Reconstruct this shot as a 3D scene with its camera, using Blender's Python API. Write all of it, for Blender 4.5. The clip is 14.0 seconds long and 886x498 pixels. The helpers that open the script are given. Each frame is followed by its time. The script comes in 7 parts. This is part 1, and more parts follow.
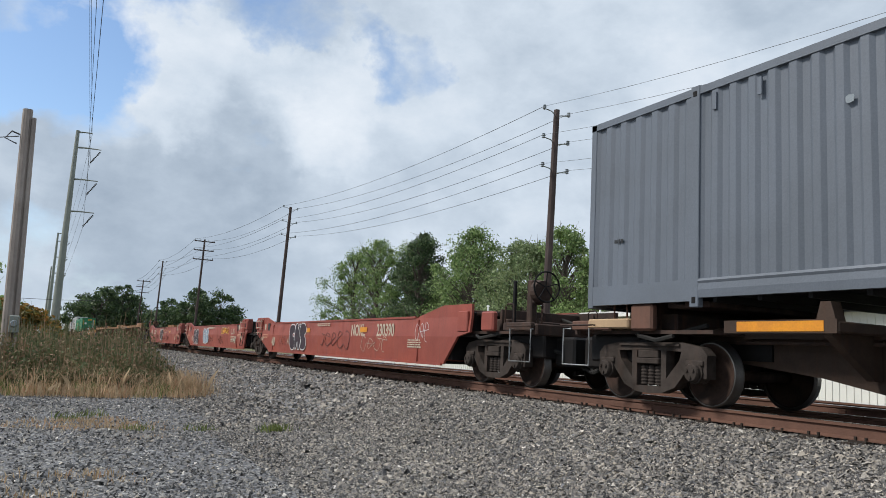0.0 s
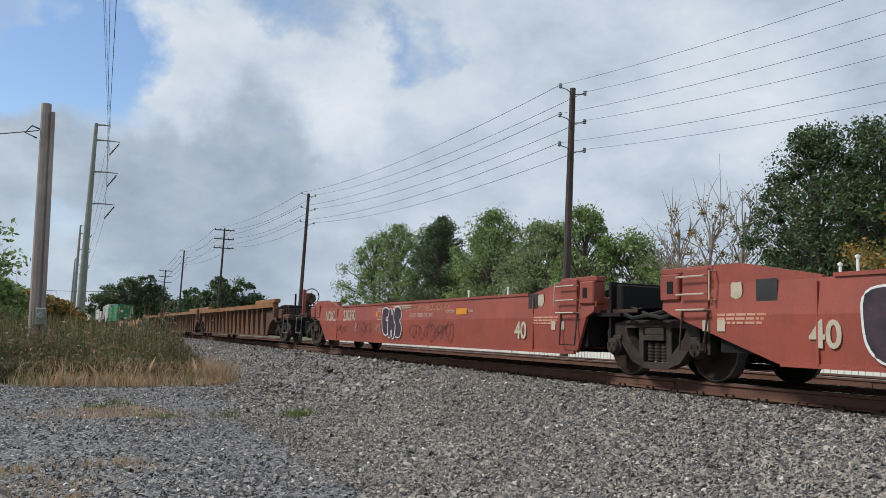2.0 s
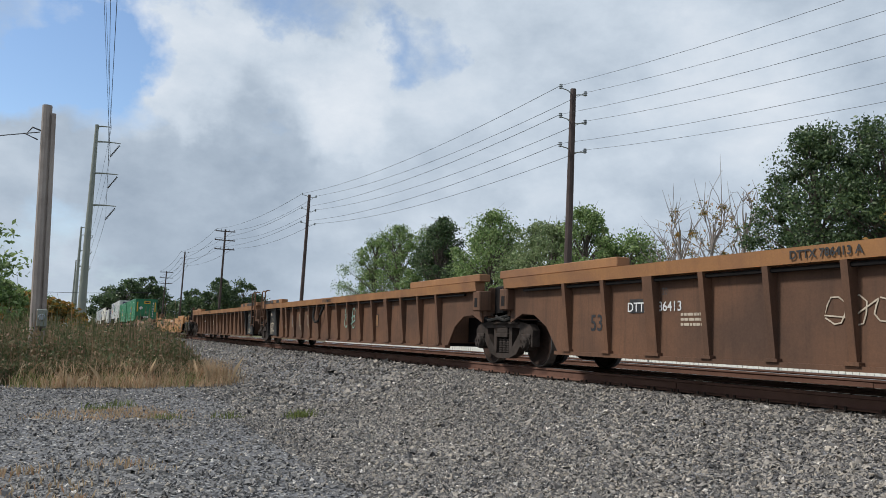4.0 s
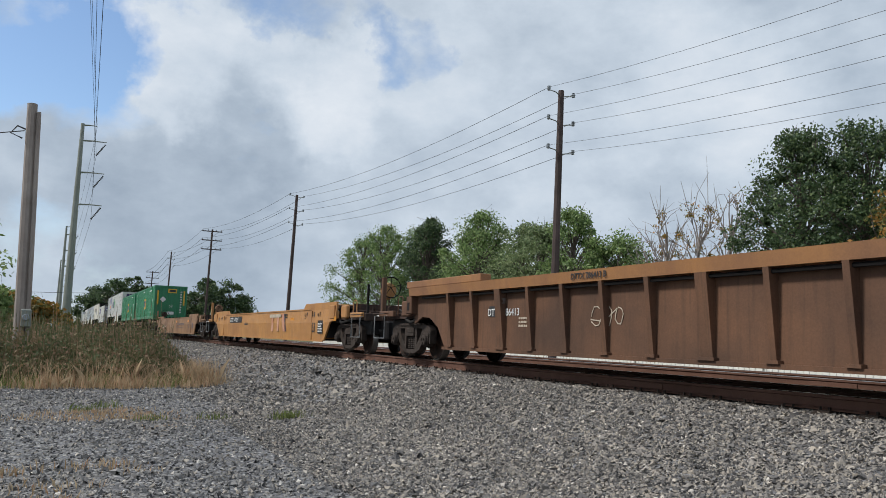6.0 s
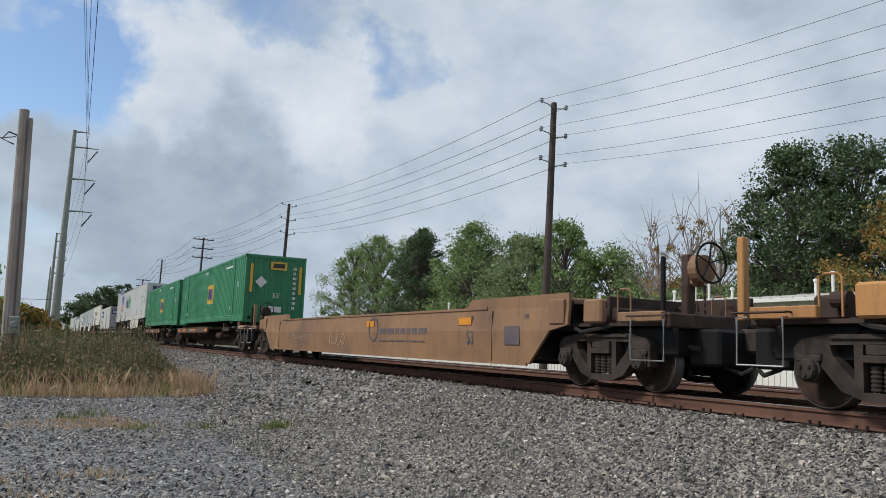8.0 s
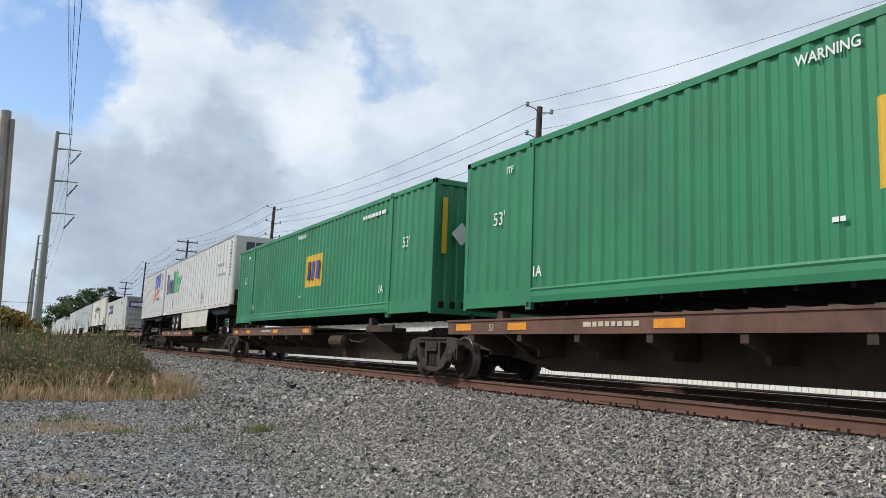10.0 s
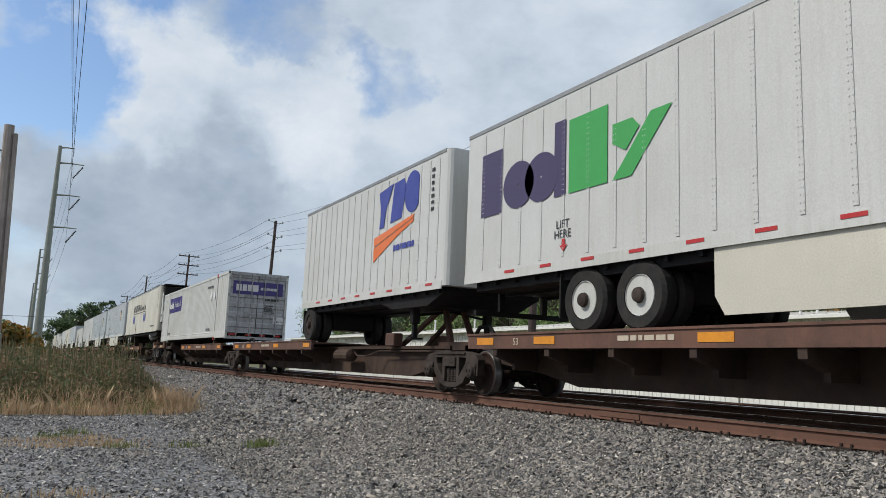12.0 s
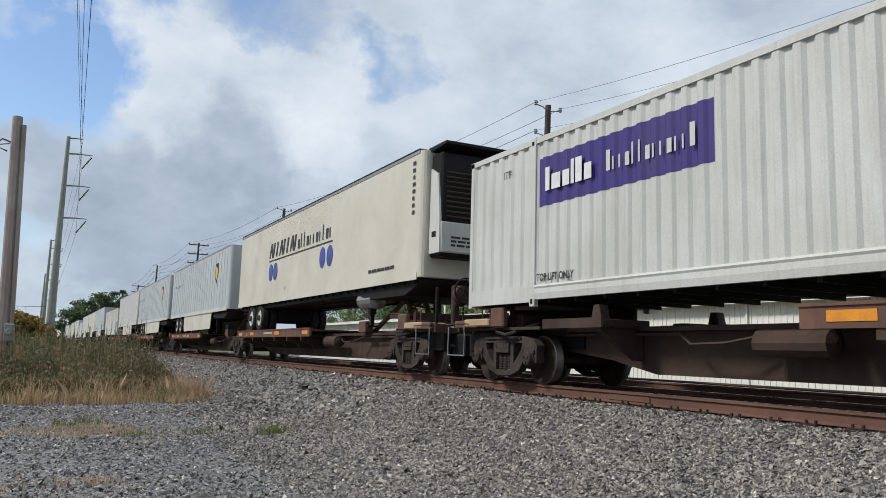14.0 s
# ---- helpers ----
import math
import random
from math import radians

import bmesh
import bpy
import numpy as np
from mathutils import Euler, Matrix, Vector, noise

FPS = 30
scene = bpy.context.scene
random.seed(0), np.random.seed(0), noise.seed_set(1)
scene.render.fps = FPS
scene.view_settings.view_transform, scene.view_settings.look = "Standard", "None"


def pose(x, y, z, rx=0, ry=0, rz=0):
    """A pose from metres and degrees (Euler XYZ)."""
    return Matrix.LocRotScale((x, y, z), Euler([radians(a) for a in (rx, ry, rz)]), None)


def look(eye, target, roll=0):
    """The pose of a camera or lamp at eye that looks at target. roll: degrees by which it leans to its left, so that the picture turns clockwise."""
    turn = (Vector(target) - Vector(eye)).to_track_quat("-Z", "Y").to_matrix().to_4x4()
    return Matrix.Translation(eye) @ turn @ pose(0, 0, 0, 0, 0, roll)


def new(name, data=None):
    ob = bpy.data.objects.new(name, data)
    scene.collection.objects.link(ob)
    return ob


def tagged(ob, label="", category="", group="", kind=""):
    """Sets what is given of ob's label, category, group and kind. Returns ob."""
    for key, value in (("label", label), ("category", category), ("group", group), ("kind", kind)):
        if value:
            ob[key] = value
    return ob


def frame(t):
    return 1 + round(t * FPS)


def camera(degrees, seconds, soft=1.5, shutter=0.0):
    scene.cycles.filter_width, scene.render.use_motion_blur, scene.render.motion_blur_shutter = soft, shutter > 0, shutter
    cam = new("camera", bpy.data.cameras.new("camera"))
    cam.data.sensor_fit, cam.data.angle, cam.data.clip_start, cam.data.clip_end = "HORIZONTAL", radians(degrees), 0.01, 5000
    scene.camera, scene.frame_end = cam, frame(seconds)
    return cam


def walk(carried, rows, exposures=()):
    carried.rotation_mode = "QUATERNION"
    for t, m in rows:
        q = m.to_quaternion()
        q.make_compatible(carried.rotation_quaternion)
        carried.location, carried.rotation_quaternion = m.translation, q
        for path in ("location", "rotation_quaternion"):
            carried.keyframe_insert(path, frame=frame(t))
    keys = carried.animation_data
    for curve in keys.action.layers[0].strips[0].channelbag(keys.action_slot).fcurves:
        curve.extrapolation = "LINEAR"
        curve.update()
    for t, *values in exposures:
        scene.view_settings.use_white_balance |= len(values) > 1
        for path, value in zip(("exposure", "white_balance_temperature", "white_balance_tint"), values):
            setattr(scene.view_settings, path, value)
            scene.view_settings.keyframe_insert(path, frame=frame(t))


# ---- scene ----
EYE_Z, TRACK_X, RAIL_Z = 1.5, 8.61, 1.0
cam = camera(59.8, 14.0, 0.5)
# seconds, yaw to the right of the track, pitch, lean to the left
TURNS = [(0, 27, 7.77, 3.04), (0.5, 27.01, 7.67, 2.89), (1, 26.58, 7.27, 2.61), (1.5, 26.27, 6.85, 2.28), (2, 25.65, 6.43, 1.75), (2.5, 25.44, 6.19, 1.74),
         (5, 26.08, 6.65, 1.58), (5.5, 26.52, 6.48, 1.53), (6, 26.5, 6.58, 1.74), (6.5, 26.91, 7.07, 1.83), (7, 27.06, 7.24, 1.89), (7.5, 27, 7.35, 2.1),
         (8, 27.08, 7.38, 2.22), (10.5, 28.35, 7.74, 2.29), (11, 28.23, 7.92, 2.55), (11.5, 27.83, 8.39, 2.46), (12, 28.01, 8.72, 2.29), (12.5, 28.17, 8.36, 1.71),
         (13, 27.76, 7.7, 1.54), (13.5, 27.59, 7.56, 1.62), (14, 27.4, 7.63, 1.65)]
walk(cam, [(t, pose(0, 0, EYE_Z, 90 + p, 0, -y) @ pose(0, 0, 0, 0, 0, r)) for t, y, p, r in TURNS],
     [(0.0, 0.13), (0.6, 0.0), (2.5, 0.0), (5.5, 0.03), (7.0, -0.06), (8.0, -0.04), (10.3, 0.24), (10.7, 0.22), (11.0, 0.17), (11.6, 0.09), (12.1, 0.0), (12.6, 0.04), (13.0, 0.07), (14.0, 0.07)])

# ---- sky and sun ----
SUN_EL, SUN_AZ = 46, 288   # degrees; azimuth clockwise from the track's direction
world = bpy.data.worlds.new("world")
scene.world = world
world.use_nodes = True
nt = world.node_tree
nt.nodes.clear()


def node(tree, kind, **props):
    n = tree.nodes.new(kind)
    for k, v in props.items():
        if k in n.inputs:
            n.inputs[k].default_value = v
        elif k == "operation":
            n.operation = v
        elif k == "blend_type":
            n.blend_type = v
        elif k == "data_type":
            n.data_type = v
    return n


def ramp(tree, fac, stops):
    n = tree.nodes.new("ShaderNodeValToRGB")
    e = n.color_ramp.elements
    while len(e) < len(stops):
        e.new(0.5)
    for el, (p, c) in zip(e, stops):
        el.position = p
        el.color = (*c, 1) if len(c) == 3 else c
    tree.links.new(fac, n.inputs["Fac"])
    return n.outputs["Color"]


def mixc(tree, fac, a, b, blend="MIX"):
    n = tree.nodes.new("ShaderNodeMix")
    n.data_type, n.blend_type = "RGBA", blend
    for sock, v in ((n.inputs[0], fac), (n.inputs[6], a), (n.inputs[7], b)):
        if isinstance(v, (int, float)):
            sock.default_value = v
        elif isinstance(v, tuple):
            sock.default_value = (*v, 1)
        else:
            tree.links.new(v, sock)
    return n.outputs[2]


def math_(tree, op, a, b=0.0):
    n = tree.nodes.new("ShaderNodeMath")
    n.operation = op
    for sock, v in ((n.inputs[0], a), (n.inputs[1], b)):
        if isinstance(v, (int, float)):
            sock.default_value = v
        else:
            tree.links.new(v, sock)
    return n.outputs[0]


def noise_(tree, vec, scale, detail=6.0, rough=0.55, distortion=0.0):
    n = tree.nodes.new("ShaderNodeTexNoise")
    n.inputs["Scale"].default_value, n.inputs["Detail"].default_value = scale, detail
    n.inputs["Roughness"].default_value, n.inputs["Distortion"].default_value = rough, distortion
    tree.links.new(vec, n.inputs["Vector"])
    return n.outputs["Fac"]


def build_sky():
    sky = nt.nodes.new("ShaderNodeTexSky")
    sky.sky_type, sky.sun_disc = "NISHITA", False
    sky.sun_elevation, sky.sun_rotation = radians(SUN_EL), radians(SUN_AZ)
    sky.dust_density = 0.6
    tc = nt.nodes.new("ShaderNodeTexCoord")
    sep = nt.nodes.new("ShaderNodeSeparateXYZ")
    nt.links.new(tc.outputs["Generated"], sep.inputs[0])
    mp = nt.nodes.new("ShaderNodeMapping")
    mp.inputs["Scale"].default_value = (1.0, 1.0, 1.7)
    mp.inputs["Location"].default_value = (2.3, 0.4, 1.1)
    nt.links.new(tc.outputs["Generated"], mp.inputs["Vector"])
    vec = mp.outputs[0]

    wob = nt.nodes.new("ShaderNodeTexNoise")
    wob.inputs["Scale"].default_value, wob.inputs["Detail"].default_value, wob.inputs["Roughness"].default_value = 7.0, 6.0, 0.6
    nt.links.new(tc.outputs["Generated"], wob.inputs["Vector"])
    sub = nt.nodes.new("ShaderNodeVectorMath")
    sub.operation = "SUBTRACT"
    sub.inputs[1].default_value = (0.5, 0.5, 0.5)
    nt.links.new(wob.outputs["Color"], sub.inputs[0])
    ragged = nt.nodes.new("ShaderNodeVectorMath")
    ragged.operation = "MULTIPLY_ADD"
    ragged.inputs[1].default_value = (0.24, 0.24, 0.24)
    nt.links.new(sub.outputs[0], ragged.inputs[0])
    nt.links.new(tc.outputs["Generated"], ragged.inputs[2])

    def around(d, inner, outer):
        """1 about a direction, fading to 0; angles in degrees."""
        n = nt.nodes.new("ShaderNodeVectorMath")
        n.operation = "DOT_PRODUCT"
        unit = nt.nodes.new("ShaderNodeVectorMath")
        unit.operation = "NORMALIZE"
        nt.links.new(ragged.outputs[0], unit.inputs[0])
        nt.links.new(unit.outputs[0], n.inputs[0])
        n.inputs[1].default_value = Vector(d).normalized()
        r = nt.nodes.new("ShaderNodeMapRange")
        r.interpolation_type = "SMOOTHSTEP"
        r.inputs["From Min"].default_value, r.inputs["From Max"].default_value = math.cos(radians(outer)), math.cos(radians(inner))
        nt.links.new(n.outputs["Value"], r.inputs["Value"])
        return r.outputs[0]
    cover = noise_(nt, vec, 4.0, 10, 0.58, 0.0)
    for d, a, b, k in (((-0.06, 0.93, 0.36), 2, 10, -0.26), ((0.05, 0.92, 0.39), 1, 7, -0.18), ((0.362, 0.861, 0.358), 0, 6, -0.23), ((0.327, 0.886, 0.335), 0, 4, -0.16), ((0.22, 0.88, 0.42), 0, 6, -0.19), ((0.42, 0.82, 0.39), 0, 5, -0.12), ((-0.053, 0.957, 0.285), 0, 4, -0.12),
                       ((0.123, 0.937, 0.327), 1, 7, 0.16), ((0.292, 0.91, 0.293), 1, 5, 0.15), ((0.6, 0.7, 0.35), 8, 26, 0.14)):
        cover = math_(nt, "ADD", cover, math_(nt, "MULTIPLY", around(d, a, b), k))
    shade = noise_(nt, vec, 3.4, 8, 0.5, 0.0)
    fine = noise_(nt, vec, 12.0, 7, 0.62, 0.0)
    shade = math_(nt, "ADD", math_(nt, "MULTIPLY", shade, 0.46), math_(nt, "MULTIPLY", fine, 0.26))
    shade = math_(nt, "ADD", shade, 0.135)
    for d, a, b, k in (((0.123, 0.937, 0.327), 1, 7.5, 0.13), ((0.292, 0.91, 0.293), 0, 5.5, 0.13), ((0.517, 0.764, 0.386), 2, 16, 0.05), ((0.677, 0.671, 0.302), 1, 9, 0.09), ((0.487, 0.857, 0.169), 2, 11, 0.07),
                       ((-0.004, 0.952, 0.306), 1, 6, 0.08), ((0.198, 0.949, 0.243), 1, 6, -0.09), ((0.422, 0.878, 0.224), 1, 6, -0.03), ((0.126, 0.986, 0.106), 2, 9, -0.12), ((0.001, 0.994, 0.109), 1, 8, -0.03), ((0.477, 0.78, 0.425), 0, 5, -0.04)):
        shade = math_(nt, "ADD", shade, math_(nt, "MULTIPLY", around(d, a, b), k))
    cloud = ramp(nt, shade, [(0.28, (0.30, 0.375, 0.475)), (0.44, (0.455, 0.54, 0.645)), (0.56, (0.615, 0.70, 0.80)), (0.74, (0.84, 0.89, 0.955))])
    mask = ramp(nt, cover, [(0.20, (0, 0, 0)), (0.42, (1, 1, 1))])
    blue = mixc(nt, 1.0, sky.outputs[0], (0.15, 0.16, 0.17), "MULTIPLY")
    col = mixc(nt, mask, blue, cloud)
    # towards the skyline the cloud sheet closes and greys
    low = ramp(nt, sep.outputs["Z"], [(0.0, (1, 1, 1)), (0.14, (0, 0, 0))])
    col = mixc(nt, math_(nt, "MULTIPLY", low, 0.4), col, (0.47, 0.56, 0.665))
    bg = nt.nodes.new("ShaderNodeBackground")
    nt.links.new(col, bg.inputs["Color"])
    bg.inputs["Strength"].default_value = 0.95
    out = nt.nodes.new("ShaderNodeOutputWorld")
    nt.links.new(bg.outputs[0], out.inputs[0])


build_sky()
sun = new("sun", bpy.data.lights.new("sun", "SUN"))
sun.data.energy, sun.data.angle, sun.data.color = 3.2, radians(10), (1.0, 0.96, 0.91)
az, el = radians(SUN_AZ), radians(SUN_EL)
sun.matrix_world = look((0, 0, 60), Vector((0, 0, 60)) - Vector((math.sin(az) * math.cos(el), math.cos(az) * math.cos(el), math.sin(el))))


# ---- materials ----
def surface(name, base, dark, rough=0.6, metal=0.0, grain=8.0, stain=0.9, streak=0.35, bump=0.15, stain_col=None, rnd=0.0, coord="Object"):
    """Base colour broken by fine grain, broad stains and vertical streaks, with fine relief."""
    m = bpy.data.materials.new(name)
    m.use_nodes = True
    t = m.node_tree
    bsdf = t.nodes["Principled BSDF"]
    tc = t.nodes.new("ShaderNodeTexCoord")
    vec = tc.outputs[coord]
    fine = noise_(t, vec, grain * 6, 4, 0.6)
    broad = noise_(t, vec, stain, 7, 0.6, 0.3)
    mp = t.nodes.new("ShaderNodeMapping")
    mp.inputs["Scale"].default_value = (7.0, 7.0, 0.45)
    t.links.new(vec, mp.inputs["Vector"])
    run = noise_(t, mp.outputs[0], 1.6, 5, 0.6)
    col = mixc(t, ramp(t, broad, [(0.35, (0, 0, 0)), (0.68, (1, 1, 1))]), base, dark)
    if streak:
        col = mixc(t, math_(t, "MULTIPLY", ramp(t, run, [(0.5, (0, 0, 0)), (0.72, (1, 1, 1))]), streak), col, stain_col or dark)
    col = mixc(t, 0.22, col, ramp(t, fine, [(0.3, (0.25, 0.25, 0.25)), (0.7, (1, 1, 1))]), "MULTIPLY")
    if rnd:
        info = t.nodes.new("ShaderNodeObjectInfo")
        r = ramp(t, info.outputs["Random"], [(0, (1 - rnd,) * 3), (1, (1, 1, 1))])
        col = mixc(t, 1.0, col, r, "MULTIPLY")
    t.links.new(col, bsdf.inputs["Base Color"])
    t.links.new(ramp(t, broad, [(0.3, (max(rough - 0.12, 0.05),) * 3), (0.7, (min(rough + 0.15, 1),) * 3)]), bsdf.inputs["Roughness"])
    bsdf.inputs["Metallic"].default_value = metal
    bp = t.nodes.new("ShaderNodeBump")
    bp.inputs["Strength"].default_value, bp.inputs["Distance"].default_value = bump, 0.01
    t.links.new(fine, bp.inputs["Height"])
    t.links.new(bp.outputs[0], bsdf.inputs["Normal"])
    return m


def island(name, stops, rough=0.9, grain=60.0, trans=0.0):
    """Each joined piece takes its own tone; leaves let some light through."""
    m = bpy.data.materials.new(name)
    m.use_nodes = True
    t = m.node_tree
    bsdf = t.nodes["Principled BSDF"]
    geo = t.nodes.new("ShaderNodeNewGeometry")
    tc = t.nodes.new("ShaderNodeTexCoord")
    col = ramp(t, geo.outputs["Random Per Island"], stops)
    n = noise_(t, tc.outputs["Object"], grain, 4)
    col = mixc(t, 0.5, col, ramp(t, n, [(0.3, (0.45, 0.45, 0.45)), (0.7, (1, 1, 1))]), "MULTIPLY")
    broad = noise_(t, tc.outputs["Object"], 0.35, 5)
    col = mixc(t, 0.4, col, ramp(t, broad, [(0.35, (0.55, 0.55, 0.55)), (0.65, (1, 1, 1))]), "MULTIPLY")
    t.links.new(col, bsdf.inputs["Base Color"])
    bsdf.inputs["Roughness"].default_value = rough
    if trans:
        tr = t.nodes.new("ShaderNodeBsdfTranslucent")
        t.links.new(col, tr.inputs["Color"])
        ms = t.nodes.new("ShaderNodeMixShader")
        ms.inputs[0].default_value = trans
        t.links.new(bsdf.outputs[0], ms.inputs[1])
        t.links.new(tr.outputs[0], ms.inputs[2])
        t.links.new(ms.outputs[0], t.nodes["Material Output"].inputs["Surface"])
    return m


def ground_material():
    m = bpy.data.materials.new("gravel_ground")
    m.use_nodes = True
    t = m.node_tree
    bsdf = t.nodes["Principled BSDF"]
    tc = t.nodes.new("ShaderNodeTexCoord")
    v = t.nodes.new("ShaderNodeTexVoronoi")
    v.inputs["Scale"].default_value = 22
    t.links.new(tc.outputs["Object"], v.inputs["Vector"])
    sepc = t.nodes.new("ShaderNodeSeparateColor")
    t.links.new(v.outputs["Color"], sepc.inputs[0])
    stone = ramp(t, sepc.outputs[0], [(0, (0.12, 0.12, 0.13)), (0.6, (0.23, 0.23, 0.24)), (0.9, (0.33, 0.325, 0.31)), (1, (0.5, 0.49, 0.47))])
    # each stone darkens to its rim: shade of the gaps put into the colour
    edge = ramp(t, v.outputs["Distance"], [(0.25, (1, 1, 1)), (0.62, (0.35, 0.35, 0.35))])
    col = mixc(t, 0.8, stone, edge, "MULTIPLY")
    broad = noise_(t, tc.outputs["Object"], 0.22, 6, 0.6)
    col = mixc(t, math_(t, "MULTIPLY", ramp(t, broad, [(0.5, (0, 0, 0)), (0.68, (1, 1, 1))]), 0.4), col, (0.16, 0.13, 0.085))
    # far beyond the gravel the land is rough grass
    sp = t.nodes.new("ShaderNodeSeparateXYZ")
    t.links.new(tc.outputs["Object"], sp.inputs[0])
    far = math_(t, "MULTIPLY", math_(t, "MAXIMUM", math_(t, "SUBTRACT", sp.outputs["Y"], 22.0), 0.0), math_(t, "MAXIMUM", math_(t, "SUBTRACT", 4.2, sp.outputs["X"]), 0.0))
    right = math_(t, "MULTIPLY", math_(t, "SUBTRACT", sp.outputs["X"], 16.5), 4.0)
    grass = math_(t, "MINIMUM", math_(t, "MAXIMUM", math_(t, "MAXIMUM", far, right), 0.0), 1.0)
    gcol = ramp(t, noise_(t, tc.outputs["Object"], 0.9, 7), [(0.35, (0.05, 0.06, 0.025)), (0.65, (0.16, 0.14, 0.06))])
    col = mixc(t, grass, col, gcol)
    t.links.new(col, bsdf.inputs["Base Color"])
    bsdf.inputs["Roughness"].default_value = 0.95
    bp = t.nodes.new("ShaderNodeBump")
    bp.inputs["Strength"].default_value, bp.inputs["Distance"].default_value = 0.8, 0.03
    bp.invert = True
    t.links.new(v.outputs["Distance"], bp.inputs["Height"])
    t.links.new(bp.outputs[0], bsdf.inputs["Normal"])
    return m


M_GROUND = ground_material()
M_STONE = island("ballast_stone", [(0, (0.065, 0.063, 0.064)), (0.35, (0.196, 0.184, 0.174)), (0.72, (0.361, 0.329, 0.288)), (0.95, (0.44, 0.385, 0.315)), (1, (0.78, 0.72, 0.64))])
M_YARD = island("yard_gravel_stone", [(0, (0.097, 0.095, 0.095)), (0.4, (0.225, 0.217, 0.211)), (0.75, (0.340, 0.326, 0.306)), (0.93, (0.401, 0.355, 0.295)), (1, (0.801, 0.756, 0.694))])
M_SAGE = surface("faded_grey_green_spray_paint", (0.24, 0.20, 0.13), (0.15, 0.11, 0.07), 0.7, stain=3.0, streak=0.3)
M_TIE = surface("creosoted_timber", (0.05, 0.038, 0.03), (0.025, 0.02, 0.018), 0.85, grain=14, bump=0.5)
M_RAIL = surface("rusted_rail", (0.165, 0.088, 0.063), (0.115, 0.064, 0.048), 0.8, grain=12, stain=2.0, bump=0.4)
M_POLISH = surface("polished_rail_head", (0.55, 0.53, 0.5), (0.35, 0.33, 0.31), 0.28, 1.0, streak=0)
M_RED = surface("weathered_red_paint", (0.345, 0.080, 0.052), (0.235, 0.055, 0.040), 0.5, grain=6, stain=0.8, streak=0.45, stain_col=(0.17, 0.06, 0.045))
M_BROWN = surface("rusty_brown_paint", (0.175, 0.092, 0.055), (0.095, 0.058, 0.042), 0.65, grain=6, stain=0.7, streak=0.6, stain_col=(0.08, 0.05, 0.036))
M_BROWNTOP = surface("faded_orange_brown_paint", (0.36, 0.17, 0.06), (0.22, 0.105, 0.05), 0.6, stain=0.9, streak=0.4)
M_YELLOW = surface("faded_yellow_paint", (0.50, 0.245, 0.075), (0.37, 0.175, 0.062), 0.55, stain=0.6, streak=0.5, stain_col=(0.20, 0.10, 0.05))
M_TAN = surface("dusty_tan_paint", (0.31, 0.17, 0.08), (0.18, 0.10, 0.058), 0.65, stain=0.6, streak=0.5, stain_col=(0.14, 0.085, 0.055))
M_SPINE = surface("dark_brown_steel", (0.082, 0.054, 0.040), (0.042, 0.031, 0.026), 0.65, stain=1.2, streak=0.5, stain_col=(0.08, 0.042, 0.026))
M_DECK = surface("rusty_deck_steel", (0.15, 0.068, 0.043), (0.075, 0.042, 0.031), 0.75, stain=1.5, streak=0.5)
M_TRUCK = surface("grimy_cast_steel", (0.066, 0.053, 0.046), (0.032, 0.026, 0.022), 0.85, grain=10, stain=3.0, streak=0.3, stain_col=(0.085, 0.05, 0.034), bump=0.4)
M_GRIME = surface("grimy_end_steel", (0.075, 0.05, 0.04), (0.04, 0.03, 0.027), 0.7, stain=3.0, streak=0.4, stain_col=(0.13, 0.06, 0.04))
M_WHEEL = surface("dusty_wheel_steel", (0.062, 0.037, 0.028), (0.026, 0.019, 0.016), 0.85, stain=4.0, streak=0)
M_TREAD = surface("worn_wheel_tread", (0.24, 0.23, 0.22), (0.12, 0.11, 0.10), 0.42, 1.0, streak=0)
M_BLACK = surface("black_steel", (0.012, 0.012, 0.0125), (0.02, 0.017, 0.016), 0.6, stain=2.0)
M_RUBBER = surface("tyre_rubber", (0.022, 0.022, 0.022), (0.045, 0.042, 0.038), 0.85, stain=4.0, streak=0)
M_ORANGE = surface("orange_reflector", (0.75, 0.30, 0.02), (0.6, 0.22, 0.02), 0.4, stain=4.0, streak=0.2)
M_CREAM = surface("faded_white_marking", (0.55, 0.47, 0.36), (0.42, 0.35, 0.27), 0.6, stain=4.0, streak=0)
M_WHITEMARK = surface("white_marking", (0.75, 0.75, 0.74), (0.62, 0.62, 0.6), 0.5, stain=4.0, streak=0)
M_BLACKMARK = surface("black_marking", (0.02, 0.02, 0.022), (0.04, 0.038, 0.036), 0.5, stain=4.0, streak=0)
M_GREYMARK = surface("dark_spray_paint", (0.09, 0.075, 0.085), (0.15, 0.11, 0.11), 0.6, stain=3.0, streak=0.2)
M_DARKSPRAY = surface("plum_black_spray_paint", (0.018, 0.015, 0.020), (0.055, 0.030, 0.042), 0.55, stain=4.0, streak=0.6, stain_col=(0.10, 0.045, 0.055))
M_FADED = surface("faded_dark_spray_paint", (0.14, 0.055, 0.048), (0.20, 0.065, 0.05), 0.6, stain=3.0, streak=0.3)
M_PALEBLUE = surface("pale_blue_spray_paint", (0.30, 0.36, 0.42), (0.2, 0.24, 0.3), 0.6, stain=3.0, streak=0)
M_TEAL = surface("teal_spray_paint", (0.22, 0.36, 0.30), (0.2, 0.26, 0.2), 0.6, stain=3.0, streak=0)
M_PINK = surface("faded_pink_marking", (0.62, 0.36, 0.25), (0.45, 0.16, 0.09), 0.6, stain=2.0, streak=0)
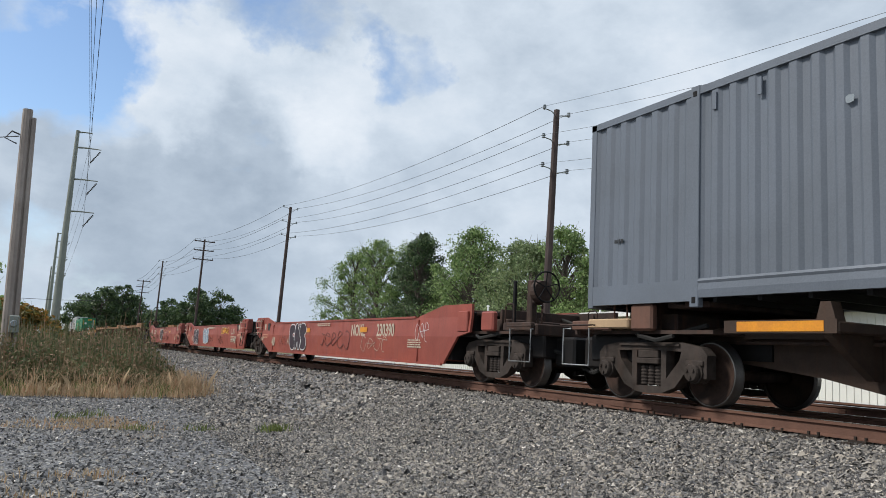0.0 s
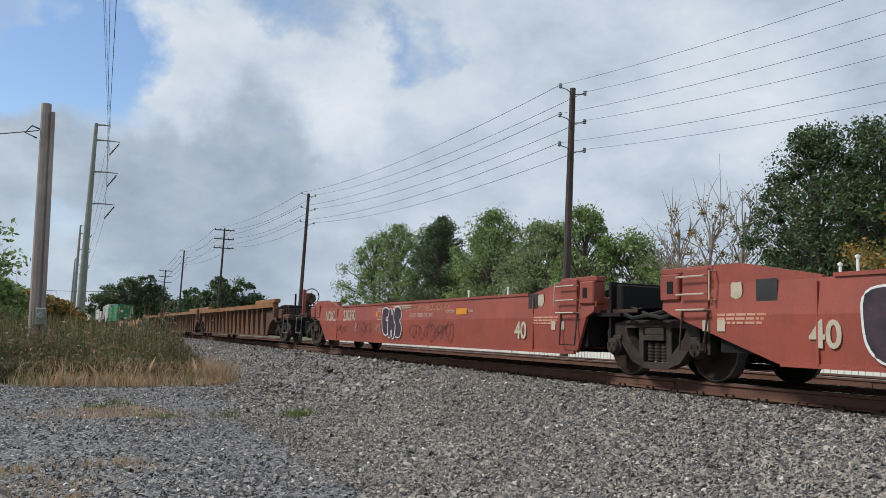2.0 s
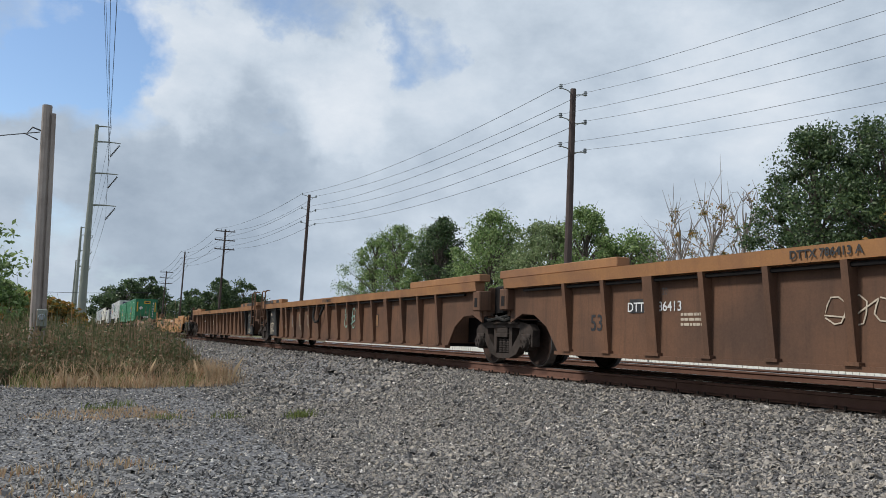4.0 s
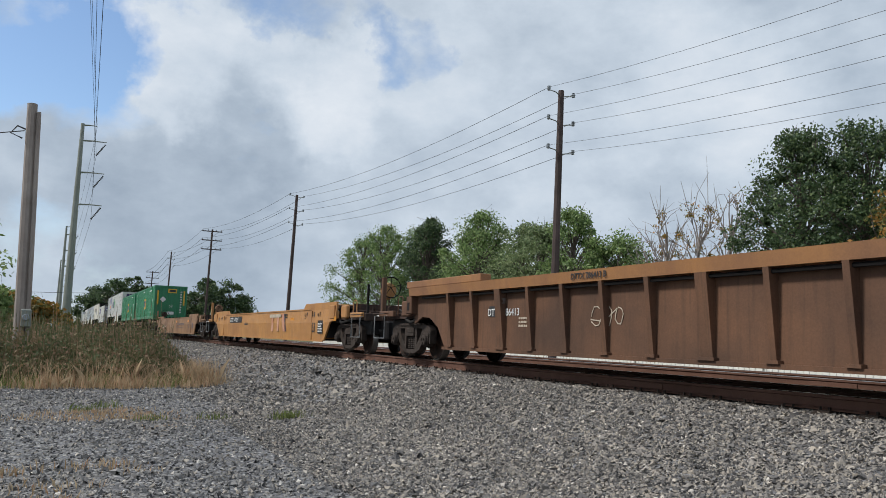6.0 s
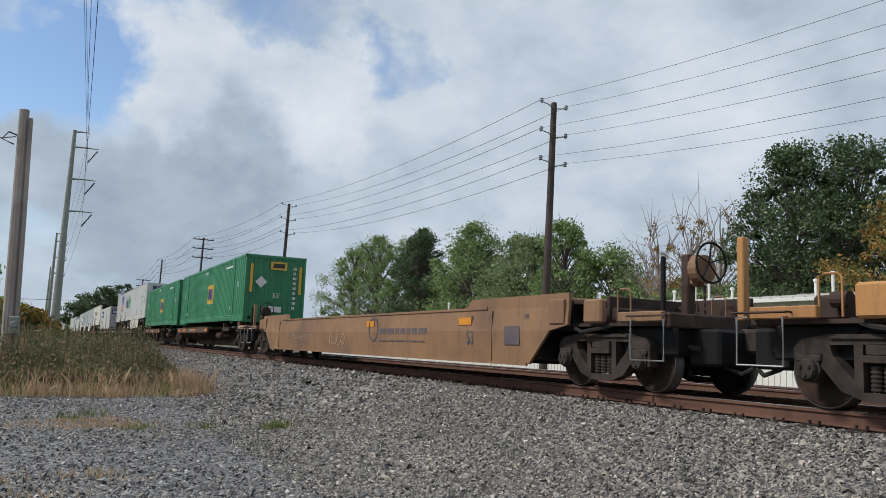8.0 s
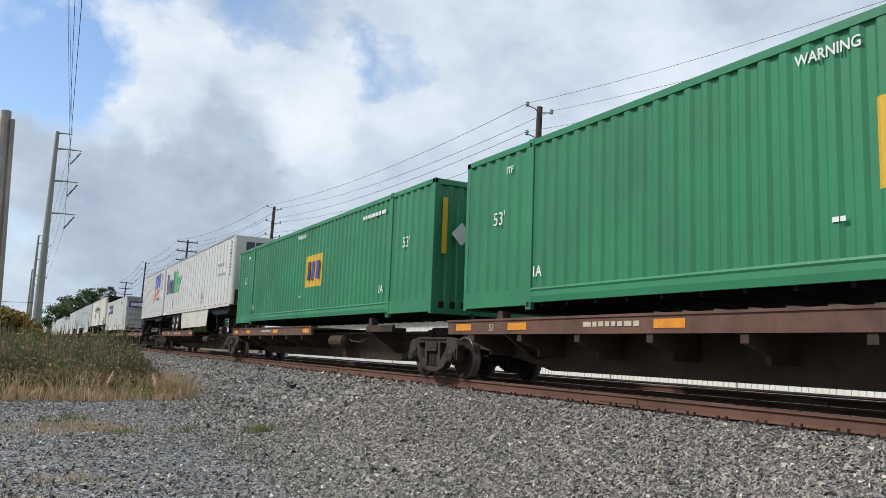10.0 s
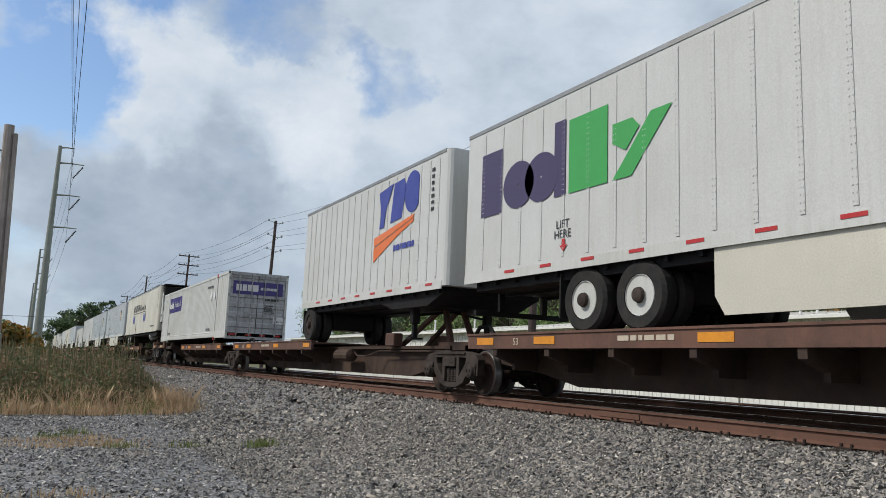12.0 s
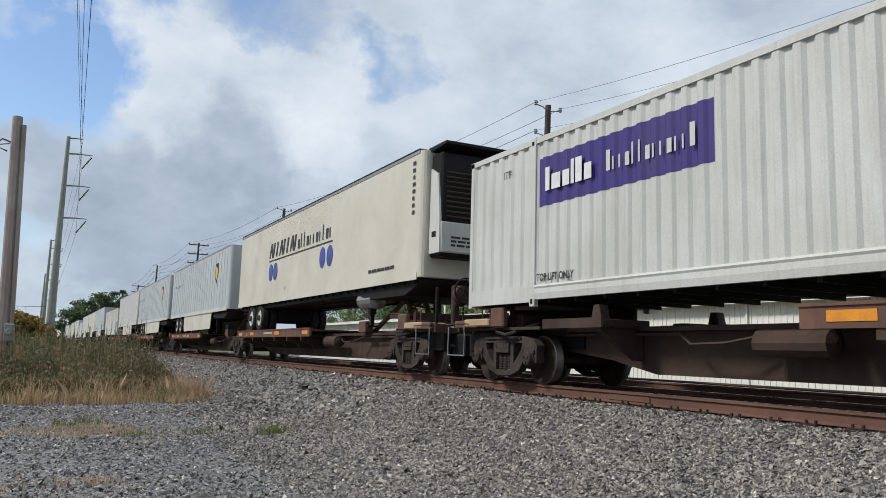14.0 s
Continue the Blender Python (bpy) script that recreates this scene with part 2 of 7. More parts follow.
M_PURPLE = surface("purple_marking", (0.045, 0.03, 0.19), (0.05, 0.035, 0.16), 0.4, stain=1.0, streak=0)
M_DARKPURPLE = surface("dark_purple_marking", (0.055, 0.04, 0.10), (0.06, 0.045, 0.11), 0.4, stain=1.0, streak=0)
M_GREENMARK = surface("bright_green_marking", (0.05, 0.36, 0.08), (0.05, 0.32, 0.08), 0.4, stain=1.0, streak=0)
M_BLUEMARK = surface("blue_marking", (0.035, 0.05, 0.30), (0.035, 0.05, 0.26), 0.4, stain=1.0, streak=0)
M_ORMARK = surface("orange_marking", (0.75, 0.17, 0.03), (0.7, 0.15, 0.03), 0.4, stain=1.0, streak=0)
M_YELMARK = surface("yellow_marking", (0.70, 0.42, 0.03), (0.6, 0.36, 0.03), 0.4, stain=1.0, streak=0)
M_REDMARK = surface("red_reflector", (0.50, 0.03, 0.03), (0.4, 0.03, 0.03), 0.35, stain=1.0, streak=0)
M_CGREY = surface("grey_container_paint", (0.145, 0.166, 0.198), (0.115, 0.133, 0.158), 0.5, stain=0.6, streak=0.25)
M_CGREEN = surface("green_container_paint", (0.030, 0.225, 0.098), (0.022, 0.165, 0.075), 0.45, stain=0.5, streak=0.25)
M_CWHITE = surface("off_white_container_paint", (0.60, 0.60, 0.57), (0.5, 0.5, 0.46), 0.5, stain=0.6, streak=0.35, stain_col=(0.36, 0.34, 0.29))
M_CDOOR = surface("stained_grey_door_paint", (0.46, 0.47, 0.48), (0.33, 0.33, 0.33), 0.55, stain=1.2, streak=0.7, stain_col=(0.14, 0.12, 0.1))
M_TWHITE = surface("white_trailer_panel", (0.60, 0.60, 0.575), (0.53, 0.53, 0.50), 0.4, stain=0.5, streak=0.25, stain_col=(0.42, 0.4, 0.35))
M_TCREAM = surface("cream_trailer_panel", (0.63, 0.60, 0.50), (0.53, 0.5, 0.42), 0.45, stain=0.6, streak=0.3)
M_TGREY = surface("pale_grey_trailer_panel", (0.47, 0.50, 0.51), (0.4, 0.43, 0.44), 0.45, stain=0.6, streak=0.3)
M_ALU = surface("dull_aluminium", (0.42, 0.42, 0.41), (0.3, 0.3, 0.29), 0.45, 0.8, stain=2.0)
M_WOOD = surface("weathered_pole_wood", (0.38, 0.33, 0.29), (0.25, 0.21, 0.185), 0.85, grain=10, stain=1.2, streak=0.7, bump=0.5)
M_WOODDARK = surface("dark_treated_pole_wood", (0.075, 0.05, 0.045), (0.05, 0.036, 0.032), 0.85, grain=10, stain=1.2, streak=0.6, bump=0.5)
M_GALV = surface("weathered_steel_pole", (0.27, 0.29, 0.25), (0.2, 0.215, 0.19), 0.6, stain=0.5, streak=0.4)
M_PLANK = surface("raw_timber_block", (0.48, 0.33, 0.19), (0.36, 0.25, 0.15), 0.8, grain=10)
M_WALL = surface("white_metal_siding", (0.78, 0.77, 0.72), (0.7, 0.69, 0.64), 0.5, stain=0.3, streak=0.25)
M_ROOF = surface("pale_metal_roof", (0.62, 0.6, 0.56), (0.5, 0.48, 0.44), 0.5, stain=0.4)
M_PIPE = surface("white_plastic_pipe", (0.8, 0.8, 0.78), (0.7, 0.7, 0.68), 0.5, streak=0.2)
M_WIRE = surface("dark_cable", (0.03, 0.03, 0.032), (0.05, 0.05, 0.05), 0.6, streak=0)
M_INSUL = surface("grey_porcelain", (0.3, 0.34, 0.36), (0.2, 0.22, 0.24), 0.3, streak=0)
M_BARK = surface("tree_bark", (0.13, 0.105, 0.085), (0.07, 0.058, 0.048), 0.9, grain=8, stain=2.0, bump=0.6)
M_DEADBARK = surface("bleached_dead_wood", (0.3, 0.26, 0.23), (0.18, 0.155, 0.14), 0.9, grain=8, stain=2.0, bump=0.5)
M_LEAF = island("green_leaves", [(0, (0.10, 0.170, 0.052)), (0.5, (0.20, 0.310, 0.098)), (1, (0.42, 0.53, 0.22))], 0.5, 3.0, 0.4)
M_LEAFDARK = island("dark_green_leaves", [(0, (0.036, 0.068, 0.028)), (0.6, (0.074, 0.130, 0.050)), (1, (0.19, 0.26, 0.10))], 0.5, 3.0, 0.3)
M_LEAFPALE = island("pale_green_leaves", [(0, (0.141, 0.206, 0.087)), (0.5, (0.222, 0.300, 0.127)), (1, (0.380, 0.443, 0.222))], 0.6, 3.0, 0.3)
M_LEAFGOLD = island("turning_leaves", [(0, (0.115, 0.144, 0.036)), (0.45, (0.259, 0.208, 0.051)), (1, (0.517, 0.245, 0.051))], 0.6, 3.0, 0.3)
M_WEED = island("weed_leaves", [(0, (0.085, 0.115, 0.046)), (0.40, (0.165, 0.180, 0.078)), (0.72, (0.285, 0.215, 0.118)), (1, (0.47, 0.30, 0.20))], 0.8, 2.0, 0.25)
M_DRY = island("dry_grass_blades", [(0, (0.42, 0.29, 0.16)), (0.6, (0.72, 0.56, 0.36)), (1, (0.60, 0.34, 0.20))], 0.85, 2.0, 0.25)
M_TUFT = island("grass_blades", [(0, (0.119, 0.170, 0.043)), (1, (0.289, 0.323, 0.102))], 0.8, 2.0, 0.25)


# oily grime and rust give little gloss
for m in (M_BLACK, M_TRUCK, M_GRIME, M_SPINE, M_WHEEL, M_TIE, M_RAIL, M_BROWN, M_RUBBER):
    m.node_tree.nodes["Principled BSDF"].inputs["Specular IOR Level"].default_value = 0.15


# ---- mesh helpers ----
def mesh_of(bm, material, name="mesh", smooth=False):
    bmesh.ops.recalc_face_normals(bm, faces=bm.faces[:])
    me = bpy.data.meshes.new(name)
    bm.to_mesh(me)
    bm.free()
    me.materials.append(material)
    if smooth:
        for p in me.polygons:
            p.use_smooth = True
    return me


def part(name, bm, material, parent, label="", smooth=False, at=None):
    """One mesh object under a thing or a part; bm may be a finished mesh."""
    me = bm if isinstance(bm, bpy.types.Mesh) else mesh_of(bm, material, name, smooth)
    ob = new(name, me)
    ob.parent = parent
    if at is not None:
        ob.matrix_basis = at
    if label:
        ob["label"] = label
    return ob


def box(bm, x0, x1, y0, y1, z0, z1, bevel=0.0):
    r = bmesh.ops.create_cube(bm, size=1.0, matrix=Matrix.LocRotScale(((x0 + x1) / 2, (y0 + y1) / 2, (z0 + z1) / 2), None, (abs(x1 - x0), abs(y1 - y0), abs(z1 - z0))))
    if bevel:
        es = {e for v in r["verts"] for e in v.link_edges}
        bmesh.ops.bevel(bm, geom=list(es), offset=bevel, segments=1, affect="EDGES")
    return bm


def prism(bm, poly, x0, x1):
    """A polygon in y and z, drawn out from x0 to x1."""
    a = [bm.verts.new((x0, y, z)) for y, z in poly]
    b = [bm.verts.new((x1, y, z)) for y, z in poly]
    bm.faces.new(a)
    bm.faces.new(b[::-1])
    n = len(poly)
    for i in range(n):
        bm.faces.new((a[i], b[i], b[(i + 1) % n], a[(i + 1) % n]))
    return bm


def sweep(bm, poly, y0, y1):
    """A polygon in x and z, drawn out along the track from y0 to y1."""
    a = [bm.verts.new((x, y0, z)) for x, z in poly]
    b = [bm.verts.new((x, y1, z)) for x, z in poly]
    bm.faces.new(a)
    bm.faces.new(b[::-1])
    n = len(poly)
    for i in range(n):
        bm.faces.new((a[i], b[i], b[(i + 1) % n], a[(i + 1) % n]))
    return bm


def tube(bm, pts, r, sides=6, r1=None):
    """A tapering tube along points."""
    pts = [Vector(p) for p in pts]
    rings = []
    for i, p in enumerate(pts):
        d = (pts[min(i + 1, len(pts) - 1)] - pts[max(i - 1, 0)]).normalized()
        s = d.orthogonal().normalized()
        q = d.cross(s)
        k = r if r1 is None else r + (r1 - r) * i / (len(pts) - 1)
        rings.append([bm.verts.new(p + (s * math.cos(6.2832 * j / sides) + q * math.sin(6.2832 * j / sides)) * k) for j in range(sides)])
    for a, b in zip(rings, rings[1:]):
        for j in range(sides):
            bm.faces.new((a[j], a[(j + 1) % sides], b[(j + 1) % sides], b[j]))
    bm.faces.new(rings[0][::-1])
    bm.faces.new(rings[-1])
    return bm


def lathe(bm, prof, sides, axis="X", centre=(0, 0, 0), cap=True):
    """A profile of (along, radius) turned about an axis through centre."""
    rings = []
    c = Vector(centre)
    for u, r in prof:
        ring = []
        for j in range(sides):
            a = 6.28318 * j / sides
            p = {"X": (u, r * math.cos(a), r * math.sin(a)), "Z": (r * math.cos(a), r * math.sin(a), u), "Y": (r * math.cos(a), u, r * math.sin(a))}[axis]
            ring.append(bm.verts.new(c + Vector(p)))
        rings.append(ring)
    for a, b in zip(rings, rings[1:]):
        for j in range(sides):
            bm.faces.new((a[j], a[(j + 1) % sides], b[(j + 1) % sides], b[j]))
    if cap:
        bm.faces.new(rings[0][::-1])
        bm.faces.new(rings[-1])
    return bm


def pieces(name, bm, material, parent, label="", smooth=False):
    """Each separate piece of bm as a part of its own."""
    left = set(bm.verts)
    while left:
        seed = next(v for v in bm.verts if v in left)
        todo, group = [seed], {seed}
        while todo:
            for e in todo.pop().link_edges:
                for v in e.verts:
                    if v not in group:
                        group.add(v)
                        todo.append(v)
        left -= group
        b2 = bmesh.new()
        made = {v: b2.verts.new(v.co) for v in sorted(group, key=lambda q: q.index)}
        for f in {f for v in group for f in v.link_faces}:
            b2.faces.new([made[v] for v in f.verts])
        part(name, b2, material, parent, label, smooth)
    bm.free()


def B():
    return bmesh.new()


def quads_mesh(name, verts, faces, material):
    me = bpy.data.meshes.new(name)
    me.from_pydata(verts, [], faces)
    me.materials.append(material)
    return me


def fast_mesh(name, verts, faces, material):
    """Large meshes of equal faces from arrays."""
    me = bpy.data.meshes.new(name)
    n, k = faces.shape
    me.vertices.add(len(verts))
    me.vertices.foreach_set("co", verts.astype(np.float32).ravel())
    me.loops.add(n * k)
    me.loops.foreach_set("vertex_index", faces.astype(np.int32).ravel())
    me.polygons.add(n)
    me.polygons.foreach_set("loop_start", np.arange(0, n * k, k, dtype=np.int32))
    me.materials.append(material)
    me.polygons.foreach_set("use_smooth", np.zeros(n, dtype=bool))
    me.update(calc_edges=True)
    me.validate()
    return me


def thing(name, label, category, m=None, group="", kind=""):
    e = new(name)
    e.empty_display_size = 0.3
    if m is not None:
        e.matrix_basis = m
    return tagged(e, label, category, group, kind)


# near-side lettering: reads against the direction of y, faces -x
def side_mat(x, y, z):
    return Matrix.Translation((x, y, z)) @ Matrix(((0, 0, -1, 0), (-1, 0, 0, 0), (0, 1, 0, 0), (0, 0, 0, 1)))


# lettering on an end that faces -y: reads along x
def end_mat(x, y, z):
    return Matrix.Translation((x, y, z)) @ Matrix(((1, 0, 0, 0), (0, 0, -1, 0), (0, 1, 0, 0), (0, 0, 0, 1)))


def text_mesh(body, size, material, wide=1.0, bold=0.0, shear=0.0):
    cu = bpy.data.curves.new("lettering", "FONT")
    cu.body, cu.size, cu.extrude, cu.offset, cu.shear = body, size, 0.0006, bold, shear
    cu.resolution_u = 3
    ob = bpy.data.objects.new("lettering", cu)
    me = bpy.data.meshes.new_from_object(ob)
    bpy.data.objects.remove(ob)
    for v in me.vertices:
        v.co.x *= wide
    me.materials.clear()
    me.materials.append(material)
    return me


def lettering(body, size, material, parent, m, wide=1.0, bold=0.0, shear=0.0, name="lettering"):
    return part(name, text_mesh(body, size, material, wide, bold, shear), None, parent, at=m)


def plate(bm, x0, x1, y0, y1, d=0.003):
    """A thin marking in its own plane (x right, y up)."""
    return box(bm, x0, x1, y0, y1, -0.001, d)


def shape(bm, poly, d=0.003):
    a = [bm.verts.new((x, y, 0)) for x, y in poly]
    b = [bm.verts.new((x, y, d)) for x, y in poly]
    bm.faces.new(a[::-1])
    bm.faces.new(b)
    n = len(poly)
    for i in range(n):
        bm.faces.new((a[i], a[(i + 1) % n], b[(i + 1) % n], b[i]))
    return bm


def bars(parent, m, w, h, rows, material, seed=0, name="small_print"):
    """Writing too small to read: broken bars in rows."""
    rng = random.Random(seed)
    bm = B()
    step = h / rows
    for i in range(rows):
        x = 0.0
        while x < w * rng.uniform(0.75, 1.0):
            l = rng.uniform(0.06, 0.2) * max(w, 0.4)
            plate(bm, x, min(x + l, w), h - (i + 0.75) * step, h - (i + 0.2) * step, 0.002)
            x += l + 0.03 * max(w, 0.5)
    return part(name, bm, material, parent, at=m)


def blob(w, h, seed, n=26, k=0.10):
    rng = random.Random(seed)
    pts = []
    for i in range(n):
        a = 6.28318 * i / n
        r = 1 + rng.uniform(-k, k)
        c, s = math.cos(a), math.sin(a)
        pts.append((w / 2 * r * math.copysign(abs(c) ** 0.6, c), h / 2 * r * math.copysign(abs(s) ** 0.6, s)))
    return pts


def graffiti(parent, x, y, z, w, h, seed, fill, line=None):
    """A sprayed bubble tag: three bulging figures with notches, overlapping, each in a pale outline."""
    rng = random.Random(seed)
    figures = ([(-0.5, 0.42), (0.0, 0.5), (0.46, 0.38), (0.40, 0.16), (0.02, 0.14), (0.0, 0.03), (0.34, 0.02), (0.46, -0.2), (0.30, -0.46), (-0.1, -0.5), (-0.42, -0.3), (-0.5, 0.0)],
               [(-0.5, 0.1), (-0.34, 0.46), (-0.05, 0.5), (0.04, 0.2), (0.16, 0.48), (0.44, 0.42), (0.5, 0.0), (0.38, -0.46), (0.1, -0.5), (0.0, -0.1), (-0.1, -0.48), (-0.42, -0.44)],
               [(-0.44, 0.46), (0.1, 0.5), (0.46, 0.32), (0.42, 0.1), (0.12, 0.06), (0.5, -0.1), (0.46, -0.4), (0.1, -0.5), (-0.36, -0.42), (-0.2, -0.1), (-0.5, 0.06)])
    for i, fig in enumerate(figures):
        cx, ww, hh, dz = (i - 1) * w * 0.32, w * 0.42, h * rng.uniform(0.86, 1.0), h * rng.uniform(-0.05, 0.05)
        pts = []
        for k in range(len(fig)):          # rounded by cutting the corners twice
            p, q = Vector(fig[k]), Vector(fig[(k + 1) % len(fig)])
            pts += [p.lerp(q, 0.25), p.lerp(q, 0.75)]
        pts = [a.lerp(b, u) for a, b in zip(pts, pts[1:] + pts[:1]) for u in (0.25, 0.75)]
        pts = [(cx + p.x * ww, dz + p.y * hh) for p in pts]
        m = side_mat(x, y, z) @ pose(0, 0, 0.001 + 0.002 * i)
        part("spray_fill", shape(B(), pts, 0.002), fill, parent, at=m)
        if line:
            rim = tube(B(), [(px, py, 0) for px, py in pts + pts[:2]], 0.017, 5)
            part("spray_outline", rim, line, parent, at=m @ pose(0, 0, 0.001) @ Matrix.Diagonal((1, 1, 0.12, 1)))


def scrawl(parent, x, y, z, w, h, seed, material, r=0.012):
    """An unreadable sprayed scrawl: a run of loops."""
    rng = random.Random(seed)
    letters = max(3, int(w / (h * 0.8 + 0.05)))
    pts = []
    for k in range(letters):
        cx = (k + 0.5) / letters * w - w / 2
        rx, ry, a0 = w / letters * rng.uniform(0.32, 0.5), h / 2 * rng.uniform(0.6, 1.0), rng.uniform(0, 6.28)
        turn = rng.uniform(3.5, 6.5)
        for q in range(9):
            a = a0 + turn * q / 8
            pts.append((cx + rx * math.cos(a) + 0.15 * rx * math.sin(3 * a), ry * math.sin(a), 0))
    part("spray_line", tube(B(), pts, r, 4), material, parent, at=side_mat(x, y, z) @ Matrix.Diagonal((1, 1, 0.3, 1)))


# ---- trucks (bogies) ----
AXLE = 0.865
HALF_FRAME = [
    [(0, .715), (.62, .70), (.62, .82), (0, .82)],
    [(.62, .70), (.70, .60), (1.06, .565), (1.07, .66), (.97, .76), (.62, .82)],
    [(1.0, .36), (1.06, .36), (1.06, .565), (1.0, .571)],
    [(.24, .22), (.34, .22), (.34, .707), (.24, .710)],
    [(.34, .22), (.50, .22), (.73, .47), (.70, .60), (.62, .70), (.58, .58), (.34, .33)],
    [(0, .12), (.24, .13), (.50, .22), (.34, .22), (.24, .22), (0, .22)],
]


def truck_meshes():
    out = {}
    bm = B()
    for poly in HALF_FRAME:
        prism(bm, poly, -0.08, 0.08)
        prism(bm, [(-y, z) for y, z in poly], -0.08, 0.08)
    # ribs along the upper edge
    box(bm, -0.11, -0.08, -0.6, 0.6, 0.77, 0.80)
    bmesh.ops.remove_doubles(bm, verts=bm.verts[:], dist=0.0005)
    out["side_frame"] = mesh_of(bm, M_TRUCK, "side_frame")
    bm = B()
    prof = [(0.225, 0.03)]
    for i in range(6):
        prof += [(0.235 + i * 0.045, 0.062), (0.255 + i * 0.045, 0.068), (0.272 + i * 0.045, 0.05)]
    prof.append((0.51, 0.03))
    lathe(bm, prof, 10, "Z")
    out["coil_spring"] = mesh_of(bm, M_TRUCK, "coil_spring", True)
    bm = B()
    box(bm, -0.12, 0.06, -0.225, 0.225, 0.52, 0.60, 0.01)
    box(bm, -0.10, 0.06, -0.20, 0.20, 0.60, 0.705, 0.01)
    out["bolster_end"] = mesh_of(bm, M_TRUCK, "bolster_end")
    bm = B()
    lathe(bm, [(-0.15, 0.05), (-0.15, 0.105), (-0.13, 0.12), (-0.09, 0.125), (-0.085, 0.145), (0.08, 0.145), (0.08, 0.05)], 14, "X")
    for i in range(3):
        a = 2.094 * i + 0.5
        lathe(bm, [(-0.17, 0.022), (-0.15, 0.022)], 6, "X", (0, 0.062 * math.cos(a), 0.062 * math.sin(a)))
    box(bm, -0.09, 0.09, -0.15, 0.15, 0.09, 0.16, 0.01)
    out["bearing"] = mesh_of(bm, M_TRUCK, "bearing")
    bm = lathe(B(), [(-d, r) for d, r in ((0.07, 0.09), (0.045, 0.12), (0.015, 0.20), (0.02, 0.30), (0.045, 0.355), (0.062, 0.37), (0.064, 0.40))] +
               [(0.055, 0.41), (0.06, 0.36), (0.02, 0.3), (0.05, 0.12), (0.08, 0.09)], 36, "X")
    out["wheel"] = mesh_of(bm, M_WHEEL, "wheel", True)
    out["axle"] = mesh_of(lathe(B(), [(-1.0, 0.075), (1.0, 0.075)], 10, "X"), M_WHEEL, "axle", True)
    prof = [(-d, r) for d, r in ((0.064, 0.40), (0.066, 0.414), (0.06, 0.42), (-0.03, 0.424), (-0.045, 0.448), (-0.068, 0.448), (-0.072, 0.40))]
    out["tread"] = mesh_of(lathe(B(), prof, 36, "X", cap=False), M_TREAD, "tread", True)
    bm = B()
    box(bm, -0.95, 0.95, -0.2, 0.2, 0.45, 0.70, 0.02)
    lathe(bm, [(0.70, 0.2), (0.82, 0.2)], 14, "Z")
    for y in (-0.42, 0.42):
        box(bm, -0.8, 0.8, y - 0.05, y + 0.05, 0.32, 0.42, 0.01)
        for x in (-0.75, 0.75):
            box(bm, x - 0.07, x + 0.07, y * 1.0 - 0.03, y * 1.0 + 0.03, 0.25, 0.6)
    out["bolster"] = mesh_of(bm, M_TRUCK, "bolster")
    return out


TRUCK = truck_meshes()
FLIP = pose(0, 0, 0, 0, 0, 180)


def add_truck(car, y):
    t = part("truck", TRUCK["bolster"], None, car, "grimy cast-steel four-wheel truck with coil springs", at=pose(0, y, 0))
    for s in (-1, 1):
        part("side_frame", TRUCK["side_frame"], None, t, at=pose(s * 1.0, 0, 0, 0, 0, 0 if s < 0 else 180))
        for yy in (-0.14, 0.0, 0.14):
            part("coil_spring", TRUCK["coil_spring"], None, t, at=pose(s * 1.0, yy, 0))
        part("bolster_end", TRUCK["bolster_end"], None, t, at=pose(s * 1.0, 0, 0, 0, 0, 0 if s < 0 else 180))
        for yy in (-AXLE, AXLE):
            part("bearing", TRUCK["bearing"], None, t, at=pose(s * 1.02, yy, 0.43, 0, 0, 0 if s < 0 else 180))
    for yy in (-AXLE, AXLE):
        part("axle", TRUCK["axle"], None, t, at=pose(0, yy, 0.42))
        for s in (-1, 1):
            part("wheel", TRUCK["wheel"], None, t, at=pose(s * 0.75, yy, 0.42, 0, 0, 0 if s < 0 else 180))
            part("wheel_tread", TRUCK["tread"], None, t, "bright worn steel rim", at=pose(s * 0.75, yy, 0.42, 0, 0, 0 if s < 0 else 180))
    return t


MOVERS = []   # (thing, its place along the train)


def ride(ob, a):
    MOVERS.append((ob, a))
    return ob


def grab(bm, x, y, z0, z1, w=0.45, r=0.016):
    """A loop of bent bar on the side of a car."""
    tube(bm, [(x, y - w / 2, z1), (x - 0.08, y - w / 2, z1), (x - 0.08, y - w / 2, z0), (x - 0.08, y + w / 2, z0), (x - 0.08, y + w / 2, z1), (x, y + w / 2, z1)], r, 5)


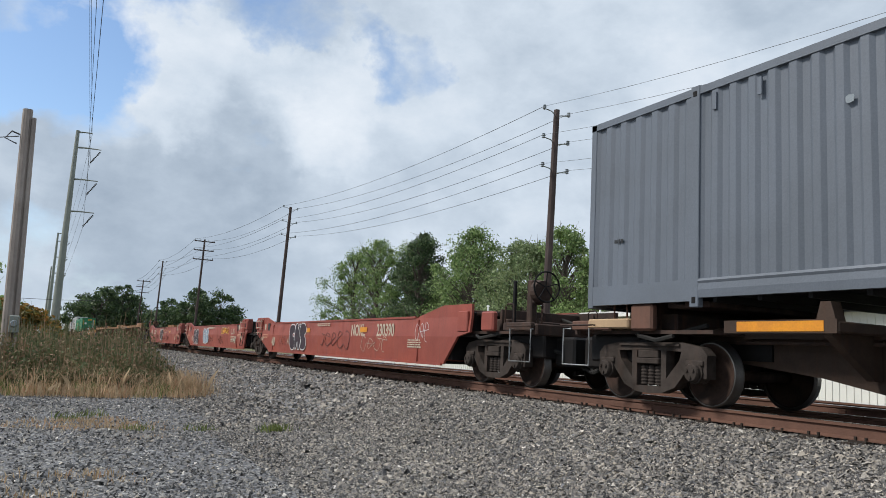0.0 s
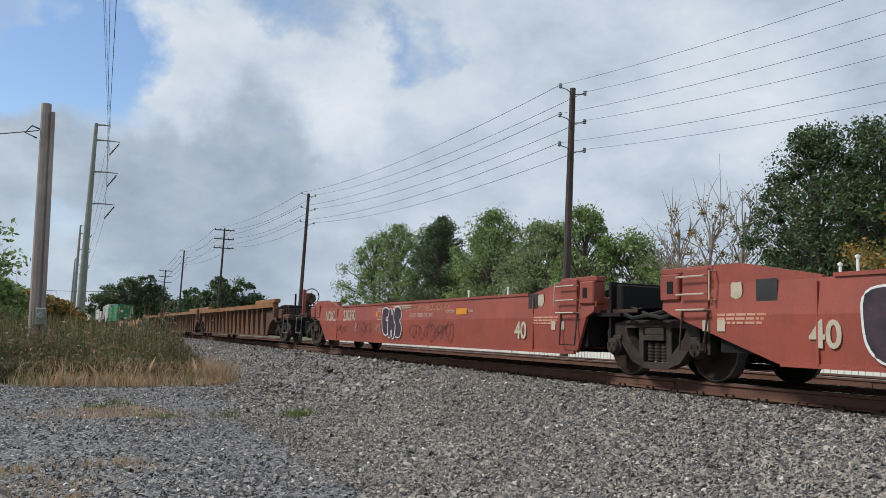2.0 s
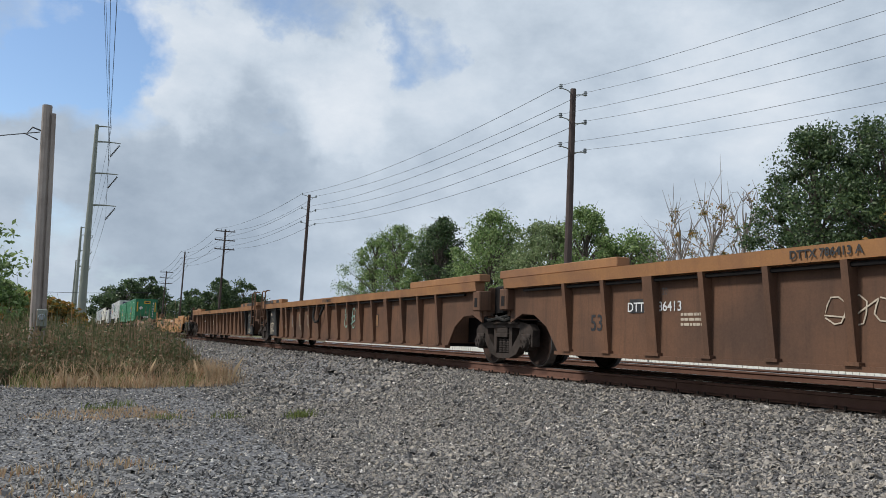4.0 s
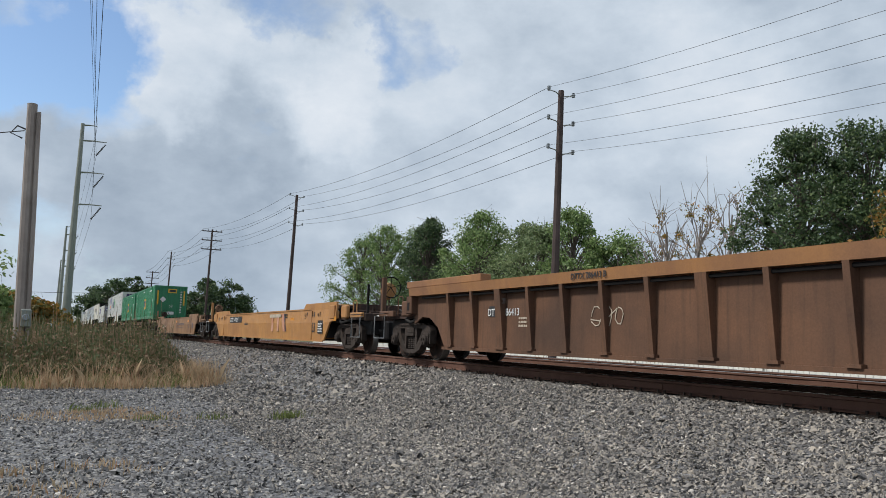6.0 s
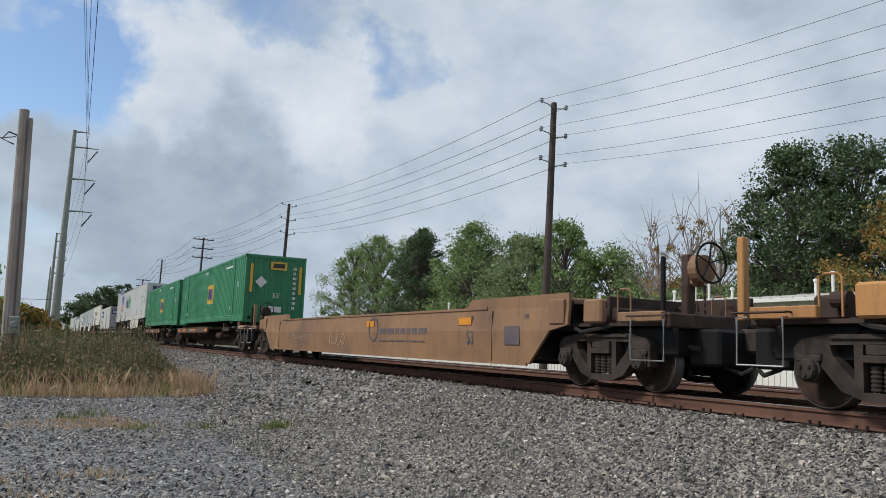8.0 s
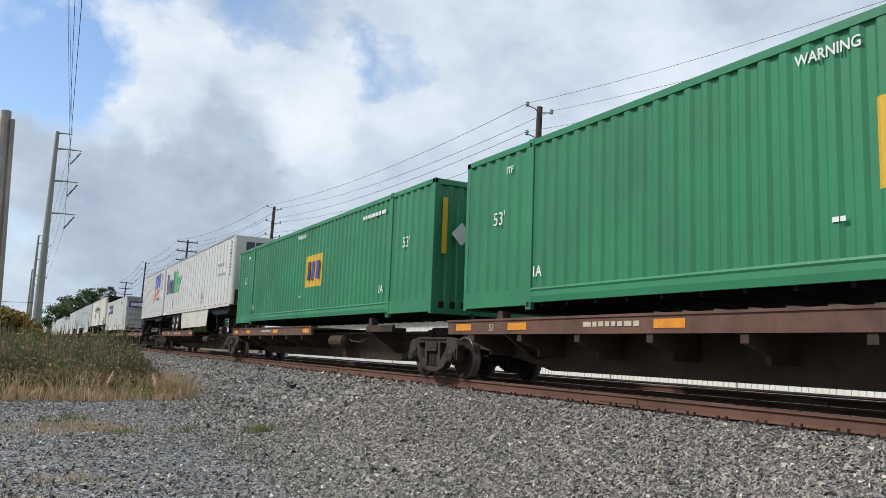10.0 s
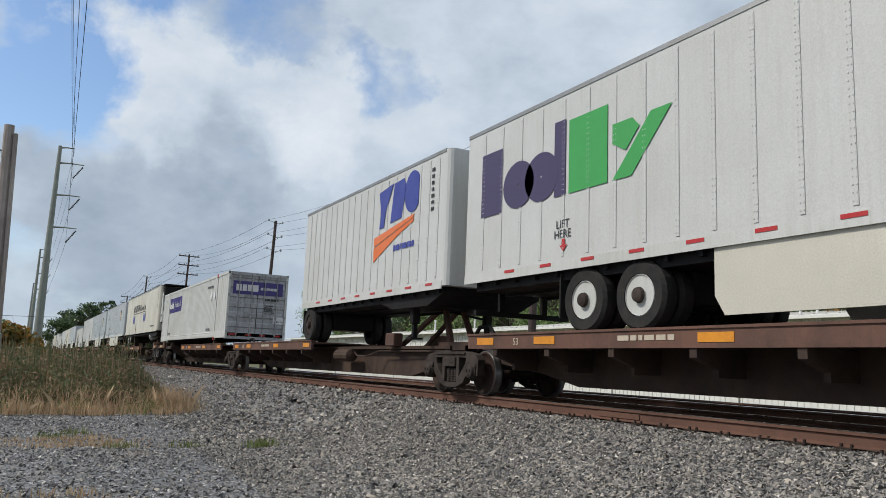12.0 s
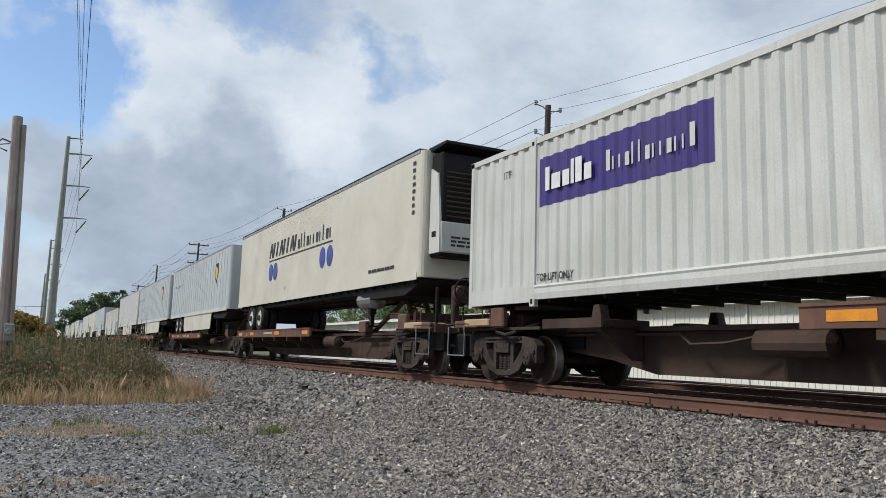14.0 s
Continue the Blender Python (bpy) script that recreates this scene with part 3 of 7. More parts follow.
def brake_stand(car, y, s, material):
    """Upright post, round gear housing with chain, and the spoked wheel, over one end of a car."""
    at = y + s * (0.45 if material is M_RED else 1.27)
    bm = box(B(), -0.64, -0.50, at - 0.08, at + 0.08, 0.96, 1.96, 0.02)
    box(bm, -0.74, -0.40, at - 0.12, at + 0.12, 0.96, 1.05, 0.02)
    part("brake_post", bm, M_GRIME, car)
    bm = lathe(B(), [(-0.10, 0.10), (-0.08, 0.20), (0.05, 0.22), (0.08, 0.16), (0.10, 0.06)], 18, "Y", (-0.50, at + s * 0.18, 1.74))
    box(bm, -0.62, -0.38, at + s * 0.02, at + s * 0.16, 1.50, 1.94, 0.04)
    part("gear_housing", bm, material if material is not M_RED else M_GRIME, car)
    w, zc = at + s * 0.36, 1.82
    bm = B()
    tube(bm, [(-0.50 + 0.28 * math.cos(6.2832 * i / 22), w, zc + 0.28 * math.sin(6.2832 * i / 22)) for i in range(23)], 0.018, 6)
    for i in range(5):
        a = 6.2832 * i / 5 + 0.3
        tube(bm, [(-0.50, w - s * 0.04, zc), (-0.50 + 0.28 * math.cos(a), w, zc + 0.28 * math.sin(a))], 0.012, 4)
    part("brake_wheel", bm, M_BLACK, car, "black steel handbrake wheel")
    bm = B()
    for k in range(11):
        z = 1.50 - k * 0.05
        if k % 2:
            box(bm, -0.52, -0.48, w - s * 0.12 - 0.006, w - s * 0.12 + 0.006, z - 0.035, z + 0.02)
        else:
            box(bm, -0.506, -0.494, w - s * 0.12 - 0.02, w - s * 0.12 + 0.02, z - 0.035, z + 0.02)
    part("brake_chain", bm, M_GRIME, car)


def end_platform(car, y, s, z, material, coupled, brake, tall=True, plated=False):
    """The walkway, steps and gear over the truck at one end; s: +1 towards +y."""
    out = 1.65 if coupled else 0.62
    part("end_sill", box(B(), -0.42, 0.42, y - 1.5, y + 1.5, 0.62, 0.86), M_BLACK, car)
    part("walkway", box(B(), -1.12, 1.12, y - s * 1.2, y + s * (out - 0.3), 0.93, 0.98), M_GRIME, car)
    bm = B()
    tube(bm, [(-0.9, y - s * 0.9, 1.05), (-0.95, y - s * 0.3, 0.92), (-0.9, y + s * 0.3, 0.84), (-0.7, y + s * out, 0.62)], 0.035, 6)
    tube(bm, [(0.5, y - s * 0.9, 1.05), (0.45, y, 1.3), (0.3, y + s * out, 0.95)], 0.03, 6)
    tube(bm, [(-1.16, y - s * 0.55, 0.90), (-1.22, y - s * 0.30, 0.84), (-1.16, y + s * 0.10, 0.90), (-1.0, y + s * 0.4, 0.98)], 0.032, 6)
    pieces("brake_hose", bm, M_RUBBER, car)
    if not coupled:
        if not plated:
            ye = y + s * (out - 0.15)
            bm = B()
            for x in (-1, 1):
                box(bm, x * 1.24, x * 0.95, ye - 0.05, ye + 0.05, 0.92, 1.16, 0.01)
            box(bm, -0.95, 0.95, ye - 0.04, ye + 0.04, 1.0, 1.09, 0.01)
            pieces("end_bracket", bm, material, car)
        else:
            # black sheet added for the shaded inside of the car's end
            part("inner_shade_sheet", box(B(), -1.15, 1.15, y - s * 0.95, y - s * 0.90, 0.45, 1.40), M_BLACK, car)
        return
    # draft sill and dark gear below the walkway
    bm = box(B(), -0.95, 0.95, y + s * 0.35, y + s * 1.45, 0.52, 0.93, 0.03)
    # outer block lengthened so its black fills the shaded gap between cars
    box(bm, -0.70, 0.70, y + s * 1.40, y + s * 1.95, 0.40, 0.90, 0.04)
    part("draft_sill", bm, M_BLACK, car)
    part("coupler_shank", box(B(), -0.16, 0.16, y + s * 1.4, y + s * 1.85, 0.62, 0.86, 0.02), M_TRUCK, car)
    part("coupler", box(B(), -0.22, 0.22, y + s * 1.8, y + s * 2.22, 0.58, 0.92, 0.05), M_TRUCK, car)
    bm = tube(B(), [(-0.35, y + s * 1.45, 0.62), (-0.42, y + s * 1.8, 0.40), (-0.40, y + s * 2.05, 0.32), (-0.35, y + s * 2.2, 0.40)], 0.03, 6)
    part("air_hose", bm, M_RUBBER, car)
    board = M_DECK if material is M_SPINE else material
    for x in (-1, 1):
        bm = box(B(), x * 1.29, x * 1.20, y + s * 0.62, y + s * 1.50, 0.98, 1.12, 0.012)
        part("side_board", bm, board if x < 0 and material is not M_RED else M_GRIME, car)
        bm = box(B(), x * 1.26, x * 1.14, y - s * 0.24, y + s * 0.20, 0.97, 1.34, 0.03)
        part("end_casting", bm, board, car)
        bm = tube(B(), [(x * 1.27, y + s * 0.98, 1.0), (x * 1.36, y + s * 0.98, 1.0), (x * 1.36, y + s * 0.98, 0.45), (x * 1.36, y + s * 1.62, 0.45), (x * 1.36, y + s * 1.62, 1.0), (x * 1.27, y + s * 1.55, 1.0)], 0.015, 5)
        part("stirrup_step", bm, M_ALU, car, "bent steel stirrup step")
        bm = tube(B(), [(x * 1.28, y + s * 0.92, 1.05), (x * 1.38, y + s * 0.92, 1.05), (x * 1.38, y + s * 1.68, 1.05), (x * 1.28, y + s * 1.62, 1.05)], 0.015, 5)
        part("side_grab_iron", bm, M_GRIME, car)
    bm = box(B(), 0.86, 0.94, y - s * 1.3, y + s * 1.1, 0.98, 1.44, 0.01)
    box(bm, -0.95, 0.86, y - s * 0.05, y + s * 0.02, 0.98, 1.40, 0.01)
    part("back_board", bm, M_GRIME, car)
    part("end_beam", box(B(), -1.2, 1.2, y + s * 1.44, y + s * 1.56, 0.90, 1.10, 0.02), M_GRIME, car)
    bm = B()
    for x, o in ((-1.12, 0.42), (0.7, 0.5)):
        tube(bm, [(x, y + s * o, 1.0), (x, y + s * o, 1.42), (x, y + s * (o + 0.06), 1.47), (x, y + s * (o + 0.22), 1.47), (x, y + s * (o + 0.28), 1.42), (x, y + s * (o + 0.28), 1.0)], 0.015, 6)
    tube(bm, [(-1.15, y - s * 0.9, 1.38), (-0.2, y - s * 0.4, 1.38), (0.9, y - s * 0.4, 1.38)], 0.02, 5)
    pieces("hand_rail", bm, board if material is not M_RED else M_GRIME, car)
    bm = box(B(), -1.08, 1.08, y - s * 1.1, y - s * 0.35, 1.28, 1.36, 0.01)
    box(bm, -0.9, 0.9, y - s * 0.35, y + s * 0.15, 0.98, 1.22, 0.02)
    part("upper_walkway", bm, M_GRIME, car)
    if brake:
        brake_stand(car, y, s, material)
        part("marker_post", box(B(), -1.03, -0.97, y + s * (0.5 if material is M_RED else 1.2), y + s * (0.56 if material is M_RED else 1.26), 1.0, 1.9, 0.01), M_BLACK, car)
    elif material is not M_SPINE:
        part("marker_post", box(B(), -1.13, -1.02, y + s * 1.72, y + s * 1.82, 0.98, 2.0, 0.012), board, car, "tall flat end post")
        bm = box(B(), -0.9, -0.55, y + s * 0.6, y + s * 0.95, 0.98, 1.26, 0.03)
        lathe(bm, [(0.0, 0.09), (0.2, 0.09), (0.22, 0.03)], 12, "Y", (-0.95, y + s * 0.45, 1.2))
        part("brake_valve", bm, M_GRIME, car)
    rr = random.Random(int(y * 10) + (3 if s > 0 else 0))
    bm = B()
    for i in range(8):
        x, yy, w = rr.uniform(-1.05, 0.8), y + s * rr.uniform(0.2, 1.3), rr.uniform(0.03, 0.08)
        box(bm, x - w, x + w, yy - w * 1.6, yy + w * 1.6, 0.97, 1.0 + w * 2.2, 0.008)
    for i in range(4):
        x, yy = rr.uniform(-1.0, 0.4), y + s * rr.uniform(0.1, 1.2)
        tube(bm, [(x, yy, 0.97), (x, yy, rr.uniform(1.15, 1.35)), (x + 0.12, yy + 0.1, rr.uniform(1.15, 1.35))], 0.016, 5)
    pieces("brake_gear", bm, M_GRIME, car)


# ---- well cars ----
def smooth_well(name, label, a0, a1, material, trucks, coupled, wing=True, group="well cars"):
    """A low well unit with folded plain side sheets. a0, a1: its truck centres along the train."""
    L = (a1 - a0) / 2
    car = thing(name, label, "rail car", group=group)
    inner, outer = L - 2.45, L - 0.55
    # inward from the truck centre: the sheet's end, its knee and its lower corner
    cut = {e: (0.55, 1.03, 1.65) for e in (-1, 1)}
    if not coupled[0]:
        cut[-1] = (1.12, 1.30, 1.58)
    if not coupled[1]:
        cut[1] = (0.42, 0.62, 2.30)
    for s in (-1, 1):
        side = part("side_sheet", side_sheet(s, L, cut), material, car)
        bm = B()
        sweep(bm, [(s * 1.305, 1.255), (s * 1.305, 1.30), (s * 1.13, 1.30), (s * 1.13, 1.255)], -outer + 2.5, outer - 2.5)
        part("top_chord", bm, material, side)
        bm = B()
        for e in (-1, 1):
            out = L - cut[e][0]
            if wing:
                poly = [(e * out, 1.255), (e * out, 1.46), (e * (outer - 3.1), 1.46), (e * (outer - 3.4), 1.255)]
            else:
                poly = [(e * out, 1.255), (e * out, 1.50), (e * (L - 1.75), 1.50), (e * (L - 2.9), 1.29), (e * (L - 2.9), 1.255)]
            prism(bm, poly if e > 0 else poly[::-1], s * 1.283, s * 1.23)
        pieces("end_wing", bm, material, side)
        bm = B()
        for yy in (-inner + 0.4, inner - 0.4):
            box(bm, s * 1.28, s * 1.3225, yy - 0.012, yy + 0.012, 0.3, 1.22)
        sweep(bm, [(s * 1.27, 0.27), (s * 1.315, 0.27), (s * 1.315, 0.32), (s * 1.27, 0.32)], -L + cut[-1][2] + 0.05, L - cut[1][2] - 0.05)
        part("seam", bm, material, side)
        if not wing:
            for e in (-1, 1):
                if not coupled[0 if e < 0 else 1]:
                    red_end(side, s, e, L, cut[e][0], material)
    bm = B()
    box(bm, -1.2, 1.2, -inner + 0.1, inner - 0.1, 0.3, 0.36)
    for i in range(5):
        y = -inner + 0.6 + i * (2 * inner - 1.2) / 4
        box(bm, -1.22, 1.22, y - 0.12, y + 0.12, 0.36, 0.44)
    part("well_floor", bm, M_BLACK, car)
    for s in (-1, 1):
        bm = B()
        box(bm, -1.2, 1.2, s * (inner + 0.0) - 0.03, s * inner + 0.03, 0.36, 1.25)
        part("bulkhead", bm, material, car)
        # black block added to stand in for the shadow between the units
        bm = box(B(), -1.1, 1.1, s * (L - 0.85), s * (L - 0.7), 0.86, 1.36, 0.02)
        part("end_shade_block", bm, M_BLACK, car)
        # black filler added in place of the shade inward of the wheels
        bm = B()
        box(bm, -1.22, 1.22, s * (inner + 0.05), s * (L - 1.38), 0.40, 0.92)
        part("shade_filler", bm, M_BLACK, car)
        # thin black plate carries the same stand-in shade on over the wheels
        bm = box(B(), -1.2, 1.2, s * (L - 1.38), s * (L - 0.62), 0.87, 0.925)
        part("shade_plate", bm, M_BLACK, car)
        if coupled[0 if s < 0 else 1] or wing:
            bm = box(B(), -1.335, -1.22, s * (outer - 0.28) - 0.2, s * (outer - 0.28) + 0.2, 0.96, 1.36, 0.015)
            part("end_casting", bm, material, car)
        end_platform(car, s * L, s, 1.0, material, coupled[0 if s < 0 else 1], s < 0 and coupled[0], True, not wing)
    bm = B()
    for k in range(7):
        yy = -outer + 1.2 + k * 0.45
        tube(bm, [(-0.3 + 0.1 * math.sin(k * 2), yy, 1.34), (0.2, yy + 0.35, 1.44 + 0.05 * math.sin(k * 3)), (0.6, yy + 0.6, 1.36)], 0.05, 5)
    part("stowed_hoses", bm, M_BLACK, car)
    for i, on in enumerate(trucks):
        if on:
            add_truck(car, -L if i == 0 else L)
    return ride(car, (a0 + a1) / 2), inner, outer


def side_sheet(s, L, cut):
    """One folded side: leaning out to the fold, leaning in above, cut away over the wheels."""
    bm = B()
    (of, kf, bf), (orr, kr, br) = cut[-1], cut[1]
    ends = [(-L + of, 1.26), (-L + of, 0.95), (-L + kf, 0.86), (-L + bf, 0.30), (L - br, 0.30), (L - kr, 0.86), (L - orr, 0.95), (L - orr, 1.26)]
    extra = [(-L + bf, 0.86), (L - br, 0.86), (-L + bf, 1.26), (L - br, 1.26)]

    def xat(z):
        return np.interp(z, [0.30, 0.86, 1.26], [1.290, 1.32, 1.282])
    ring = []
    for t in (0.0, 0.05):
        v = {k: bm.verts.new((s * (xat(k[1]) - t), *k)) for k in ends + extra}
        bf0, br0, bf1, br1 = (v[k] for k in extra)
        e = [v[k] for k in ends]
        for q in ((e[3], e[4], br0, bf0), (bf0, br0, br1, bf1), (e[2], e[3], bf0), (e[5], br0, e[4]), (e[1], e[2], bf0, bf1, e[0]), (e[6], e[7], br1, br0, e[5])):
            bm.faces.new(q)
        ring.append(e)
    for i in range(8):
        j = (i + 1) % 8
        bm.faces.new((ring[0][i], ring[0][j], ring[1][j], ring[1][i]))
    return bm


def red_end(side, s, e, L, off, material):
    """Ladder plate, lifting bracket and bent steps at a unit's end over the shared truck."""
    y = e * (L - off)
    bm = box(B(), s * 1.34, s * 1.26, y - e * 0.42, y - e * 0.86, 0.92, 1.47, 0.01)
    part("ladder_plate", bm, material, side)
    bm = B()
    for z in (0.93, 1.13, 1.36):
        tube(bm, [(s * 1.33, y - e * 0.38, z), (s * 1.42, y - e * 0.38, z), (s * 1.42, y - e * 0.88, z), (s * 1.33, y - e * 0.88, z)], 0.013, 5)
    pieces("rung", bm, M_CREAM, side)
    bm = tube(B(), [(s * 1.30, y - e * 0.95, 1.42), (s * 1.40, y - e * 0.95, 1.42), (s * 1.40, y - e * 0.95, 1.05), (s * 1.30, y - e * 0.95, 1.05)], 0.013, 5)
    part("grab_iron", bm, M_CREAM, side)
    bm = tube(B(), [(s * 1.33, y - e * 0.40, 0.95), (s * 1.38, y - e * 0.40, 0.42), (s * 1.38, y - e * 0.82, 0.42), (s * 1.33, y - e * 0.86, 0.95)], 0.014, 5)
    part("stirrup_step", bm, M_GRIME, side)
    bm = box(B(), s * 1.345, s * 1.10, y + e * 0.02, y - e * 0.34, 1.06, 1.42, 0.02)
    box(bm, s * 1.30, s * 1.12, y + e * 0.05, y - e * 0.9, 1.42, 1.50, 0.01)
    br = part("lift_bracket", bm, material, side)
    bm = box(B(), s * 1.352, s * 1.34, y - e * 0.13, y - e * 0.24, 1.16, 1.32)
    part("lift_hole", bm, M_BLACK, br)
    bm = plate(B(), 0, 0.30, 0, 0.26)
    if s < 0:
        part("notice_plate", bm, M_BLACKMARK, side, at=side_mat(-1.302, e * (L - off - 1.75) + 0.15, 1.02))
        m = side_mat(-1.304, e * (L - off - 1.4) + 0.1, 1.16)
        part("tool_stencil", shape(B(), blob(0.2, 0.22, 7, 12, 0.15)), M_CREAM, side, at=m)
        bars(side, side_mat(-1.318, e * (L - off - 1.35) + 0.35, 0.74), 0.75, 0.15, 3, M_PINK, 35)
        for k, w in ((0, 0.16), (1, 0.18)):
            part("paper_patch", plate(B(), 0, w * 0.7, 0, 0.14), M_CREAM, side, at=side_mat(-1.318, e * (L - off - 0.95) + 0.2 - 0.25 * k, 0.66))


def ribbed_well(name, label, a0, a1, trucks, coupled, black_end=None):
    """A tall ribbed well unit with a deep top band and fins down its sides."""
    L = (a1 - a0) / 2
    car = thing(name, label, "rail car", group="well cars")
    inner, outer = L - 2.1, L - 0.55
    rng = random.Random(int(a0))
    for s in (-1, 1):
        bm = B()
        arch = [(L - 0.55, 0.80), (L - 0.95, 0.95), (L - 1.35, 0.93), (L - 1.75, 0.72), (inner, 0.30)]
        poly = [(-y, z) for y, z in arch[::-1]][::-1] + [(y, z) for y, z in arch[::-1]] + [(outer, 1.45), (-outer, 1.45)]
        prism(bm, poly, s * 1.24, s * 1.20)
        side = part("side_sheet", bm, M_BROWN, car)
        bm = sweep(B(), [(s * 1.40, 1.42), (s * 1.42, 1.60), (s * 1.20, 1.62), (s * 1.20, 1.42)], -outer, outer)
        part("top_chord", bm, M_BROWNTOP, side, "faded orange-brown top band")
        for e in (-1, 1):
            bm = B()
            box(bm, s * 1.16, s * 1.40, e * (outer - 3.3), e * (outer + 0.15), 1.605, 1.75, 0.01)
            part("raised_band", bm, M_BROWNTOP, side)
            if black_end and e in black_end:
                bm = B()
                for y0, y1 in ((0.35, 1.5), (1.62, 1.95), (2.5, 2.9)):
                    box(bm, s * 1.40, s * 1.408, e * (outer - y0), e * (outer - y1), 1.62, 1.735)
                pieces("band_stripe", bm, M_BLACKMARK, side)
        n = int(2 * inner / 1.05)
        for i in range(n + 1):
            y = -inner + 0.35 + i * (2 * inner - 0.7) / n
            wide = 0.20 if i % 5 == 3 else 0.085
            if black_end and (y > 0) == (black_end[0] > 0):
                if abs(abs(y) - (L - 2.2)) < 0.62:
                    continue
                if abs(abs(y) - (L - 3.45)) < 0.2:
                    y, wide = black_end[0] * (L - 3.80), 0.28
            bm = sweep(B(), [(s * 1.24, 0.34), (s * 1.29, 0.34), (s * 1.40, 1.42), (s * 1.24, 1.42)], y - wide / 2, y + wide / 2)
            part("rib", bm, M_BROWN, side)
            bm = box(B(), s * 1.24, s * 1.33, y - wide / 2 - 0.05, y + wide / 2 + 0.05, 0.32, 0.36)
            part("rib_foot", bm, M_BROWN, side)
        bm = tube(B(), [(s * 1.33, -outer + 0.6, 1.37), (s * 1.33, outer - 0.6, 1.37)], 0.028, 6)
        part("train_line", bm, M_BLACK, side)
        bm = sweep(B(), [(s * 1.18, 0.26), (s * 1.30, 0.26), (s * 1.30, 0.32), (s * 1.18, 0.32)], -inner - 0.02, inner + 0.02)
        part("bottom_chord", bm, M_BROWN, side)
    bm = box(B(), -1.18, 1.18, -inner + 0.05, inner - 0.05, 0.30, 0.37)
    part("well_floor", bm, M_BLACK, car)
    if black_end is not None:
        for e in black_end:
            bm = B()
            y = e * (L - 2.2)
            prism(bm, [(y - 0.62, 0.36), (y + 0.62, 0.36), (y + 0.66, 1.40), (y - 0.66, 1.40)], -1.262, -1.245)
            p = part("black_panel", bm, M_BLACKMARK, car, "black painted end panel")
            for w in (-0.72, 0.72):
                bm = sweep(B(), [(-1.24, 0.30), (-1.29, 0.30), (-1.41, 1.42), (-1.24, 1.42)], y + w - 0.09, y + w + 0.09)
                part("rib", bm, M_BLACK, car)
            lettering("48", 0.17, M_CREAM, car, side_mat(-1.265, y + 0.52, 1.14), 1.0, 0.004)
            lettering("5", 0.17, M_CREAM, car, side_mat(-1.265, y - 0.42, 1.14), 1.0, 0.004)
            for dy in (0.18, -0.38):
                ring = lathe(B(), [(0, 0.10), (0.003, 0.10), (0.003, 0.085), (0, 0.085)], 20, "Z", cap=False)
                part("round_stencil", ring, M_CREAM, car, at=side_mat(-1.265, y + dy, 0.95))
            bars(car, side_mat(-1.265, y + 0.45, 0.42), 0.55, 0.2, 4, M_CREAM, 4)
    for s in (-1, 1):
        bm = box(B(), -1.17, 1.17, s * inner - 0.03, s * inner + 0.03, 0.37, 1.5)
        part("bulkhead", bm, M_BROWN, car)
        bm = B()
        box(bm, -1.40, -1.12, s * (outer + 0.02) - 0.14, s * (outer + 0.02) + 0.14, 1.02, 1.42, 0.02)
        box(bm, 1.12, 1.40, s * (outer + 0.02) - 0.14, s * (outer + 0.02) + 0.14, 1.02, 1.42, 0.02)
        box(bm, -1.12, 1.12, s * (outer + 0.05) - 0.06, s * (outer + 0.05) + 0.06, 1.05, 1.5, 0.02)
        pieces("end_casting", bm, M_BROWN, car)
        # narrower black filler, also put where the well's end is only shaded
        bm = box(B(), -0.75, 0.75, s * (inner + 0.05), s * (L - 1.38), 0.40, 0.92)
        part("shade_filler", bm, M_BLACK, car)
        # added black block, again for the shadow at the joint
        bm = box(B(), -1.05, 1.05, s * (L - 0.42), s * (L - 0.14), 0.95, 1.52, 0.04)
        part("end_shade_block", bm, M_BLACK, car)
        bm = box(B(), -1.406, -1.396, s * (outer + 0.02) - 0.055, s * (outer + 0.02) + 0.055, 1.1, 1.28, 0.0)
        part("lift_hole", bm, M_BLACK, car)
        end_platform(car, s * L, s, 1.0, M_BROWN, coupled[0 if s < 0 else 1], s < 0 and coupled[0])
    if black_end:
        e = black_end[0]
        bm = B()
        for y in (L - 1.23, L - 0.67):
            tube(bm, [(-1.44, e * y, 0.70), (-1.44, e * y, 2.12), (-1.40, e * y, 2.18), (-1.25, e * y, 2.18)], 0.026, 5)
        pieces("ladder_rail", bm, M_BROWN, car)
        bm = B()
        for k in range(5):
            tube(bm, [(-1.44, e * (L - 1.23), 0.78 + 0.34 * k), (-1.44, e * (L - 0.67), 0.78 + 0.34 * k)], 0.016, 5)
        pieces("ladder_rung", bm, M_BROWN, car)
    for i, on in enumerate(trucks):
        if on:
            add_truck(car, -L if i == 0 else L)
    return ride(car, (a0 + a1) / 2)


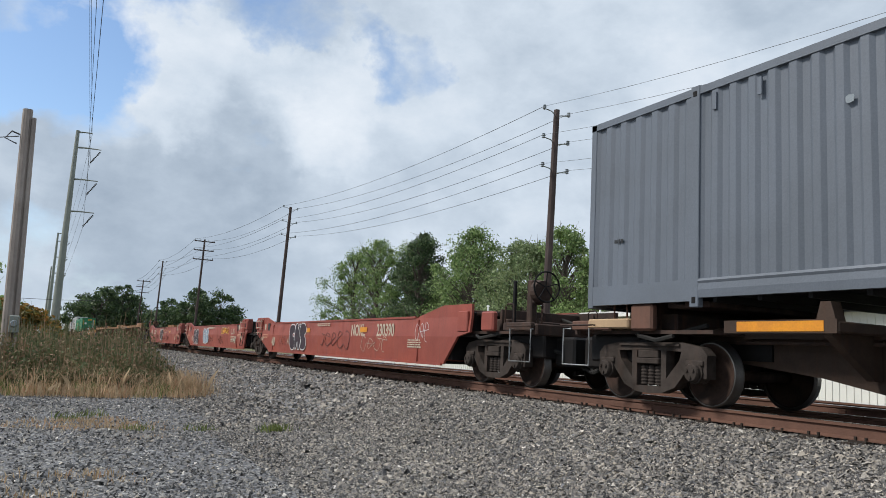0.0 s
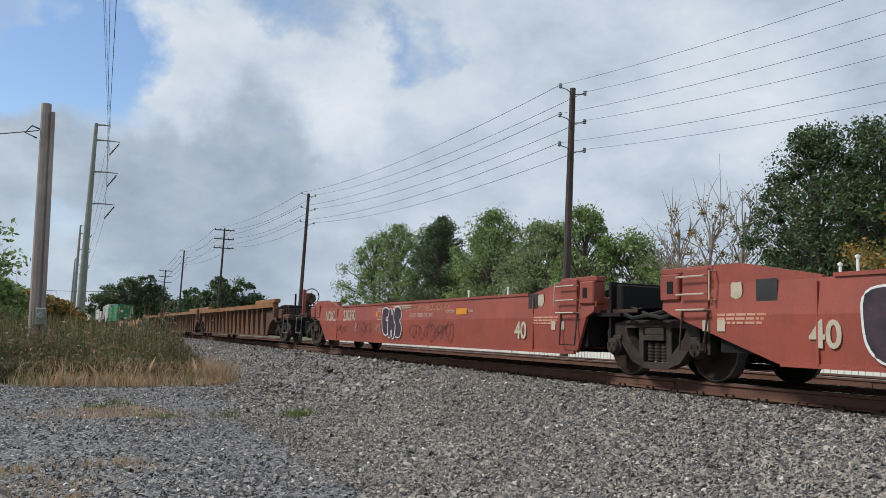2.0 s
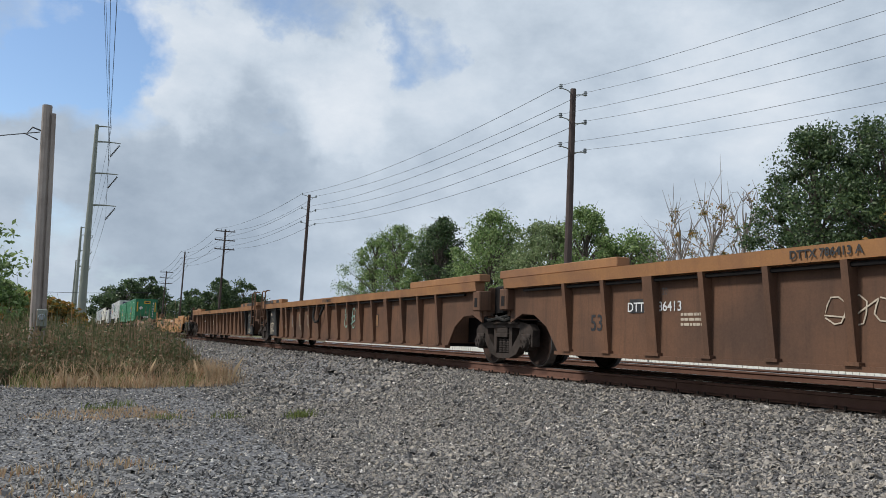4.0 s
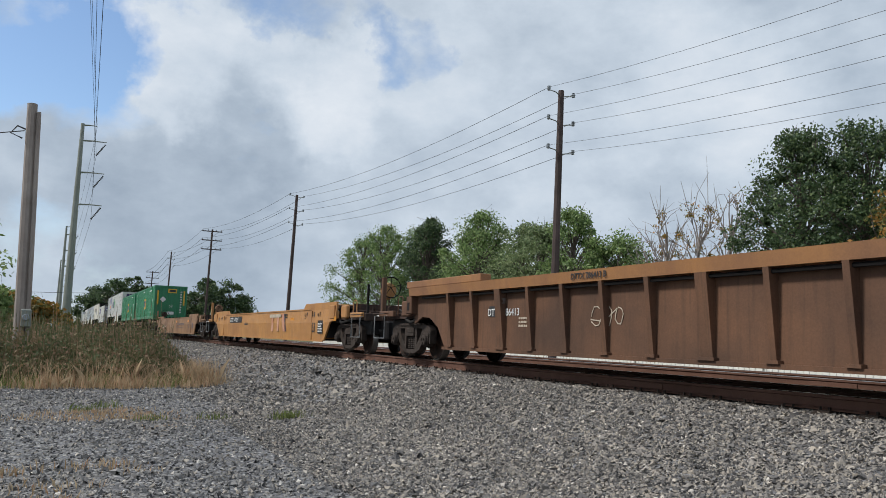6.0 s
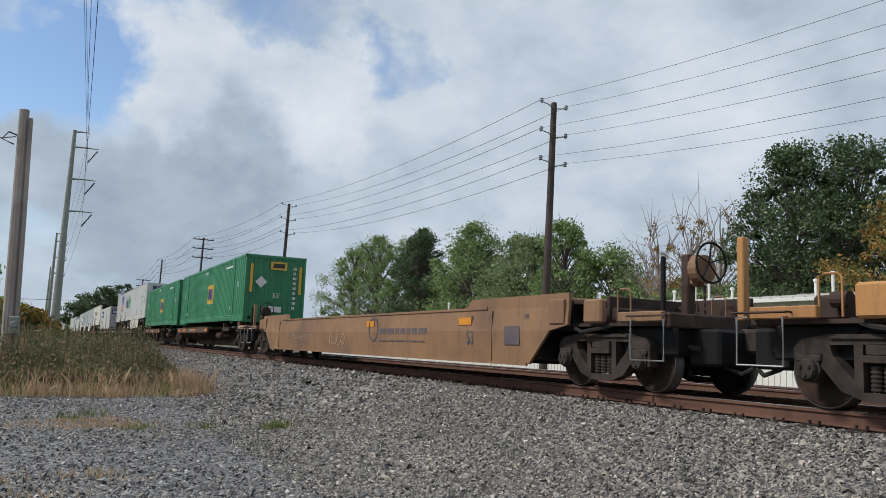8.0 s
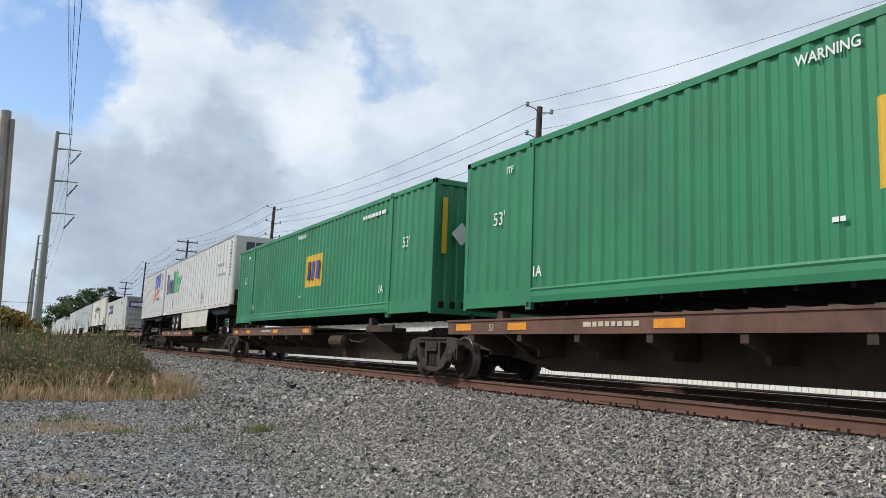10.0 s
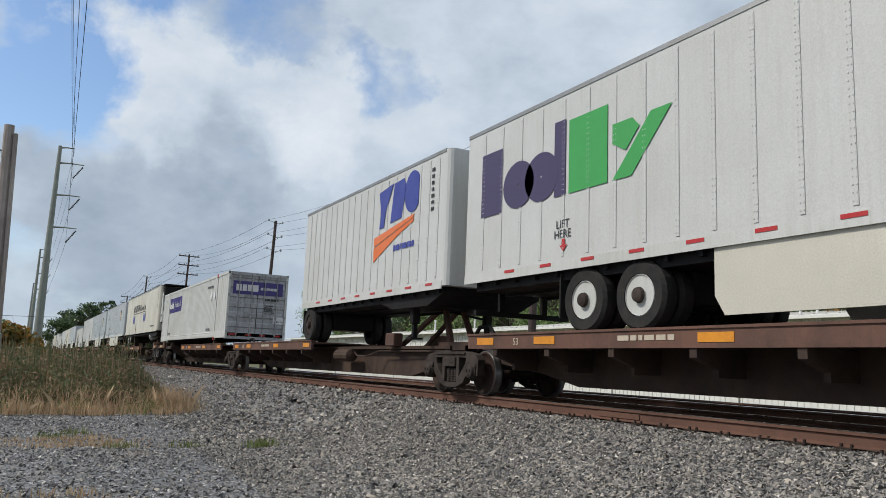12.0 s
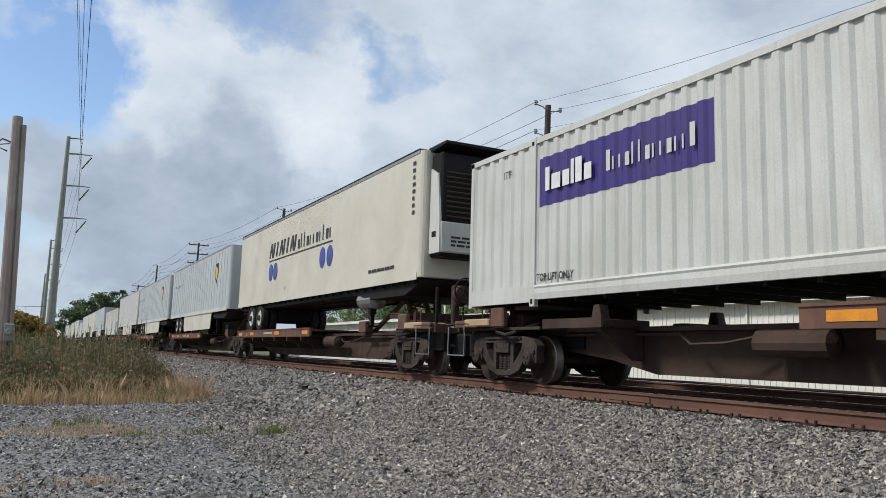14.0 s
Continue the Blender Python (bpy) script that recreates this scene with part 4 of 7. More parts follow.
# ---- spine cars ----
def spine_unit(a0, a1, trucks, coupled, deck_rear, stand=True, label="dark rusty spine car platform with orange reflectors"):
    L = (a1 - a0) / 2
    car = thing("spine_car", label, "rail car", group="spine cars")
    bm = prism(B(), [(-L + 0.7, 0.62), (-L + 2.2, 0.45), (-L + 3.2, 0.26), (L - 3.2, 0.26), (L - 2.2, 0.45), (L - 0.7, 0.62), (L - 0.7, 0.90), (-L + 0.7, 0.90)], -0.38, 0.38)
    part("centre_spine", bm, M_SPINE, car)
    bm = B()
    for s in (-1, 1):
        sweep(bm, [(s * 0.40, 0.90), (s * 0.55, 0.90), (s * 0.55, 0.97), (s * 0.40, 0.97)], -L + 1.0, L - 1.0)
    sweep(bm, [(-0.4, 0.905), (0.4, 0.905), (0.4, 0.965), (-0.4, 0.965)], -L + 0.5, L - 0.5)
    part("spine_flange", bm, M_SPINE, car)
    e = 1 if deck_rear else -1
    y0, y1 = sorted((e * (L - 1.1), e * (L - 10.6)))
    bm = B()
    box(bm, -1.30, 1.30, y0, y1, 1.045, 1.085)
    deck = part("deck", bm, M_DECK, car)
    for s in (-1, 1):
        bm = sweep(B(), [(s * 1.32, 0.86), (s * 1.25, 0.86), (s * 1.25, 1.10), (s * 1.32, 1.10)], y0 - 0.01, y1 + 0.01)
        sweep(bm, [(s * 1.34, 1.095), (s * 1.22, 1.095), (s * 1.22, 1.13), (s * 1.34, 1.13)], y0 - 0.03, y1 + 0.03)
        part("side_rail", bm, M_DECK, deck)
        for k in range(6):
            y = y0 + 0.9 + k * (y1 - y0 - 1.8) / 5
            bm = prism(B(), [(y - 0.04, 0.50), (y + 0.04, 0.50), (y + 0.04, 0.86), (y - 0.04, 0.86)], s * 0.40, s * 0.9)
            bm2 = sweep(bm, [(s * 0.9, 0.60), (s * 1.30, 0.74), (s * 1.30, 0.87), (s * 0.9, 0.87)], y - 0.06, y + 0.06)
            part("bracket", bm2, M_SPINE, deck)
    for k, y in enumerate((y0 + 0.45, y0 + 3.6, y1 - 2.4, y1 - 0.6)):
        bm = box(B(), -1.328, -1.32, y - 0.28, y + 0.28, 0.93, 1.05)
        part("reflector", bm, M_ORANGE, deck, "orange reflective strip")
    lettering("53", 0.17, M_CREAM, deck, side_mat(-1.325, y1 - 1.5, 0.92))
    bars(deck, side_mat(-1.325, (y0 + y1) / 2 + 0.6, 0.93), 1.2, 0.13, 1, M_CREAM, int(a0))
    # outriggers and corner seats at the other end
    for s in (-1, 1):
        for yy in ((e * (L - 2.9),) if stand else (-e * (L - 2.9), e * (L - 2.9))):
            if stand:
                continue
            bm = B()
            box(bm, s * 0.38, s * 1.30, yy - 0.16, yy + 0.16, 0.94, 1.06, 0.015)
            sweep(bm, [(s * 0.42, 0.45), (s * 0.55, 0.45), (s * 1.24, 0.90), (s * 1.24, 0.94), (s * 0.42, 0.94)], yy - 0.05, yy + 0.05)
            prism(bm, [(yy - 0.12, 1.06), (yy + 0.12, 1.06), (yy + 0.06, 1.27), (yy - 0.06, 1.27)], s * 1.12, s * 1.28)
            part("corner_seat", bm, M_SPINE, car)
    for s in (-1, 1):
        yy = -e * (L - 2.3)
        bm = sweep(B(), [(s * 1.31, 0.93), (s * 1.24, 0.93), (s * 1.24, 1.08), (s * 1.31, 1.08)], yy - 0.75, yy + 0.75)
        if stand:
            bm.free()
            continue
        r = part("outrigger_rail", bm, M_SPINE, car)
        if a0 < 0:
            bm = box(B(), s * 1.312, s * 1.318, yy - 0.6, yy + 0.55, 0.95, 1.065)
            part("reflector", bm, M_ORANGE, r, "orange reflective strip")
    bm = B()
    lathe(bm, [(-0.55, 0.05), (-0.5, 0.17), (0.5, 0.17), (0.55, 0.05)], 12, "Y", (-0.75, -e * 2.6, 0.72))
    part("air_reservoir", bm, M_SPINE, car)
    bm = tube(B(), [(-0.7, -e * 3.2, 0.8), (-0.8, -e * 3.6, 0.72), (-0.8, -e * 4.2, 0.7), (-0.6, -e * 4.6, 0.85), (-0.5, -e * (L - 1), 0.85)], 0.022, 5)
    part("brake_pipe", bm, M_GRIME, car)
    if stand:
        y = -L + 2.0 if deck_rear else -L + 2.6
        bm = B()
        for s in (-1, 1):
            tube(bm, [(s * 0.34, y + 1.9, 0.98), (s * 0.22, y - 0.1, 1.9)], 0.07, 6)
            tube(bm, [(s * 0.30, y - 0.6, 0.98), (s * 0.22, y - 0.1, 1.9)], 0.08, 6)
            box(bm, s * 0.2, s * 0.46, y - 0.9, y - 0.3, 0.96, 1.06)
        box(bm, -0.45, 0.45, y - 0.45, y + 0.35, 1.9, 2.03, 0.03)
        box(bm, -0.75, -0.5, y + 1.5, y + 2.0, 0.96, 1.28, 0.02)
        box(bm, 0.5, 0.75, y + 1.5, y + 2.0, 0.96, 1.28, 0.02)
        part("hitch_stand", bm, M_DECK, car, "rusty red-brown trailer hitch with diagonal strut")
    for s in (-1, 1):
        bm = B()
        ye = s * L
        box(bm, -0.5, 0.5, min(ye - s * 1.2, ye - s * 0.1), max(ye - s * 1.2, ye - s * 0.1), 0.84, 1.05, 0.03)
        box(bm, -0.62, 0.62, ye - 0.25, ye + 0.25, 0.84, 0.98, 0.02)
        part("end_casting", bm, M_SPINE, car)
        c = coupled[0 if s < 0 else 1]
        if c:
            end_platform(car, ye, s, 1.0, M_SPINE, True, s < 0)
            bm = box(B(), -1.3, -0.7, ye + s * 0.2, ye + s * 1.1, 1.0, 1.14, 0.02)
            part("step_board", bm, M_PLANK, car, "raw timber board")
        else:
            bm = tube(B(), [(-0.3, ye - s * 0.5, 1.05), (-0.3, ye - s * 0.2, 1.35), (-0.3, ye + s * 0.2, 1.35), (-0.3, ye + s * 0.5, 1.05)], 0.045, 6)
            part("air_hose", bm, M_RUBBER, car)
    for i, on in enumerate(trucks):
        if on:
            add_truck(car, -L if i == 0 else L)
    return ride(car, (a0 + a1) / 2)


# ---- containers ----
def corrugated(length, z0, z1, pitch=0.285, depth=0.036):
    """A trapezoid-ribbed sheet along y, facing -x, at x = 0."""
    n = max(int(length / pitch), 1)
    p = length / n
    prof = []
    for i in range(n):
        y = i * p
        prof += [(y, 0), (y + p * 0.32, 0), (y + p * 0.5, depth), (y + p * 0.82, depth)]
    prof.append((length, 0))
    verts = [(x, y, z) for z in (z0, z1) for y, x in prof]
    k = len(prof)
    faces = [(i, i + 1, k + i + 1, k + i) for i in range(k - 1)]
    return verts, faces


def painted_panel(car, l, w, ya, yb, z0, z1, material, name, label=""):
    """A sign painted over the ribs of the near side's middle bay."""
    y0 = -l + 2.24
    v, f = corrugated(2 * l - 4.48, z0, z1)
    bm = B()
    keep = [q for q in f if min(ya, yb) <= y0 + v[q[0]][1] and y0 + v[q[1]][1] <= max(ya, yb)]
    used = sorted({i for q in keep for i in q})
    vs = {i: bm.verts.new((-(w - 0.009 - v[i][0]), y0 + v[i][1], v[i][2])) for i in used}
    for q in keep:
        bm.faces.new([vs[i] for i in q])
    return part(name, bm, material, car, label)


def container(name, label, a0, length, material, door_front=False, door_mat=None, base=1.26, height=2.90, details=None, group="containers"):
    """A corrugated long box; a0: its leading end along the train."""
    car = thing(name, label, "container", group=group)
    h, w, l = height, 1.295, length / 2
    for s in (-1, 1):
        bm = B()
        for y0, y1 in ((-l + 0.12, -l + 2.10), (-l + 2.24, l - 2.24), (l - 2.10, l - 0.12)):
            v, f = corrugated(y1 - y0, 0.36, h - 0.10)
            vs = [bm.verts.new((s * (w - 0.012 - x), y0 + y, z)) for x, y, z in v]
            for q in f:
                bm.faces.new([vs[i] for i in q])
        wall = part("side_wall", bm, material, car)
        bm = sweep(B(), [(s * w, h - 0.10), (s * (w - 0.06), h - 0.10), (s * (w - 0.06), h), (s * w, h)], -l, l)
        part("top_rail", bm, material, wall)
        bm = sweep(B(), [(s * w, 0.12), (s * (w + 0.012), 0.22), (s * w, 0.36), (s * (w - 0.07), 0.36), (s * (w - 0.07), 0.12)], -l + 2.23, l - 2.23)
        sweep(bm, [(s * (w + 0.006), 0.30), (s * (w + 0.02), 0.33), (s * (w + 0.006), 0.36)], -l + 2.24, l - 2.24)
        for e in (-1, 1):
            sweep(bm, [(s * w, 0.08), (s * w, 0.36), (s * (w - 0.07), 0.36), (s * (w - 0.07), 0.08)], e * (l - 0.12), e * (l - 2.10))
        part("bottom_rail", bm, material, wall)
        for y in (-l + 2.17, l - 2.17):
            bm = box(B(), s * (w + 0.012), s * (w - 0.08), y - 0.075, y + 0.075, 0.0, h + 0.02, 0.008)
            part("lifting_post", bm, material, wall)
            bm = B()
            box(bm, s * (w + 0.018), s * (w + 0.01), y - 0.03, y + 0.03, 0.05, 0.13)
            box(bm, s * (w + 0.018), s * (w + 0.01), y - 0.03, y + 0.03, h - 0.12, h - 0.05)
            pieces("casting_hole", bm, M_BLACK, wall)
        for y in (-l + 0.06, l - 0.06):
            bm = box(B(), s * w, s * (w - 0.1), y - 0.06, y + 0.06, 0.04, h, 0.008)
            part("corner_post", bm, material, wall)
    bm = box(B(), -w + 0.06, w - 0.06, -l + 0.01, l - 0.01, h - 0.05, h - 0.015)
    part("roof", bm, material, car)
    bm = box(B(), -w + 0.06, w - 0.06, -l + 0.05, l - 0.05, 0.16, 0.3)
    for i in range(24):
        y = -l + 0.4 + i * (length - 0.8) / 23
        box(bm, -w + 0.08, w - 0.08, y - 0.03, y + 0.03, 0.06, 0.16)
    part("floor_frame", bm, M_BLACK, car)
    # ends
    for e in (-1, 1):
        if e < 0 and door_front:
            for s in (-1, 1):
                bm = B()
                x0, x1 = sorted((s * 0.015, s * (w - 0.11)))
                prof = [(0.14, 0.05)]
                z = 0.30
                while z < h - 0.3:
                    prof += [(z, 0.05), (z + 0.05, 0.09), (z + 0.22, 0.09), (z + 0.27, 0.05)]
                    z += 0.42
                prof.append((h - 0.12, 0.05))
                vs = [[bm.verts.new((x, -l + d, zz)) for zz, d in prof] for x in (x0, x1)]
                for i in range(len(prof) - 1):
                    bm.faces.new((vs[0][i], vs[0][i + 1], vs[1][i + 1], vs[1][i]))
                door = part("door", bm, door_mat, car, "stained grey ribbed steel door leaf")
                bm = B()
                for u in (0.28, 0.82):
                    x = s * u
                    tube(bm, [(x, -l + 0.0, 0.1), (x, -l + 0.0, h - 0.06)], 0.022, 6)
                    for zz in (0.3, 1.0, 1.9, 2.6):
                        box(bm, x - 0.05, x + 0.05, -l - 0.01, -l + 0.05, zz - 0.04, zz + 0.04)
                part("lock_rod", bm, M_ALU, door)
                bm = box(B(), s * 0.25, s * 0.60, -l - 0.015, -l + 0.02, 1.18, 1.22)
                part("handle", bm, M_ALU, door)
                bm = B()
                for zz in (0.35, 1.05, 1.9, 2.6):
                    box(bm, s * (w - 0.14), s * (w - 0.02), -l - 0.02, -l + 0.01, zz - 0.06, zz + 0.06)
                part("hinge", bm, door_mat, door)
            bm = B()
            box(bm, -w + 0.1, w - 0.1, -l, -l + 0.1, h - 0.14, h - 0.01)
            box(bm, -w + 0.1, w - 0.1, -l, -l + 0.1, 0.04, 0.15)
            pieces("door_header", bm, door_mat, car)
        else:
            bm = B()
            v, f = corrugated(2 * (w - 0.1), 0.15, h - 0.12, 0.26)
            y = e * (l - 0.03)
            vs = [bm.verts.new((yy - w + 0.1, y - e * x, z)) for x, yy, z in v]
            for q in f:
                bm.faces.new([vs[i] for i in q])
            part("end_wall", bm, material, car)
            bm = B()
            box(bm, -w + 0.1, w - 0.1, e * l, e * (l - 0.08), h - 0.12, h - 0.005)
            box(bm, -w + 0.1, w - 0.1, e * l, e * (l - 0.08), 0.04, 0.16)
            pieces("end_rail", bm, material, car)
    if details:
        details(car, l, w, h)
    ride(car, a0 + l)
    MOVERS[-1] = (car, a0 + l, base)
    return car


# ---- trailers ----
def tyre_pair(parent, y, x, z, rim=M_CWHITE, r=0.50):
    s = -1 if x < 0 else 1
    bm = B()
    for k in (0.0, 0.32):
        c = s * (abs(x) - k)
        lathe(bm, [(c - s * 0.13, 0.30), (c - s * 0.13, r - 0.06), (c - s * 0.10, r - 0.01), (c - s * 0.03, r), (c + s * 0.08, r), (c + s * 0.13, r - 0.05), (c + s * 0.12, 0.30)], 28, "X", (0, y, z), False)
    w = part("wheel", bm, M_RUBBER, parent, "dusty black dual tyre")
    bm = lathe(B(), [(x + s * 0.10, 0.30), (x + s * 0.12, 0.285), (x + s * 0.02, 0.25), (x + s * 0.0, 0.16), (x + s * 0.05, 0.12), (x + s * 0.14, 0.10), (x + s * 0.15, 0.04)], 24, "X", (0, y, z))
    part("rim", bm, rim, w, "white steel rim" if rim is M_CWHITE else "grimy steel rim")
    bm = B()
    for i in range(5):
        a = 6.2832 * i / 5
        lathe(bm, [(x - s * 0.01, 0.05), (x + s * 0.035, 0.045)], 8, "X", (0, y + 0.205 * math.cos(a), z + 0.205 * math.sin(a)))
    pieces("rim_hole", bm, M_BLACK, w)
    bm = lathe(B(), [(x + s * 0.12, 0.115), (x + s * 0.17, 0.10), (x + s * 0.19, 0.05)], 14, "X", (0, y, z))
    part("hub", bm, M_TRUCK, w, "dark hub")


def trailer(name, label, a0, length, material, axles, details=None, skirt=None, reefer=False, tall=2.87, post=0.61, low_front=False, rivets=True, rim=M_CWHITE):
    """A highway trailer standing on its wheels and hitch; nose at a0."""
    tr = thing(name, label, "trailer", group="trailers on the train")
    w, l, z0 = 1.30, length / 2, 1.05
    top = z0 + tall
    r = 0.16
    # body with rounded nose corners
    plan = [(-w, l), (-w, -l + r)] + [(-w + r - r * math.cos(a), -l + r - r * math.sin(a)) for a in (0.4, 0.8, 1.2)] + [(-w + r, -l)]
    plan = plan + [(-x, y) for x, y in plan[::-1]]
    bm = B()
    a = [bm.verts.new((x, y, z0)) for x, y in plan]
    b = [bm.verts.new((x, y, top)) for x, y in plan]
    bm.faces.new(a[::-1])
    bm.faces.new(b)
    for i in range(len(plan)):
        j = (i + 1) % len(plan)
        bm.faces.new((a[i], a[j], b[j], b[i]))
    body = part("body", bm, material, tr)
    for s in (-1, 1):
        bm = sweep(B(), [(s * (w + 0.012), z0 - 0.06), (s * (w + 0.012), z0 + 0.10), (s * (w - 0.02), z0 + 0.10), (s * (w - 0.02), z0 - 0.06)], -l + r, l)
        part("bottom_rail", bm, M_CWHITE if not reefer else material, body)
        bm = sweep(B(), [(s * (w + 0.012), top - 0.06), (s * (w + 0.012), top + 0.01), (s * (w - 0.03), top + 0.02), (s * (w - 0.03), top - 0.06)], -l + r, l)
        part("top_rail", bm, M_ALU, body)
        if post:
            n = int(length / post)
            me = None
            for i in range(1, n):
                y = -l + i * length / n
                if me is None:
                    bm = sweep(B(), [(0, 0.16), (0, tall - 0.12), (0.012, tall - 0.12), (0.012, 0.16)], -0.035, 0.035)
                    if rivets:
                        for k in range(30):
                            for q in (-0.022, 0.022):
                                box(bm, -0.006, 0.0, q - 0.007, q + 0.007, 0.2 + k * 0.086, 0.215 + k * 0.086)
                    me = mesh_of(bm, material, "wall_post")
                part("wall_post", me, None, body, at=pose(s * w - 0.010, y, z0) if s < 0 else pose(s * w + 0.010, y, z0, 0, 0, 180))
        n = int(length / 1.1)
        me_r = mesh_of(box(B(), -0.004, 0.004, -0.15, 0.15, -0.025, 0.025), M_REDMARK, "reflector")
        if rivets:
            for i in range(n):
                part("reflector", me_r, None, body, "red reflective strip" if i == 0 else "", at=pose(s * (w + 0.015), -l + 0.7 + i * (length - 1.2) / n, z0 + 0.06))
    # dark understructure
    bm = B()
    for x in (-0.45, 0.45):
        box(bm, x - 0.05, x + 0.05, -l + 1.6, l - 0.2, z0 - 0.24, z0 - 0.08)
    n = int(length / 0.6)
    for i in range(n):
        y = -l + 0.4 + i * (length - 0.8) / (n - 1)
        box(bm, -w + 0.05, w - 0.05, y - 0.03, y + 0.03, z0 - 0.13, z0 - 0.03)
    pieces("floor_beam", bm, M_BLACK, tr)
    bm = prism(B(), [(-l + 0.25, z0 - 0.03), (-l + 0.25, z0 - 0.12), (-l + 1.0, z0 - 0.36), (-l + min(3.3, l * 0.6), z0 - 0.36), (-l + min(4.0, l * 0.75), z0 - 0.2), (l - 0.25, z0 - 0.2), (l - 0.25, z0 - 0.03)], -1.18, 1.18)
    part("underframe", bm, M_BLACK, tr)
    for y in axles:
        for s in (-1, 1):
            tyre_pair(tr, y, s * 1.13, 0.50, rim)
        bm = lathe(B(), [(-1.0, 0.07), (1.0, 0.07)], 8, "X", (0, y, 0.5))
        box(bm, -0.66, 0.66, y - 0.45, y + 0.45, 0.38, 0.86, 0.03)
        part("axle", bm, M_BLACK, tr)
    for s in (-1, 1):
        bm = box(B(), s * 0.85, s * 1.22, axles[-1] + 0.62, axles[-1] + 0.65, 0.25, 0.95)
        part("mud_flap", bm, M_RUBBER, tr)
    # landing legs
    yl = -l + min(3.5, length * 0.22)
    for s in (-1, 1):
        bm = box(B(), s * 0.95 - 0.09, s * 0.95 + 0.09, yl - 0.08, yl + 0.08, 0.35, z0 - 0.1, 0.01)
        box(bm, s * 0.95 - 0.05, s * 0.95 + 0.05, yl - 0.05, yl + 0.05, 0.0, 0.36)
        box(bm, s * 0.95 - 0.15, s * 0.95 + 0.15, yl - 0.13, yl + 0.13, 0.0, 0.04)
        prism(bm, [(yl - 0.55, z0 - 0.1), (yl - 0.1, 0.72), (yl + 0.1, 0.72), (yl + 0.55, z0 - 0.1)], s * 0.88, s * 1.02)
        part("landing_leg", bm, M_BLACK, tr)
    bm = B()
    tube(bm, [(-0.9, yl, 0.55), (0.9, yl, 0.8)], 0.03, 5)
    tube(bm, [(0.9, yl, 0.55), (-0.9, yl, 0.8)], 0.03, 5)
    part("leg_brace", bm, M_BLACK, tr)
    if skirt:
        y0, y1 = skirt
        for s in (-1, 1):
            bm = prism(B(), [(y0 + 0.25, 0.22), (y1 - 0.05, 0.16), (y1 + 0.1, 0.4), (y1 + 0.1, z0 - 0.06), (y0, z0 - 0.06)], s * (w - 0.03), s * (w - 0.06))
            part("side_skirt", bm, M_TCREAM, tr, "cream side skirt panel")
    if low_front:
        bm = box(B(), -w + 0.15, w - 0.15, -l - 0.02, -l + 0.02, z0, z0 + 0.62, 0.005)
        for i in range(5):
            x = -w + 0.3 + i * 0.5
            box(bm, x, x + 0.05, -l - 0.05, -l, z0 + 0.05, z0 + 0.6)
        part("nose_guard", bm, M_SPINE, tr, "grimy dark nose guard")
    if reefer:
        bm = box(B(), -1.08, 1.08, -l - 0.50, -l + 0.02, z0 + 0.42, top - 0.12, 0.04)
        u = part("cooling_unit", bm, M_BLACK, tr, "black and white cooling unit")
        bm = prism(B(), [(-l - 0.54, z0 + 0.50), (-l - 0.04, z0 + 0.50), (-l - 0.06, top - 0.45), (-l - 0.40, top - 0.62), (-l - 0.52, z0 + 1.25)], -1.12, -1.07)
        box(bm, -1.10, 1.10, -l - 0.56, -l - 0.49, z0 + 0.50, z0 + 1.18, 0.03)
        part("cover_panel", bm, M_CWHITE, u, "white cover panel")
        bm = box(B(), -1.135, -1.118, -l - 0.36, -l - 0.18, z0 + 0.86, z0 + 0.98, 0.004)
        part("gauge_window", bm, M_BLACK, u)
        bars(u, end_mat(-0.85, -l - 0.565, z0 + 0.62), 1.2, 0.26, 3, M_BLACKMARK, 55)
        bm = B()
        for k in range(10):
            z = z0 + 1.28 + k * 0.11
            prism(bm, [(-l - 0.54, z), (-l - 0.49, z + 0.03), (-l - 0.49, z + 0.055), (-l - 0.54, z + 0.025)], -0.95, 0.95)
        pieces("grille_bar", bm, M_SPINE, u)
        bm = prism(B(), [(-l - 0.75, top + 0.0), (-l + 0.1, top - 0.06), (-l + 0.1, top + 0.05), (-l - 0.75, top + 0.06)], -1.12, 1.12)
        part("top_cowl", bm, M_BLACK, u)
        bm = box(B(), -w - 0.01, w + 0.01, -l + 0.2, l - 0.02, top + 0.005, top + 0.06, 0.01)
        part("roof_cap", bm, M_BLACK, tr)
        bm = lathe(B(), [(-0.5, 0.1), (-0.45, 0.24), (0.45, 0.24), (0.5, 0.1)], 14, "Y", (-0.95, -l + 3.6, 0.7))
        part("fuel_tank", bm, M_ALU, tr)
    bm = box(B(), -w + 0.02, w - 0.02, -l + r, l - 0.02, top - 0.01, top + 0.015)
    part("roof", bm, M_ALU, tr)
    bm = B()
    for x in (-0.5, 0.5):
        box(bm, x - 0.06, x + 0.06, l - 0.12, l - 0.04, 0.45, z0)
    box(bm, -1.1, 1.1, l - 0.12, l - 0.03, 0.42, 0.52)
    part("rear_guard", bm, M_BLACK, tr)
    if details:
        details(tr, l, w, z0, top)
    MOVERS.append((tr, a0 + l, 1.09))
    return tr


# ---- the land ----
PROFILE_X = [-3000, -40, 3.4, 5.0, 6.75, 7.2, 15.0, 16.6, 20, 60, 3000]
PROFILE_Z = [0.0, 0.0, 0.0, 0.12, 0.73, 0.785, 0.77, 0.25, 0.2, 0.2, 0.2]


def gz(x):
    return np.interp(x, PROFILE_X, PROFILE_Z)


